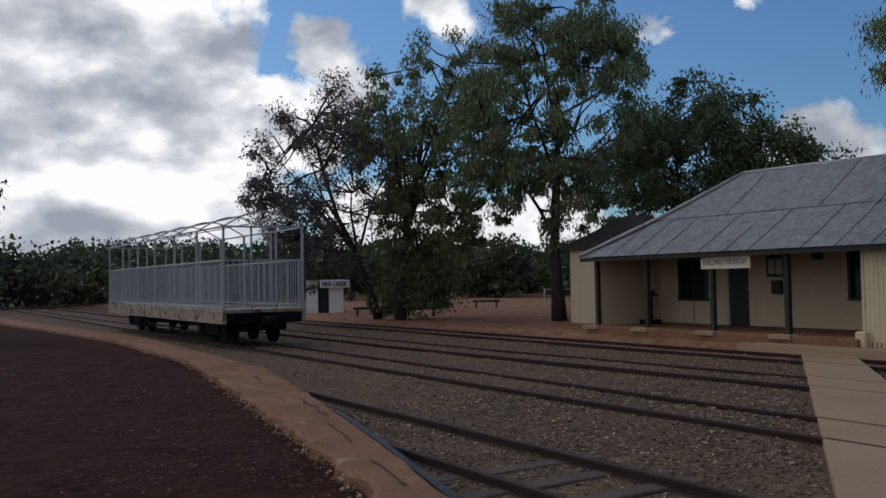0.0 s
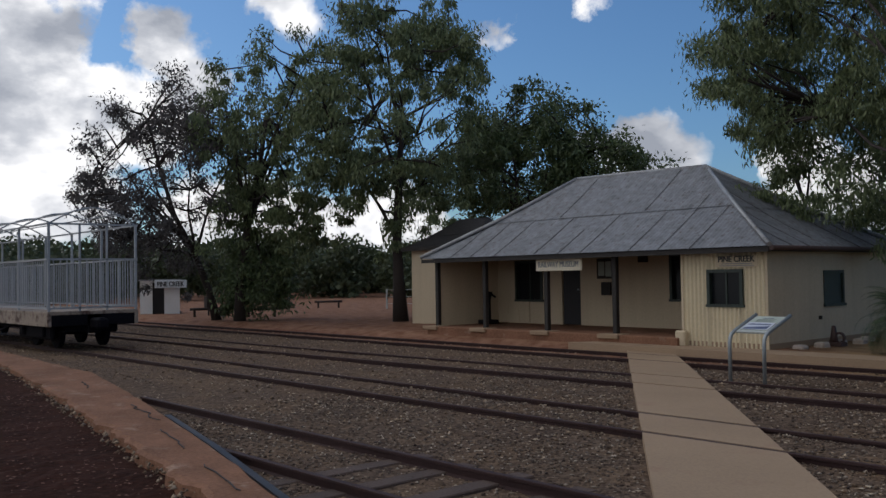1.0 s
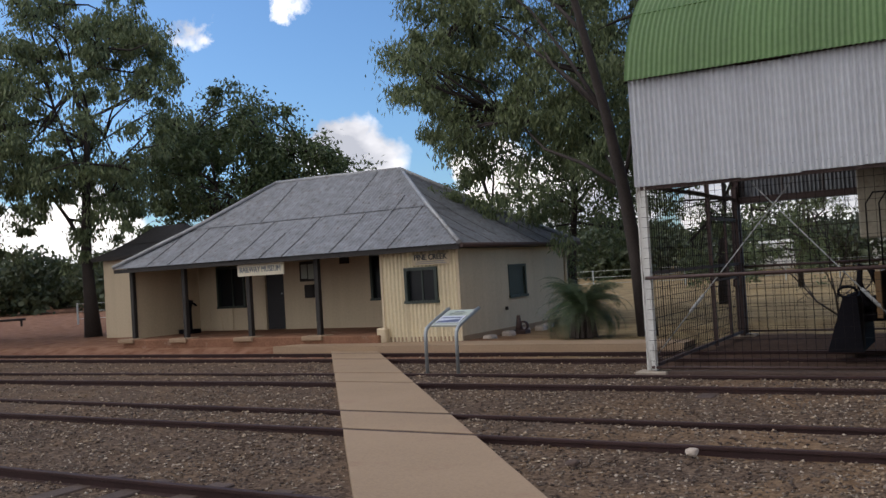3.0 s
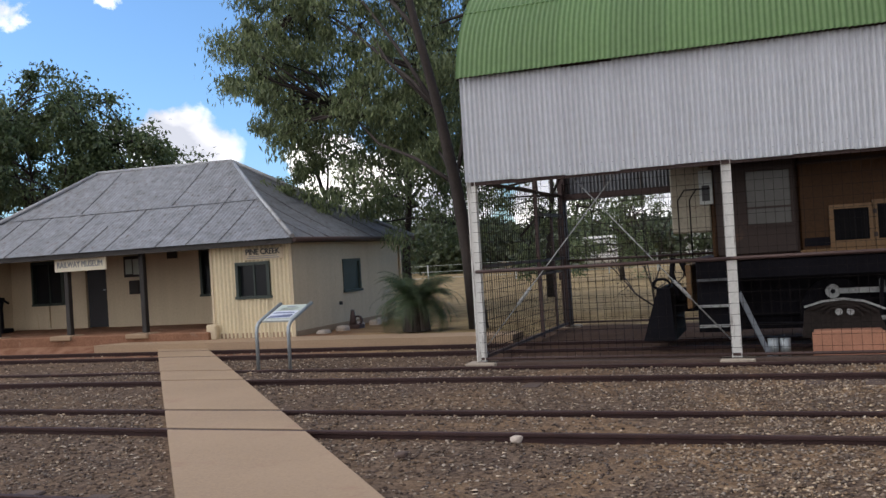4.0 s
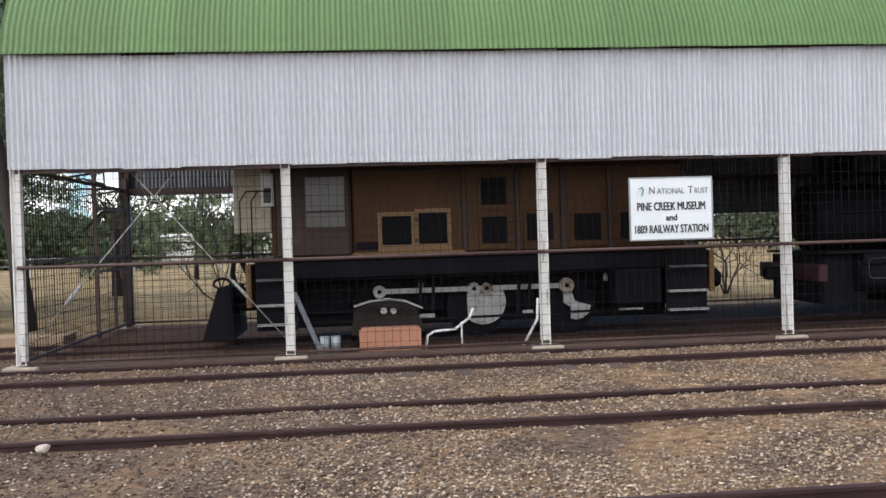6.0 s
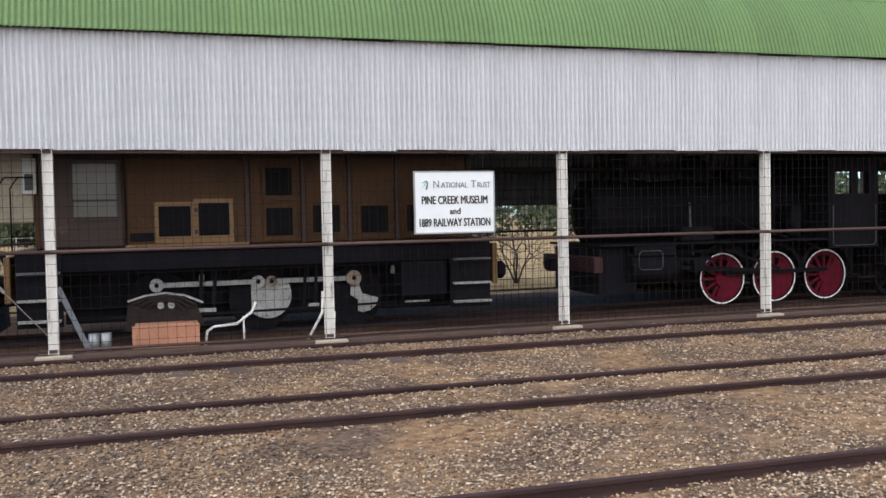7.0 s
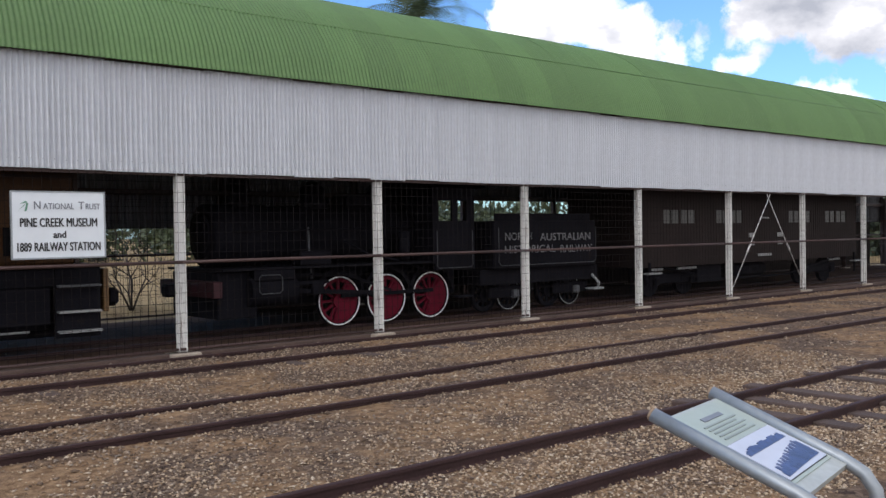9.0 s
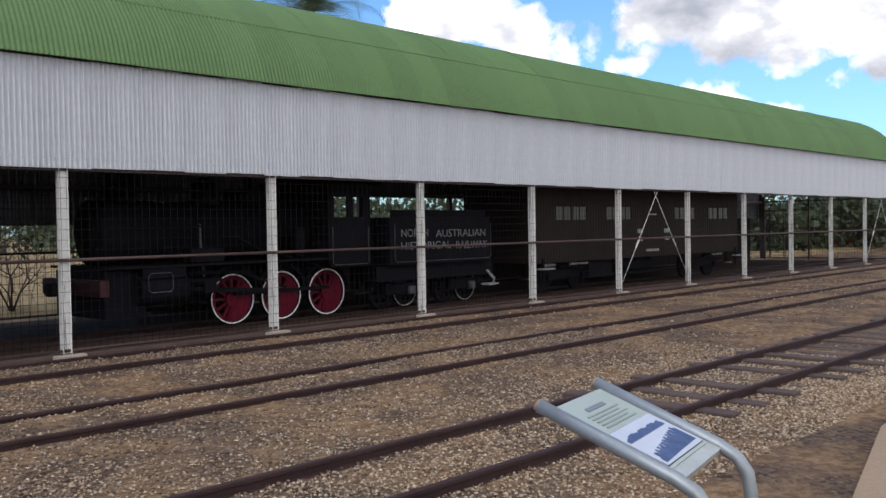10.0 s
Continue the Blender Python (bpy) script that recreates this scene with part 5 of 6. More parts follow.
    part("air_tank", tubed([(5.0, Y0 + 0.25, 0.5), (5.7, Y0 + 0.25, 0.5)], 0.14, 12), M_BLACK, d)


diesel()


def steam():
    s = thing("steam_locomotive", (11, TC, 0), "black steam locomotive with red white-rimmed driving wheels", "locomotive")
    part("boiler", tubed([(8.6, TC, 1.72), (8.65, TC, 1.72), (9.8, TC, 1.72), (9.82, TC, 1.72), (13.0, TC, 1.76)], [0.45, 0.56, 0.56, 0.52, 0.6], 24), M_BLACK, s)
    part("smokebox_door", tubed([(8.5, TC, 1.72), (8.56, TC, 1.72), (8.6, TC, 1.72)], [0.1, 0.36, 0.4], 20), M_BLACK, s)
    part("chimney", tubed([(9.35, TC, 2.2), (9.35, TC, 2.35), (9.35, TC, 2.75), (9.35, TC, 2.9)], [0.24, 0.15, 0.17, 0.22], 16), M_BLACK, s)
    part("dome", tubed([(10.9, TC, 2.2), (10.9, TC, 2.35), (10.9, TC, 2.6), (10.9, TC, 2.72)], [0.35, 0.26, 0.24, 0.1], 16), M_BLACK, s)
    part("running_plate", boxed(8.46, 13.1, TC - 1.1, TC + 1.1, 1.12, 1.16), M_BLACK, s)
    part("main_frame", boxed(8.72, 14.1, TC - 0.42, TC + 0.42, 0.45, 1.1), M_BLACK, s)
    part("buffer_beam", boxed(8.3, 8.46, TC - 1.08, TC + 1.08, 0.68, 0.95, 0.01), M_DULLRED, s, "red front buffer beam with shade put into its colour")
    part("front_frame", boxed(8.46, 9.2, TC - 0.9, TC + 0.9, 0.3, 1.1, 0.02), M_BLACK, s)
    part("coupler", boxed(7.9, 8.3, TC - 0.12, TC + 0.12, 0.68, 0.9, 0.04), M_BLACK, s)
    Yw = TC - 0.66
    part("cylinder", tubed([(9.0, Yw - 0.2, 0.75), (9.9, Yw - 0.2, 0.75)], 0.27, 18), M_BLACK, s)
    part("valve_chest", boxed(9.05, 9.85, Yw - 0.45, Yw + 0.1, 0.92, 1.12, 0.03), M_BLACK, s)
    part("lining", tubed([(9.12, Yw - 0.47, 0.76), (9.12, Yw - 0.47, 0.98), (9.17, Yw - 0.47, 1.03), (9.52, Yw - 0.47, 1.03), (9.57, Yw - 0.47, 0.98), (9.57, Yw - 0.47, 0.76), (9.52, Yw - 0.47, 0.71), (9.17, Yw - 0.47, 0.71), (9.12, Yw - 0.47, 0.76)], 0.007, 5), M_LINING, s)
    for x in (11.05, 12.15, 13.27):
        w = spoked_wheel(s, x, 0.465, 0.465, Yw, M_RED, M_WHITE, 12, 0.036)
        part("balance_weight", disced(x, 0.465, 0.41, Yw + 0.012, Yw + 0.05, 16, 0.12, -1.9, 0.9), M_RED, w)
    part("coupling_rod", barred((11.05, Yw - 0.06, 0.56), (13.27, Yw - 0.06, 0.56), 0.04, 0.07), M_BLACK, s)
    part("connecting_rod", barred((9.9, Yw - 0.12, 0.72), (12.15, Yw - 0.1, 0.56), 0.04, 0.08), M_BLACK, s)
    part("slide_bar", boxed(9.9, 10.7, Yw - 0.2, Yw - 0.1, 0.82, 0.88), M_BLACK, s)
    for x in (11.05, 12.15, 13.27):
        part("splasher", disced(x, 0.5, 0.6, Yw - 0.05, Yw + 0.2, 16, 0.53, 0.1, math.pi - 0.1), M_BLACK, s)
    # cab with windows
    YC = TC - 1.15
    part("cab_side", wall_x(bmesh.new(), 13.0, 14.05, YC, YC + 0.05, 0.98, 2.65, ((13.1, 13.45, 1.95, 2.35), (13.6, 13.85, 1.95, 2.35))), M_BLACK, s)
    part("cab_side", wall_x(bmesh.new(), 13.0, 14.05, TC + 1.1, TC + 1.15, 0.98, 2.65, ((13.1, 13.95, 1.85, 2.4),)), M_BLACK, s)
    part("cab_front", boxed(12.955, 12.995, YC, TC + 1.15, 1.1, 2.61), M_BLACK, s)
    roof = part("cab_roof", tubed([(12.9, TC, 2.3), (14.4, TC, 2.3)], 1.2, 28), M_BLACK, s)
    for v in roof.data.vertices:
        v.co.z = max(v.co.z, 2.62) if v.co.z < 2.62 else 2.62 + (v.co.z - 2.62) * 0.28
    part("lining", tubed([(13.05, YC - 0.004, 1.75), (13.05, YC - 0.004, 1.06), (13.1, YC - 0.004, 1.01), (13.94, YC - 0.004, 1.01), (13.99, YC - 0.004, 1.06), (13.99, YC - 0.004, 1.75)], 0.007, 5), M_LINING, s)
    part("handrail", tubed([(8.9, TC - 0.6, 1.78), (12.9, TC - 0.68, 1.85)], 0.014, 6), M_BLACK, s)
    part("sand_pipe", tubed([(10.45, TC - 0.57, 1.85), (10.42, TC - 0.63, 1.5), (10.45, Yw, 0.9)], 0.022, 6), M_LINING, s)
    part("sand_box", boxed(11.5, 12.1, TC - 0.35, TC + 0.35, 2.2, 2.5, 0.08), M_BLACK, s)
    part("air_pump", tubed([(12.45, TC - 0.85, 1.2), (12.45, TC - 0.85, 1.75)], 0.12, 12), M_BLACK, s)
    part("side_tank_step", boxed(9.95, 10.6, TC - 1.12, TC - 0.75, 1.16, 1.42, 0.03), M_BLACK, s)
    part("cross_head", boxed(10.35, 10.6, Yw - 0.2, Yw - 0.06, 0.62, 0.84, 0.02), M_BLACK, s)
    part("valve_gear", barred((11.0, Yw - 0.14, 1.0), (12.15, Yw - 0.14, 0.62), 0.03, 0.05), M_BLACK, s)
    part("valve_spindle", barred((9.85, Yw - 0.2, 1.0), (11.3, Yw - 0.14, 0.98), 0.03, 0.04), M_BLACK, s)
    part("injector_pipe", tubed([(13.0, TC - 0.9, 0.95), (12.7, TC - 0.8, 1.1), (11.6, TC - 0.75, 1.35), (11.2, TC - 0.65, 1.6)], 0.025, 6), M_BLACK, s)
    part("cab_step", boxed(13.55, 13.95, TC - 1.2, TC - 0.95, 0.4, 0.44), M_BLACK, s)

    t = thing("tender", (16, TC, 0), "black locomotive tender lettered with the railway's name", "tender")
    YT = TC - 1.18
    part("tank", boxed(14.55, 17.8, YT, TC + 1.18, 0.92, 1.95, 0.03), M_BLACK, t)
    part("coal_rail", boxed(14.7, 17.7, YT + 0.1, YT + 0.14, 1.95, 2.1), M_BLACK, t)
    part("frame", boxed(14.3, 18.0, YT + 0.15, TC + 1.03, 0.6, 0.92), M_BLACK, t)
    part("lining", tubed([(14.7, YT - 0.004, 1.8), (14.7, YT - 0.004, 1.07), (14.77, YT - 0.004, 1.0), (17.72, YT - 0.004, 1.0), (17.79, YT - 0.004, 1.07), (17.79, YT - 0.004, 1.8)], 0.007, 5), M_LINING, t)
    for word, x, wd, z in (("NORTH", 15.29, 0.8, 1.61), ("AUSTRALIAN", 16.77, 1.66, 1.59), ("HISTORICAL", 15.65, 1.54, 1.335), ("RAILWAY", 17.12, 1.06, 1.32)):
        lettering(word, (x, YT - 0.005, z), wd, 0.165, M_DULLWHITE, t)
    for x, rim in ((14.75, M_BLACK), (15.46, M_RODPAINT), (16.72, M_BLACK), (17.43, M_RODPAINT)):
        spoked_wheel(t, x, 0.36, 0.35, TC - 0.66, M_BLACK, rim, 8, 0.03)
    for x in (15.1, 17.07):
        part("bogie_spring", boxed(x - 0.18, x + 0.18, TC - 0.9, TC - 0.82, 0.5, 0.62, 0.03), M_BLACK, t)
        part("axle_box", boxed(x + 0.27, x + 0.45, TC - 0.93, TC - 0.8, 0.28, 0.46, 0.02), M_LINING, t)
    part("pipe_coupling", tubed([(17.75, YT + 0.1, 0.7), (17.95, YT + 0.05, 0.5), (17.9, YT + 0.05, 0.38)], 0.03, 6), M_RODPAINT, t)
    for x0, x1 in ((14.7, 16.0), (16.7, 17.85)):
        part("bogie_frame", boxed(x0, x1, TC - 0.86, TC - 0.78, 0.3, 0.55, 0.02), M_BLACK, t)
    part("step", boxed(17.65, 18.0, YT - 0.05, YT + 0.2, 0.36, 0.4), M_RODPAINT, t)


steam()


def carriage():
    c = thing("passenger_carriage", (25, TC, 0), "dark brown wooden bogie carriage with small pale windows", "carriage")
    Y0, Y1 = TC - 1.2, TC + 1.2
    wins = [(20.35, 21.0), (21.08, 21.7), (22.65, 23.25), (23.32, 23.9), (26.35, 26.95), (27.03, 27.6), (28.5, 29.1), (29.18, 29.82)]
    holes = [(a, b, 1.86, 2.2) for a, b in wins]
    part("side", wall_x(bmesh.new(), 19.5, 30.5, Y0, Y0 + 0.06, 0.9, 2.75, holes), M_CARRIAGE, c)
    part("side", wall_x(bmesh.new(), 19.5, 30.5, Y1 - 0.06, Y1, 0.9, 2.75, holes), M_CARRIAGE, c)
    part("end", wall_y(bmesh.new(), 19.5, 19.56, Y0 + 0.06, Y1 - 0.06, 0.9, 2.75), M_CARRIAGE, c)
    part("end", wall_y(bmesh.new(), 30.44, 30.5, Y0 + 0.06, Y1 - 0.06, 0.9, 2.75), M_CARRIAGE, c)
    part("floor", boxed(19.5, 30.5, Y0, Y1, 0.78, 0.9), M_CARRIAGE, c)
    bm = bmesh.new()
    prism(bm, [(Y0 - 0.08, 2.75), (Y1 + 0.08, 2.75), (Y1 - 0.3, 3.0), (TC, 3.1), (Y0 + 0.3, 3.0)], "x", 19.4, 30.6)
    part("roof", bm, M_CARRIAGE, c)
    for a, b in wins:
        w = part("window", boxed(a, b, Y0 + 0.02, Y0 + 0.04, 1.86, 2.2), M_FROST, c)
        part("glazing_bar", boxed((a + b) / 2 - 0.012, (a + b) / 2 + 0.012, Y0 + 0.005, Y0 + 0.02, 1.86, 2.2), M_CARRIAGE, w)
    part("waist_rail", boxed(19.5, 30.5, Y0 - 0.012, Y0, 1.74, 1.78), M_CARRIAGE, c)
    part("foot_rail", boxed(19.5, 30.5, Y0 - 0.012, Y0, 0.92, 0.98), M_CARRIAGE, c)
    for x in (24.34, 25.84):
        part("mark_bar", boxed(x - 0.14, x + 0.14, Y0 - 0.012, Y0 - 0.006, 1.46, 1.58), M_RODPAINT, c, "faded white lettering bar")
        part("mark_bar", boxed(x - 0.12, x + 0.14, Y0 - 0.012, Y0 - 0.006, 1.24, 1.34), M_RODPAINT, c, "faded white lettering bar")
    part("label_bar", boxed(24.85, 25.25, Y0 - 0.012, Y0 - 0.006, 1.98, 2.02), M_RODPAINT, c)
    part("number_bar", boxed(24.65, 25.35, Y0 - 0.022, Y0 - 0.014, 0.93, 1.0), M_RODPAINT, c)
    for x in (21.2, 28.7):
        b = part("bogie", boxed(x - 1.1, x + 1.1, TC - 0.85, TC - 0.76, 0.32, 0.6, 0.03), M_BLACK, c)
        for dx in (-0.75, 0.75):
            part("wheel", disced(x + dx, 0.38, 0.38, TC - 0.66, TC - 0.54, 22), M_BLACK, b)
            part("axle_box", boxed(x + dx - 0.1, x + dx + 0.1, TC - 0.95, TC - 0.85, 0.3, 0.5, 0.02), M_BLACK, b)
    for x, w in ((20.3, 0.5), (21.6, 0.8), (29.4, 0.7)):
        part("spring_plank", boxed(x - w / 2, x + w / 2, TC - 1.02, TC - 0.97, 0.68, 0.74), M_RODPAINT, c)
    part("battery_box", boxed(22.0, 23.1, TC - 1.05, TC - 0.6, 0.3, 0.78, 0.02), M_BLACK, c)
    part("truss_rod", tubed([(20.3, TC - 1.0, 0.78), (23.2, TC - 1.0, 0.35), (26.6, TC - 1.0, 0.35), (29.6, TC - 1.0, 0.78)], 0.025, 6), M_BLACK, c)
    part("tank", tubed([(23.6, TC - 0.7, 0.55), (25.6, TC - 0.7, 0.55)], 0.2, 12), M_BLACK, c)
    for x in (19.75, 30.3):
        st = part("step_irons", boxed(x - 0.03, x + 0.03, Y0 - 0.04, Y0, 0.3, 0.9), M_BLACK, c)
        part("tread", boxed(x - 0.25, x + 0.25, Y0 - 0.2, Y0, 0.62, 0.66), M_RODPAINT, st)


carriage()


def cage_wagon():
    X0, X1, Y0, Y1, ZD = -36.9, -22.6, -0.58, 1.70, 0.95
    w = thing("flat_wagon", ((X0 + X1) / 2, 0.56, 0), "old flat railway wagon with pale grey barred cage and hoops", "wagon")
    part("deck", boxed(X0, X1, Y0, Y1, 0.86, ZD, 0.01), M_DECK, w, "pale patched timber deck")
    for y in (Y0, Y1 - 0.1):
        part("side_sill", boxed(X0, X1, y, y + 0.1, 0.58, 0.86, 0.01), M_DECK, w, "rust-streaked sill")
    for x in (X0, X1 - 0.1):
        part("headstock", boxed(x, x + 0.1, Y0 + 0.1, Y1 - 0.1, 0.58, 0.86, 0.01), M_BLACK, w)
    part("centre_sill", boxed(X0, X1, 0.4, 0.72, 0.4, 0.86), M_BLACK, w)
    for x, s_ in ((X1, 1), (X0, -1)):
        part("coupler", boxed(min(x, x + 0.65 * s_), max(x, x + 0.65 * s_), 0.42, 0.7, 0.5, 0.78, 0.06), M_BLACK, w)
    for xb in (-33.2, -24.4):
        b = part("bogie", boxed(xb - 1.3, xb + 1.3, -0.34, -0.2, 0.22, 0.62, 0.06), M_BLACK, w)
        part("side_frame", boxed(xb - 1.1, xb + 1.1, 1.32, 1.44, 0.35, 0.62, 0.04), M_BLACK, b)
        part("bolster", boxed(xb - 0.25, xb + 0.25, -0.3, 1.42, 0.3, 0.6, 0.03), M_BLACK, b)
        for dx in (-0.8, 0.8):
            for y in (-0.06, 1.08):
                part("wheel", disced(xb + dx, 0.4, 0.4, y, y + 0.12, 24), M_BLACK, b)
            part("axle_box", boxed(xb + dx - 0.13, xb + dx + 0.13, -0.42, -0.3, 0.3, 0.55, 0.03), M_BLACK, b)
    part("underframe", boxed(X0 + 1.2, X1 - 0.2, -0.1, 1.2, 0.42, 0.62, 0.02), M_BLACK, w)
    part("brake_cylinder", tubed([(-29.5, 0.2, 0.55), (-28.6, 0.2, 0.55)], 0.17, 12), M_BLACK, w)
    part("truss", tubed([(-32, Y0 + 0.1, 0.6), (-30.5, Y0 + 0.1, 0.35), (-27, Y0 + 0.1, 0.35), (-25.5, Y0 + 0.1, 0.6)], 0.03, 6), M_BLACK, w)
    ZT, ZM = 3.12, 2.24
    n = 6
    for y in (Y0 + 0.05, Y1 - 0.05):
        for z in (ZT, ZM, ZD + 0.08):
            part("side_rail", barred((X0, y, z), (X1, y, z), 0.045, 0.045), M_CAGE, w)
        for k in range(n + 1):
            x = X0 + 0.05 + (X1 - X0 - 0.1) * k / n
            part("upright", barred((x, y, ZD), (x, y, ZT), 0.055, 0.055), M_CAGE, w)
    for x in (X0 + 0.05, X1 - 0.05):
        for z in (ZM, ZD + 0.08, ZT):
            part("end_rail", barred((x, Y0, z), (x, Y1, z), 0.045, 0.045), M_CAGE, w)
        for y in (Y0 + 0.8, Y1 - 0.8):
            part("upright", barred((x, y, ZD), (x, y, ZT), 0.045, 0.045), M_CAGE, w)
    for k in range(n + 1):
        x = X0 + 0.05 + (X1 - X0 - 0.1) * k / n
        pts = [(x, Y0 + 0.05 + (Y1 - Y0 - 0.1) * i / 10, ZT + 0.42 * math.sin(math.pi * i / 10)) for i in range(11)]
        part("hoop", tubed(pts, 0.022, 6), M_CAGE, w)
    for y, z in ((0.56, ZT + 0.42), (-0.05, ZT + 0.27), (1.17, ZT + 0.27)):
        part("purlin", tubed([(X0, y, z), (X1, y, z)], 0.018, 6), M_CAGE, w)
    # vertical bars below the middle rail
    me = as_mesh("bar", boxed(-0.012, 0.012, -0.012, 0.012, ZD + 0.08, ZM), M_CAGE)
    for y in (Y0 + 0.05, Y1 - 0.05):
        for i in range(1, 84):
            if i % 14:
                shared("bar", me, w, (X0 + 0.05 + (X1 - X0 - 0.1) * i / 84, y, 0))
    for x in (X0 + 0.05, X1 - 0.05):
        for i in range(1, 14):
            shared("bar", me, w, (x, Y0 + (Y1 - Y0) * i / 14, 0))
    return w


cage_wagon()


# ---- things in and by the shed ----
bm = boxed(1.0, 1.86, 5.5, 5.85, -0.08, 0.27, 0.015)
t = thing("wooden_crate", (1.43, 5.68, -0.08), "terracotta-painted timber box on the shed floor", "crate")
part("body", bm, M_TERRA, t)
for x in (1.0, 1.25, 1.52, 1.84):
    part("batten", boxed(x - 0.03, x + 0.03, 5.485, 5.5, -0.07, 0.26), M_TERRA, t)
for x in (0.46, 0.62):
    single("pipe_stub", tubed([(x, 5.7, -0.08), (x, 5.7, 0.17)], 0.075, 12), M_GALV, "short grey upright pipe stub on the floor", "pipe", "pipe stubs")
for x, s_ in ((2.5, 1), (3.62, 1)):
    p = thing("bent_railing", (x, 5.72, -0.08), "white bent pipe railing leaning by the locomotive wheels", "railing", "bent railings")
    pts = [(x - 0.55, 5.68, -0.08), (x - 0.52, 5.68, 0.12), (x - 0.42, 5.68, 0.18), (x - 0.1, 5.72, 0.2), (x + 0.12, 5.75, 0.36), (x + 0.18, 5.76, 0.5)] if x < 3 else [(x - 0.2, 5.68, -0.08), (x + 0.02, 5.7, 0.3), (x + 0.04, 5.72, 0.62)]
    part("pipe", tubed(pts, 0.02, 6), M_WHITE, p)
    part("leg", tubed([(x + (0.0 if x < 3 else 0.2), 5.75, -0.08), (x + (0.0 if x < 3 else 0.22), 5.78, 0.3)], 0.014, 6), M_WHITE, p)
p = thing("leaning_plank", (0.28, 5.5, -0.08), "grey timber plank leaning against the shed post", "plank")
part("plank", barred((0.42, 5.55, -0.08), (0.06, 5.34, 0.85), 0.02, 0.07), M_GREYINK, p)


def info_sign(name, base, rz, label):
    """A tilted interpretive panel on two bent tubes; the reader's side is -y before the turn."""
    s = thing(name, base, label, "information sign", "information signs")
    m = pose(*base, 0, 0, rz)

    def put(bm):
        bmesh.ops.transform(bm, matrix=m, verts=bm.verts)
        return bm
    W, D = 0.31, 0.35
    zl, zh = 0.84, 1.03
    for sx in (-W, W):
        pts = [(sx, -0.36, 0), (sx, -0.36, 0.62), (sx, -0.345, 0.71), (sx, -0.30, 0.775), (sx, -0.22, zl - 0.02), (sx, D, zh + 0.02)]
        t_ = part("tube_leg", put(tubed(pts, 0.03, 12)), M_GALV, s)
        d = Vector((0, D + 0.22, zh + 0.04 - zl)).normalized()
        e = Vector((sx, D, zh + 0.02))
        part("end_cap", put(tubed([e, e + d * 0.012], 0.026, 12)), M_CONC, t_)
    # the panel, a flat box between the tubes
    a, b = Vector((0, -0.24, zl - 0.03)), Vector((0, D - 0.03, zh + 0.0))
    d = (b - a).normalized()
    u = Vector((1, 0, 0)).cross(d).normalized()

    def slab(x0, x1, t0, t1, lift, thick):
        bm = bmesh.new()
        L = (b - a).length
        q = []
        for h in (lift - thick, lift):
            q.append([bm.verts.new(a + Vector((x, 0, 0)) + d * (t * L) + u * h) for x, t in ((x0, t0), (x1, t0), (x1, t1), (x0, t1))])
        for k in range(4):
            bm.faces.new((q[0][k], q[0][(k + 1) % 4], q[1][(k + 1) % 4], q[1][k]))
        bm.faces.new(q[0][::-1])
        bm.faces.new(q[1])
        bmesh.ops.recalc_face_normals(bm, faces=bm.faces)
        return put(bm)
    part("tray", slab(-W + 0.02, W - 0.02, 0, 1, 0.0, 0.03), M_SILVER, s)
    pn = part("panel", slab(-W + 0.05, W - 0.05, 0.1, 0.97, 0.006, 0.005), M_PAPER, s, "pale green printed panel with a blue photograph")
    part("photo_border", slab(-W + 0.065, W - 0.065, 0.125, 0.57, 0.009, 0.003), M_BLACKINK, pn)
    part("photo", slab(-W + 0.07, W - 0.07, 0.13, 0.565, 0.012, 0.003), M_PHOTO, pn)
    part("title_bar", slab(-0.1, 0.1, 0.82, 0.86, 0.010, 0.003), M_GREYINK, pn)
    for k in range(5):
        part("text_bar", slab(-0.17, 0.17 - 0.05 * (k % 2), 0.615 + 0.038 * k, 0.63 + 0.038 * k, 0.010, 0.003), M_TEXTGREY, pn)
    # the photo's dark shapes: a train on a bank, and a reflection
    part("photo_shape", slab(-0.22, 0.2, 0.41, 0.445, 0.015, 0.003), M_PHOTODARK, pn)
    for k in range(13):
        x = -0.2 + 0.03 * k
        part("photo_shape", slab(x, x + 0.03, 0.44, 0.458 + 0.022 * abs(math.sin(k * 2.3)), 0.015, 0.003), M_PHOTODARK, pn)
    for k in range(32):
        x = -0.215 + 0.0133 * k
        part("photo_shape", slab(x, x + 0.0125, 0.15 + 0.02 * abs(math.sin(k * 3.1)), 0.2 + 0.0036 * k + 0.06 * abs(math.sin(k * 1.13)), 0.015, 0.003), M_PHOTODARK, pn)
    return s


info_sign("information_sign", (4.90, -5.80, -0.1), 12, "galvanised tilted information panel on bent tubes beside the track")
info_sign("information_sign", (-7.05, 5.26, -0.09), -5, "galvanised tilted information panel beside the concrete path")

# a pale stone on the gravel
bm = bmesh.new()
bmesh.ops.create_icosphere(bm, subdivisions=2, radius=0.06)
for v in bm.verts:
    v.co = Vector((v.co.x * 1.1 - 1.62, v.co.y - 0.12, v.co.z * 0.75 - 0.045)) + 0.025 * Vector(noise.noise_vector(v.co * 9))
single("stone", bm, M_RUBBLE, "pale loose stone lying on the gravel", "stone")
bm = bmesh.new()
bmesh.ops.create_icosphere(bm, subdivisions=2, radius=0.06)
for v in bm.verts:
    v.co = Vector((v.co.x * 1.2 - 2.45, v.co.y - 0.75, v.co.z * 0.6 - 0.05)) + 0.03 * Vector(noise.noise_vector(v.co * 8))
single("stone", bm, M_SLEEPER, "dark brown clod beside the path edge", "stone")


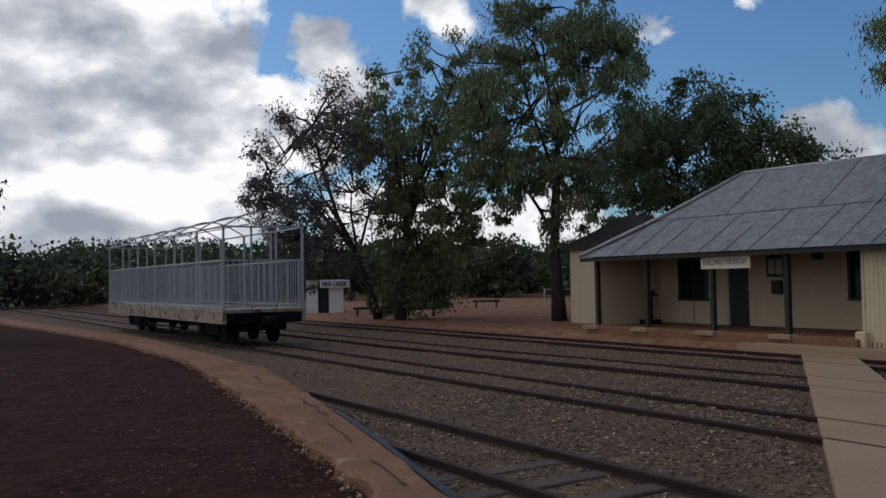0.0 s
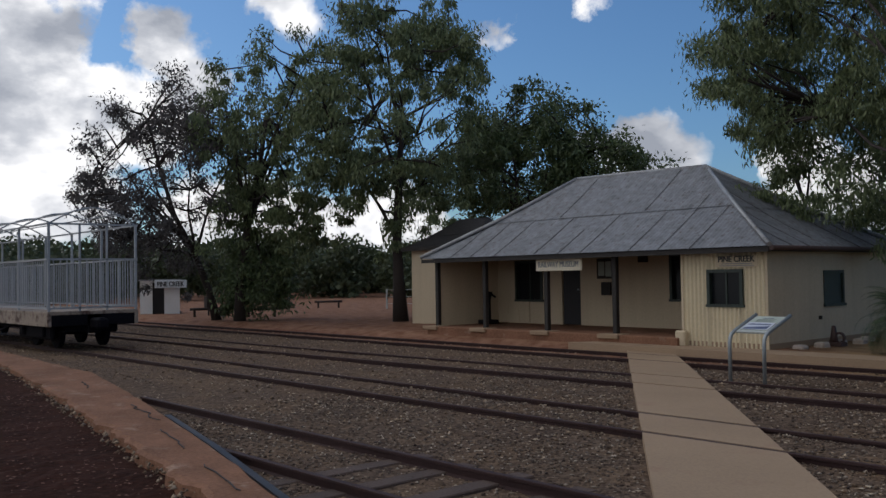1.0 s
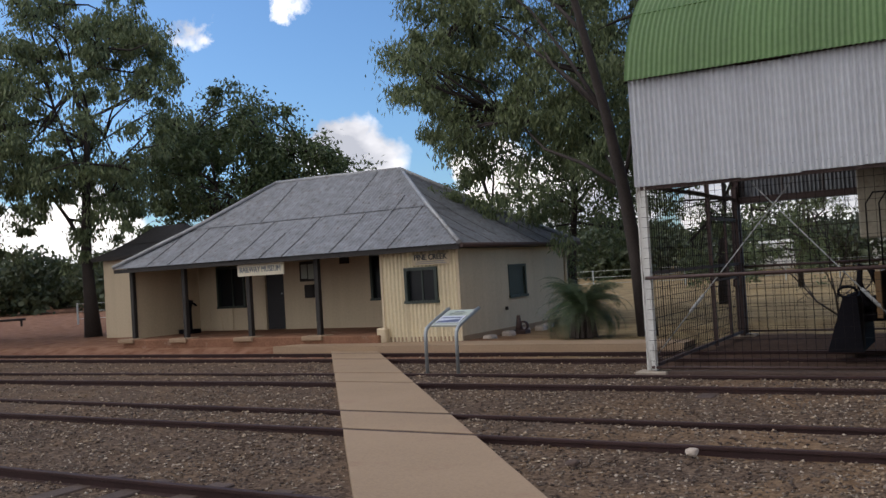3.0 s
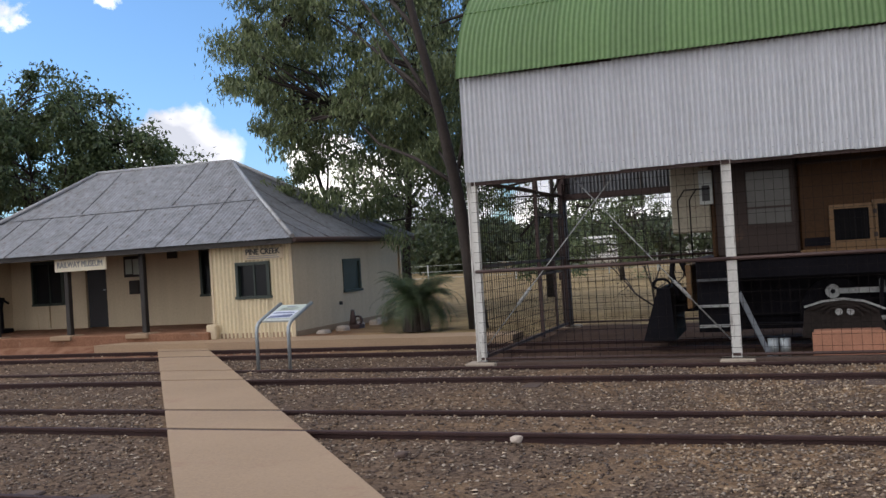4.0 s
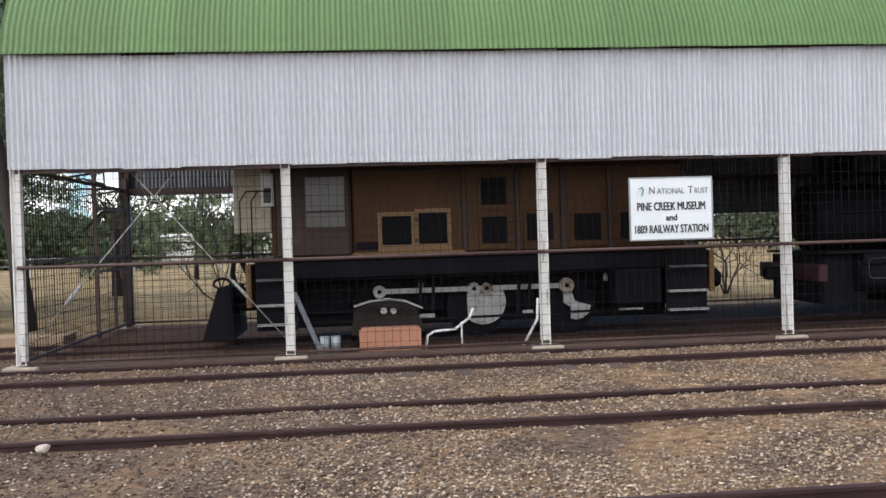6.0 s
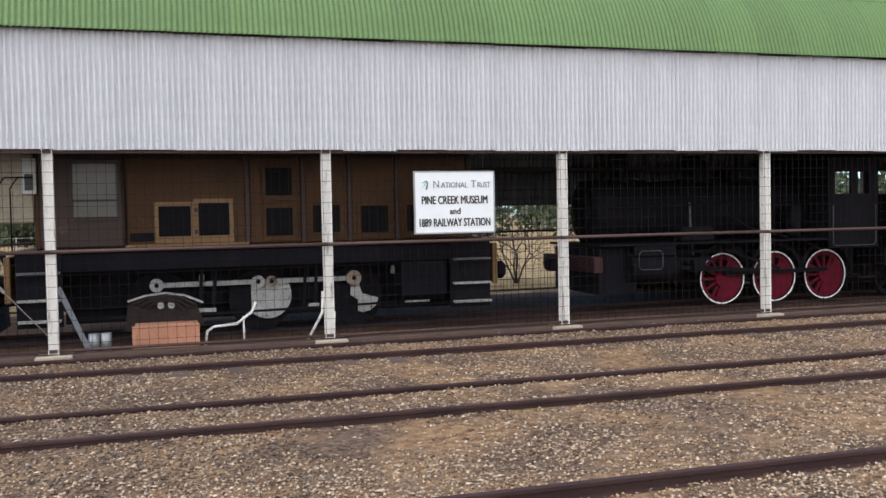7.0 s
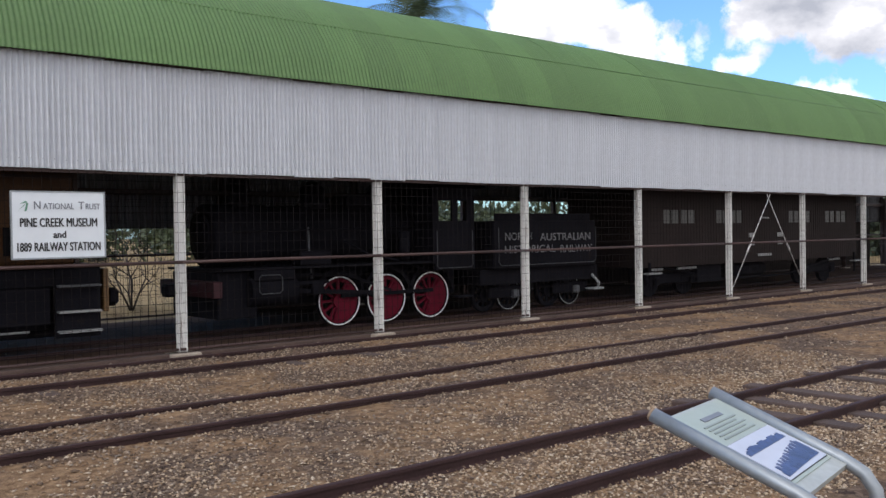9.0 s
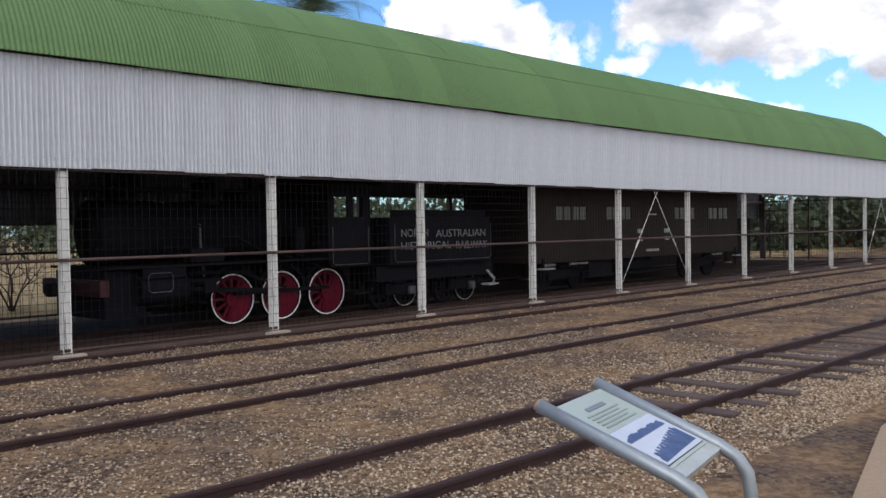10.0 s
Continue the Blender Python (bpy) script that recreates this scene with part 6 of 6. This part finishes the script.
# ---- far things ----
def facing(base):
    return math.degrees(math.atan2(base[1] + 7.9, base[0] - 0.5)) - 90


def turned(bm, base):
    bmesh.ops.transform(bm, matrix=pose(*base, 0, 0, facing(base)), verts=bm.verts)
    return bm


def hut():
    base = (-42.1, 10.9, 0.06)
    h = thing("platform_hut", base, "small white shelter hut with a station name board", "hut")
    part("wall", turned(boxed(-0.85, -0.35, 0, 0.08, 0, 1.66), base), M_WHITE, h)
    part("wall", turned(boxed(0.2, 0.85, 0, 0.08, 0, 1.6), base), M_WHITE, h)
    part("wall", turned(boxed(-0.85, 0.85, 1.4, 1.48, 0, 1.6), base), M_WHITE, h)
    part("wall", turned(boxed(-0.93, -0.85, 0, 1.48, 0, 1.66), base), M_WHITE, h)
    part("wall", turned(boxed(0.85, 0.93, 0, 1.48, 0, 1.6), base), M_WHITE, h)
    part("doorway", turned(boxed(-0.35, 0.2, 0.2, 0.26, 0, 1.55), base), M_DOOR, h)
    part("roof", turned(boxed(-1.0, 1.0, -0.15, 1.6, 1.63, 1.7), base), M_IRON, h)
    b = part("name_board", turned(boxed(-0.25, 1.25, -0.22, -0.17, 1.28, 1.66, 0.01), base), M_SIGNWHITE, h)
    f = facing(base)
    c = pose(*base, 0, 0, f) @ Vector((0.5, -0.225, 1.47))
    lettering("PINE CREEK", tuple(c), 1.25, 0.24, M_BLACKINK, b, 90, f, bold=0.04)
    bm = boxed(-0.2, 1.0, 0.3, 0.8, 0.0, 0.12)
    part("step", turned(bm, base), M_DARKWOOD, h)


hut()


def barrier(x, y):
    base = (x, y, 0.06)
    b = thing("log_barrier", base, "low timber barrier rail on two posts at the yard edge", "barrier", "log barriers")
    for dx in (-0.55, 0.55):
        part("post", turned(boxed(dx - 0.05, dx + 0.05, -0.05, 0.05, 0, 0.36), base), M_BARKDARK, b)
    part("rail", turned(tubed([(-0.75, 0, 0.36), (0.75, 0, 0.36)], 0.06, 8), base), M_BARKDARK, b)


for q in ((-43.3, 18.0), (-41.2, 20.1), (-36.5, 10.6), (-33.9, 11.8)):
    barrier(*q)
t = thing("signal_stand", (-37.6, 11.2, 0.06), "small dark box on a post among the trees", "stand")
part("post", boxed(-37.63, -37.57, 11.17, 11.23, 0.05, 0.9), M_BARKDARK, t)
part("box", boxed(-37.75, -37.45, 11.05, 11.35, 0.45, 0.95, 0.02), M_BARKDARK, t)


def wire_fence(points, label, height=1.1, mt=M_SILVER):
    a = points[0]
    f = thing("wire_fence", (a[0], a[1], 0.06), label, "fence", "far fences")
    for p, q in zip(points, points[1:]):
        n = max(1, int((Vector(q) - Vector(p)).length / 2.5))
        for i in range(n + 1):
            v = Vector(p).lerp(Vector(q), i / n)
            part("post", boxed(v.x - 0.03, v.x + 0.03, v.y - 0.03, v.y + 0.03, 0.05, height), mt, f)
        for z in (0.35, 0.7, height - 0.05):
            part("wire", tubed([(p[0], p[1], z), (q[0], q[1], z)], 0.014, 4), mt, f)


wire_fence([(-36.5, 20.5), (-30.5, 23.0)], "thin silver wire fence behind the yard")
wire_fence([(-26, 40), (2, 42)], "thin wire fence at the edge of the grass")
bm = bmesh.new()
for i in range(30):
    a, b = Vector((55.0, 22.6, 0.06)), Vector((63.4, 13.6, 0.06))
    p, q = a.lerp(b, i / 30), a.lerp(b, (i + 0.93) / 30)
    bar(bm, p + Vector((0, 0, 0.55)), q + Vector((0, 0, 0.55)), 0.05, 0.98 + 0.1 * math.sin(i * 2.1))
single("barrier_mesh", bm, M_BRICKRED, "orange-red barrier mesh strung beyond the shed", "fence")


def caravan(x, y, w, label):
    base = (x, y, 0.06)
    c = thing("caravan", base, label, "caravan", "far caravans")
    part("body", turned(boxed(-w / 2, w / 2, 0, 2.1, 0.4, 2.2, 0.15), base), M_WHITE, c)
    for k in (-0.25, 0.25):
        part("window", turned(boxed(w * k - 0.4, w * k + 0.4, -0.02, 0.02, 1.2, 1.7), base), M_GLASS, c)
    part("wheel", turned(disced(0, 0.32, 0.32, -0.05, 0.2, 16), base), M_BLACK, c)


caravan(-12.0, 52, 5.0, "white caravan parked far beyond the shed")
caravan(-3.5, 56, 4.2, "white caravan parked beside the far trees")


# ---- trees ----
def leaves(rng, centres, sizes, count, length, width, droop, spread_z=0.8):
    """Diamond leaves, hung round the clump centres."""
    k = rng.integers(0, len(centres), count)
    c = centres[k] + np.clip(rng.normal(0, 1, (count, 3)), -1.7, 1.7) * sizes[k][:, None] * np.array([1, 1, spread_z])
    d = rng.normal(0, 1, (count, 3))
    d[:, 2] -= droop
    d /= np.linalg.norm(d, axis=1)[:, None]
    o = np.cross(d, rng.normal(0, 1, (count, 3)))
    o /= np.linalg.norm(o, axis=1)[:, None]
    L = length * rng.uniform(0.6, 1.4, count)[:, None]
    W = width * rng.uniform(0.6, 1.4, count)[:, None]
    P = np.stack([c, c + d * L * 0.45 + o * W, c + d * L, c + d * L * 0.45 - o * W], 1).reshape(-1, 3)
    F = np.arange(count * 4).reshape(-1, 4)
    return P, F


def tree(name, label, base, trunk, limbs, crown, lf, bark, seed, clumps=46, count=9000, leaf=(0.34, 0.055), droop=1.3, clump=0.55, hang=0.9, r0=0.2, cut=0.5, slim=0.6):
    """trunk: points from the base; crown: centre, radii. Limbs fork from the trunk to clumps inside the crown."""
    rng = np.random.default_rng(seed)
    t = thing(name, base, label, "tree")
    bm = bmesh.new()
    pts = [Vector(p) for p in trunk]
    rad = [r0 * (1 - 0.75 * i / (len(pts) - 1)) for i in range(len(pts))]
    rad[0] *= 1.25
    tube(bm, pts, rad, 10)
    centres = []
    cen, rr = Vector(crown[0]), Vector(crown[1])
    while len(centres) < clumps:
        v = rng.normal(0, 1, 3)
        v *= rng.uniform(0.25, 1.0) ** 0.5 / np.linalg.norm(v)
        p = Vector((cen.x + v[0] * rr.x, cen.y + v[1] * rr.y, cen.z + v[2] * rr.z))
        if noise.noise(p * 0.6 + Vector((seed, 0, 0))) < -0.12 + 0.2 * cut and rng.random() < 0.93:
            continue
        centres.append(p)
    mains = []
    for k in range(limbs):
        i = rng.integers(max(2, len(pts) // 3), len(pts))
        a = pts[i]
        b = centres[rng.integers(len(centres))]
        mid = a.lerp(b, 0.5) + Vector(rng.normal(0, 0.25, 3)) + Vector((0, 0, 0.2))
        q = [a, a.lerp(mid, 0.5) + Vector((0, 0, 0.1)), mid, mid.lerp(b, 0.5) + Vector((0, 0, 0.15)), b]
        r = max(rad[i] * slim, 0.05)
        tube(bm, q, [r, r * 0.8, r * 0.6, r * 0.4, r * 0.22], 7)
        mains.append(q)
    for c in centres:
        best = min((p for q in mains for p in q[1:]), key=lambda p: (p - c).length + max(0, p.z - c.z))
        m = best.lerp(c, 0.55) + Vector(rng.normal(0, 0.15, 3))
        tube(bm, [best, m, c, c + Vector((rng.normal(0, 0.3), rng.normal(0, 0.3), -0.3))], [0.045, 0.03, 0.015, 0.006], 5)
    part("trunk", bm, bark, t)
    C = np.array([tuple(c) for c in centres])
    hangs = C + rng.normal(0, 0.35, C.shape) - np.array([0, 0, hang])
    C2 = np.concatenate([C, hangs])
    sz = rng.uniform(0.5, 1.25, len(C2)) * clump
    sz[len(C):] *= 0.6
    P, F = leaves(rng, C2, sz, count, leaf[0], leaf[1], droop)
    P -= np.array(base)
    ob = new("crown", quads("crown", P.tolist(), F.tolist(), lf))
    ob.parent = t
    return t


def at_view(yaw, dist, px):
    """A place on the ground, by the bearing of a sight line: yaw in radians, distance ahead, metres to the right."""
    return Vector((0.5 - math.sin(yaw) * dist + math.cos(yaw) * px, -7.9 + math.cos(yaw) * dist + math.sin(yaw) * px, 0.06))


R0 = Vector((math.cos(1.02), math.sin(1.02), 0))
R4 = Vector((math.cos(0.25), math.sin(0.25), 0))
UP = Vector((0, 0, 1))

b = Vector((-32.9, 9.2, 0.05))
tree("gum_tree", "leaning gum with sparse grey-purple foliage by the tracks", b, [b, b - R0 * 0.3 + UP * 1.2, b - R0 * 0.8 + UP * 2.6, b - R0 * 1.6 + UP * 4.2, b - R0 * 2.2 + UP * 6.2, b - R0 * 2.6 + UP * 8.0], 20, (b - R0 * 2.0 + UP * 5.9, (3.7, 3.4, 4.1)), L_GREY, M_BARKDARK, 3, 150, 30000, (0.16, 0.028), 0.9, 0.34, 0.4, 0.17, 0.5)
b = Vector((-31.2, 9.3, 0.05))
tree("gum_tree", "dark dense gum with drooping foliage by the tracks", b, [b, b + UP * 1.5, b + R0 * 0.3 + UP * 3.5, b + R0 * 0.6 + UP * 5.2, b + R0 * 0.9 + UP * 6.6, b + R0 * 1.1 + UP * 8.0], 18, (b + R0 * 1.5 + UP * 7.4, (3.6, 3.3, 4.5)), L_GUM, M_BARKDARK, 5, 120, 34000, (0.19, 0.03), 2.1, 0.29, 1.0, 0.2, 0.9)
b = Vector((-32.0, 9.6, 0.05))
tree("gum_tree", "short bushy dark tree among the gum trunks", b, [b, b + R0 * 0.2 + UP * 1.2, b + R0 * 0.4 + UP * 2.6, b + R0 * 0.6 + UP * 3.6], 8, (b + R0 * 0.8 + UP * 2.1, (1.5, 1.5, 1.9)), L_DARK, M_BARKDARK, 7, 30, 9500, (0.2, 0.034), 1.2, 0.4, 0.4, 0.13, 0.2)
b = Vector((-25.4, 12.6, 0.05))
tree("gum_tree", "tall gum with forked grey trunk and drooping leaves", b, [b, b - R0 * 0.05 + UP * 1.5, b - R0 * 0.1 + UP * 3.0, b + R0 * 0.0 + UP * 5.0, b + R0 * 0.1 + UP * 6.6, b - R0 * 0.2 + UP * 8.4], 20, (b - R0 * 0.2 + UP * 8.4, (3.9, 3.6, 4.9)), L_GUM, M_BARKDARK, 11, 150, 46000, (0.19, 0.03), 2.3, 0.3, 1.3, 0.24, 0.85, 0.5)
b = Vector((-26.6, 19.4, 0.05))
tree("broadleaf_tree", "dense dark-green tree rising behind the station", b, [b, b + UP * 1.5, b + UP * 2.8, b + R0 * 0.3 + UP * 4.2, b + R0 * 0.4 + UP * 5.6], 14, (b + R0 * 0.5 + UP * 6.4, (3.9, 3.6, 3.4)), L_DARK, M_BARKDARK, 13, 130, 36000, (0.2, 0.042), 1.1, 0.4, 0.5, 0.26, 0.5)
b = Vector((-23.8, 21.2, 0.05))
tree("broadleaf_tree", "smaller dark-green tree behind the station roof", b, [b, b + UP * 2, b + R0 * 0.2 + UP * 4, b + R0 * 0.3 + UP * 6.5], 9, (b + R0 * 0.9 + UP * 5.2, (3.0, 2.6, 2.3)), L_DARK, M_BARKDARK, 17, 70, 18000, (0.2, 0.045), 0.8, 0.4, 0.4, 0.18, 0.2)
b = Vector((-5.22, 9.8, 0.05))
tree("gum_tree", "big leaning gum with long drooping leaves beside the shed", b, [b, b - R4 * 0.12 + UP * 1.5, b - R4 * 0.3 + UP * 3.0, b - R4 * 0.55 + UP * 4.5, b - R4 * 0.9 + UP * 6.2, b - R4 * 1.3 + UP * 8.2, b - R4 * 1.6 + UP * 10.2], 10, (Vector((-8.9, 13.0, 7.6)), (4.4, 2.2, 3.6)), L_GUM, M_BARKDARK, 19, 170, 84000, (0.16, 0.019), 2.3, 0.34, 1.2, 0.17, 0.8, 0.36)
b = Vector((-9.6, 16.6, 0.05))
tree("broadleaf_tree", "dark leafy tree behind the station's end wall", b, [b, b + UP * 1.5, b + R4 * 0.2 + UP * 3.2, b + R4 * 0.2 + UP * 5.6], 12, (b + UP * 5.0, (3.4, 3.0, 3.4)), L_DARK, M_BARKDARK, 23, 80, 16000, (0.15, 0.026), 1.2, 0.42, 0.5, 0.16, 0.5)
b = Vector((-6.3, 20.5, 0.05))
tree("broadleaf_tree", "leafy tree with gaps of sky beyond the cycad", b, [b, b + UP * 1.5, b + R4 * 0.2 + UP * 3.2, b + R4 * 0.2 + UP * 5.6], 10, (b + UP * 4.3, (2.6, 2.4, 3.3)), L_GUM, M_BARKDARK, 29, 44, 9000, (0.15, 0.026), 1.2, 0.4, 0.5, 0.14, 0.6)
for k, (px, dd, hh, r) in enumerate(((3.6, 40, 3.6, 2.4), (12.0, 44, 4.2, 3.0))):
    b = at_view(0.25, dd, px)
    tree("bush_tree", "pale green bushy tree beyond the shed", b, [b, b + UP * 1.0, b + R4 * 0.2 + UP * 2.2, b + R4 * 0.3 + UP * hh], 8, (b + UP * hh * 0.75, (r, r, hh * 0.55)), L_GUM, M_BARK, 31 + k, 26, 8000, (0.15, 0.026), 1.0, 0.4, 0.4, 0.1, 0.7)
# a gum whose twigs hang in from above the far left edge of the view
b = at_view(1.02, 30, -17.5)
tree("gum_tree", "gum at the edge of the yard with hanging twigs", b, [b, b + UP * 2, b + R0 * 0.1 + UP * 4, b + UP * 7], 8, (b + UP * 5.0, (2.2, 2.2, 2.6)), L_GUM, M_BARKDARK, 41, 30, 4500, (0.34, 0.05), 1.5, 0.5, 0.8, 0.16, 0.5)


def fronds(name, label, base, n, length, lift, seed, trunk_h, trunk_r, category, droop):
    rng = np.random.default_rng(seed)
    t = thing(name, base, label, category)
    b = Vector(base)
    part("trunk", tubed([b, b + UP * trunk_h * 0.5, b + UP * trunk_h], [trunk_r * 1.2, trunk_r, trunk_r * 0.8], 10), M_BARK, t)
    for k in range(n):
        az, el = rng.uniform(0, 2 * math.pi), rng.uniform(lift - 0.7, lift + 0.9)
        d = Vector((math.cos(az), math.sin(az), 0))
        L = length * rng.uniform(0.8, 1.15)
        P, F = [], []
        side = Vector((-d.y, d.x, 0))
        prev = b + UP * trunk_h
        a = el
        steps = 34
        for i in range(steps):
            nx = prev + (d * math.cos(a) + UP * math.sin(a)) * (L / steps)
            a -= droop / steps * (0.4 + 1.6 * i / steps)
            w = 0.28 * L * math.sin(math.pi * min(1, (i + 1.5) / steps) ** 0.7) * 0.8
            for sg in (-1, 1):
                tip = nx + side * sg * w + d * w * 0.5 - UP * w * 0.35
                o = len(P)
                q = prev.lerp(nx, 0.38)
                P += [tuple(prev - b), tuple(q - b), tuple(q.lerp(tip, 0.6) - b), tuple(tip - b)]
                F.append((o, o + 1, o + 2, o + 3))
            prev = nx
        ob = new("frond", quads("frond", P, F, L_CYCAD))
        ob.parent = t


fronds("cycad", "bushy cycad with a skirt of dry fronds beside the station", (-6.45, 9.45, 0.06), 130, 1.12, 0.3, 51, 0.72, 0.17, "cycad", 1.7)
bm = bmesh.new()
for k in range(60):
    a = random.uniform(0, 2 * math.pi)
    bar(bm, (-6.45 + 0.18 * math.cos(a), 9.45 + 0.18 * math.sin(a), 0.75), (-6.45 + 0.27 * math.cos(a), 9.45 + 0.27 * math.sin(a), 0.1), 0.02, 0.05)
single("dry_skirt", bm, M_BARK, "brown skirt of dead fronds round the cycad stem", "cycad skirt", kind="stuff")
fronds("palm_tree", "tall palm whose crown shows above the shed roof", (20.6, 16, 0.06), 30, 3.2, 0.75, 57, 8.9, 0.16, "palm", 1.9)


def bare_shrub(base, height, seed):
    """Leafless twigs forking from a short stem."""
    rng = np.random.default_rng(seed)
    t = thing("bare_shrub", base, "leafless grey shrub standing behind the shed", "shrub", "bare shrubs")

    def fork(p, d, length, r, depth):
        q = p + d * length * 0.5 + Vector(rng.normal(0, 0.05, 3)) * length
        e = p + d * length
        tube(bm, [p, q, e], [r, r * 0.85, r * 0.65], 5)
        if depth:
            for k in range(3 if depth > 1 else 2):
                nd = (d + Vector(rng.normal(0, 0.5, 3))).normalized()
                fork(q if k == 2 else e, nd, length * rng.uniform(0.6, 0.85), r * 0.6, depth - 1)
    for k in range(4):
        bm = bmesh.new()
        fork(Vector(base), Vector((rng.normal(0, 0.4), rng.normal(0, 0.3), 1)).normalized(), height * 0.36, 0.026, 4)
        part("branch", bm, M_BARK, t)


bare_shrub((9.6, 13.0, -0.04), 2.4, 91)
bare_shrub((-2.3, 14.5, 0.06), 2.8, 92)


def bush_belt(name, label, spots, seed, lf, count, leaf):
    rng = np.random.default_rng(seed)
    Ps, Fs, n = [], [], 0
    for x, y, h, r in spots:
        k = 16
        v = rng.normal(0, 1, (k, 3))
        v /= np.linalg.norm(v, axis=1)[:, None]
        c = np.array([x, y, h * 0.5]) + v * np.array([r, r, h * 0.42]) * rng.uniform(0.3, 1, (k, 1))
        P, F = leaves(rng, c, np.full(k, r * 0.24), count, leaf[0], leaf[1], 0.5)
        P[:, 2] = np.maximum(P[:, 2], 0.0)
        Ps.append(P)
        Fs.append(F + n)
        n += len(P)
    ob = new(name, quads(name, np.concatenate(Ps).tolist(), np.concatenate(Fs).tolist(), lf))
    tagged(ob, label, "far bush", kind="stuff")


spots = []
for k in range(150):
    yaw = random.uniform(radians(18), radians(100))
    dist = random.uniform(75, 135)
    spots.append((0.5 - math.sin(yaw) * dist, -7.9 + math.cos(yaw) * dist, random.uniform(4.0, 6.6) * dist / 95, random.uniform(2.6, 4.6)))
bush_belt("far_bush", "dark bush along the far side of the yard", spots, 71, L_BUSH, 2000, (0.46, 0.165))
spots = []
for k in range(90):
    yaw = random.uniform(radians(-82), radians(20))
    dist = random.uniform(58, 110)
    spots.append((0.5 - math.sin(yaw) * dist, -7.9 + math.cos(yaw) * dist, random.uniform(3.4, 5.6) * dist / 90, random.uniform(2.4, 4.2)))
bush_belt("far_bush", "green bush beyond the shed", spots, 73, L_BUSH, 1500, (0.46, 0.165))


# ---- loose stones and litter ----
def scatter(name, label, n, area, size, material, seed, flat=0.6, keep=None, lift=0.0, thin=0.0, fade=0.0):
    """Small angular stones or flakes; thin: how much sparser they lie in patches; fade: over how many metres they give out at the far side."""
    rng = np.random.default_rng(seed)
    base = np.array([(1, 0, 0), (-0.5, 0.87, 0), (-0.5, -0.87, 0), (0, 0, 1), (0, 0, -0.6)], float)
    tri = np.array([(0, 1, 3), (1, 2, 3), (2, 0, 3), (1, 0, 4), (2, 1, 4), (0, 2, 4)])
    xy = np.stack([rng.uniform(area[0], area[1], n), rng.uniform(area[2], area[3], n)], 1)
    dice = rng.random(n)
    ok = [(not keep or keep(x, y)) and (not thin or d > thin * (0.5 + 1.6 * noise.noise((x * 0.8, y * 0.8, seed)))) and (not fade or (d * 7919) % 1 < (area[3] - y) / fade) for (x, y), d in zip(xy.tolist(), dice.tolist())]
    xy = xy[np.array(ok, bool)]
    m = len(xy)
    s = size * rng.uniform(0.45, 1.25, m) ** 1.3
    a = rng.uniform(0, 6.3, m)
    c, sn = np.cos(a)[:, None], np.sin(a)[:, None]
    z = np.array([level(x, y) for x, y in xy.tolist()]) + lift + 0.2 * s
    q = base[None] * rng.uniform(0.6, 1.3, (m, 5, 3)) * s[:, None, None]
    P = np.stack([xy[:, :1] + q[:, :, 0] * c - q[:, :, 1] * sn, xy[:, 1:] + q[:, :, 0] * sn + q[:, :, 1] * c, z[:, None] + flat * q[:, :, 2]], 2).reshape(-1, 3)
    F = (tri[None] + 5 * np.arange(m)[:, None, None]).reshape(-1, 3)
    me = bpy.data.meshes.new(name)
    me.vertices.add(len(P))
    me.vertices.foreach_set("co", P.ravel())
    me.loops.add(F.size)
    me.loops.foreach_set("vertex_index", F.ravel().astype(np.int32))
    me.polygons.add(len(F))
    me.polygons.foreach_set("loop_start", (3 * np.arange(len(F))).astype(np.int32))
    me.update()
    me.validate()
    me.materials.append(material)
    ob = new(name, me)
    tagged(ob, label, "stones" if "litter" not in name else "litter", kind="stuff")


def open_yard(x, y):
    if path_left(y) - 0.05 < x < path_right(y) + 0.05:
        return False
    if y < along(KERB_OUT, x) + 0.05 and x < -3:
        return False
    return not (y < -4.8 and x > 5)


scatter("ballast_stones", "brown-grey crushed stones scattered between the tracks", 78000, (-0.5, 14, -5.0, 5.0), 0.02, M_STONE, 81, 0.6, open_yard, 0.0, 0.75)
scatter("ballast_stones", "dark crushed stones between the tracks by the path", 60000, (-11, 2.5, -5.0, 6.6), 0.02, M_STONEDARK, 86, 0.6, open_yard, 0.0, 0.5)
scatter("pale_gravel", "pale crushed gravel heaped round the near track", 64000, (0.4, 14, -4.9, -0.6), 0.017, M_GRAVEL, 82, 0.6, open_yard, 0.0, 0.4, 3.2)
scatter("pale_gravel", "pale gravel thinning out over the yard", 12000, (0.0, 12, -4.9, 3.4), 0.019, M_GRAVEL, 84, 0.6, open_yard, 0.0, 1.2)
scatter("ballast_stones", "larger stones along the tracks farther off", 26000, (-34, 45, -1.5, 8.0), 0.03, M_STONE, 83, 0.6, open_yard, 0.0, 0.5)
scatter("leaf_litter", "pale dry leaves and chips strewn over the gravel", 6000, (-16, 16, -5.0, 8.0), 0.03, M_LITTER, 85, 0.15, open_yard)
scatter("leaf_litter", "pale dry litter strewn on the dark soil", 9000, (-22, -3, -11, -2.4), 0.02, M_SOILLITTER, 87, 0.15, lambda x, y: y < along(KERB_IN, x) - 0.05, 0.07)
scatter("kerb_rubble", "broken rubble along the inner side of the kerb", 9000, (-22, -3.5, -6, -2), 0.028, M_STONE, 89, 0.8, lambda x, y: -0.17 < y - along(KERB_IN, x) < 0.06, 0.07)
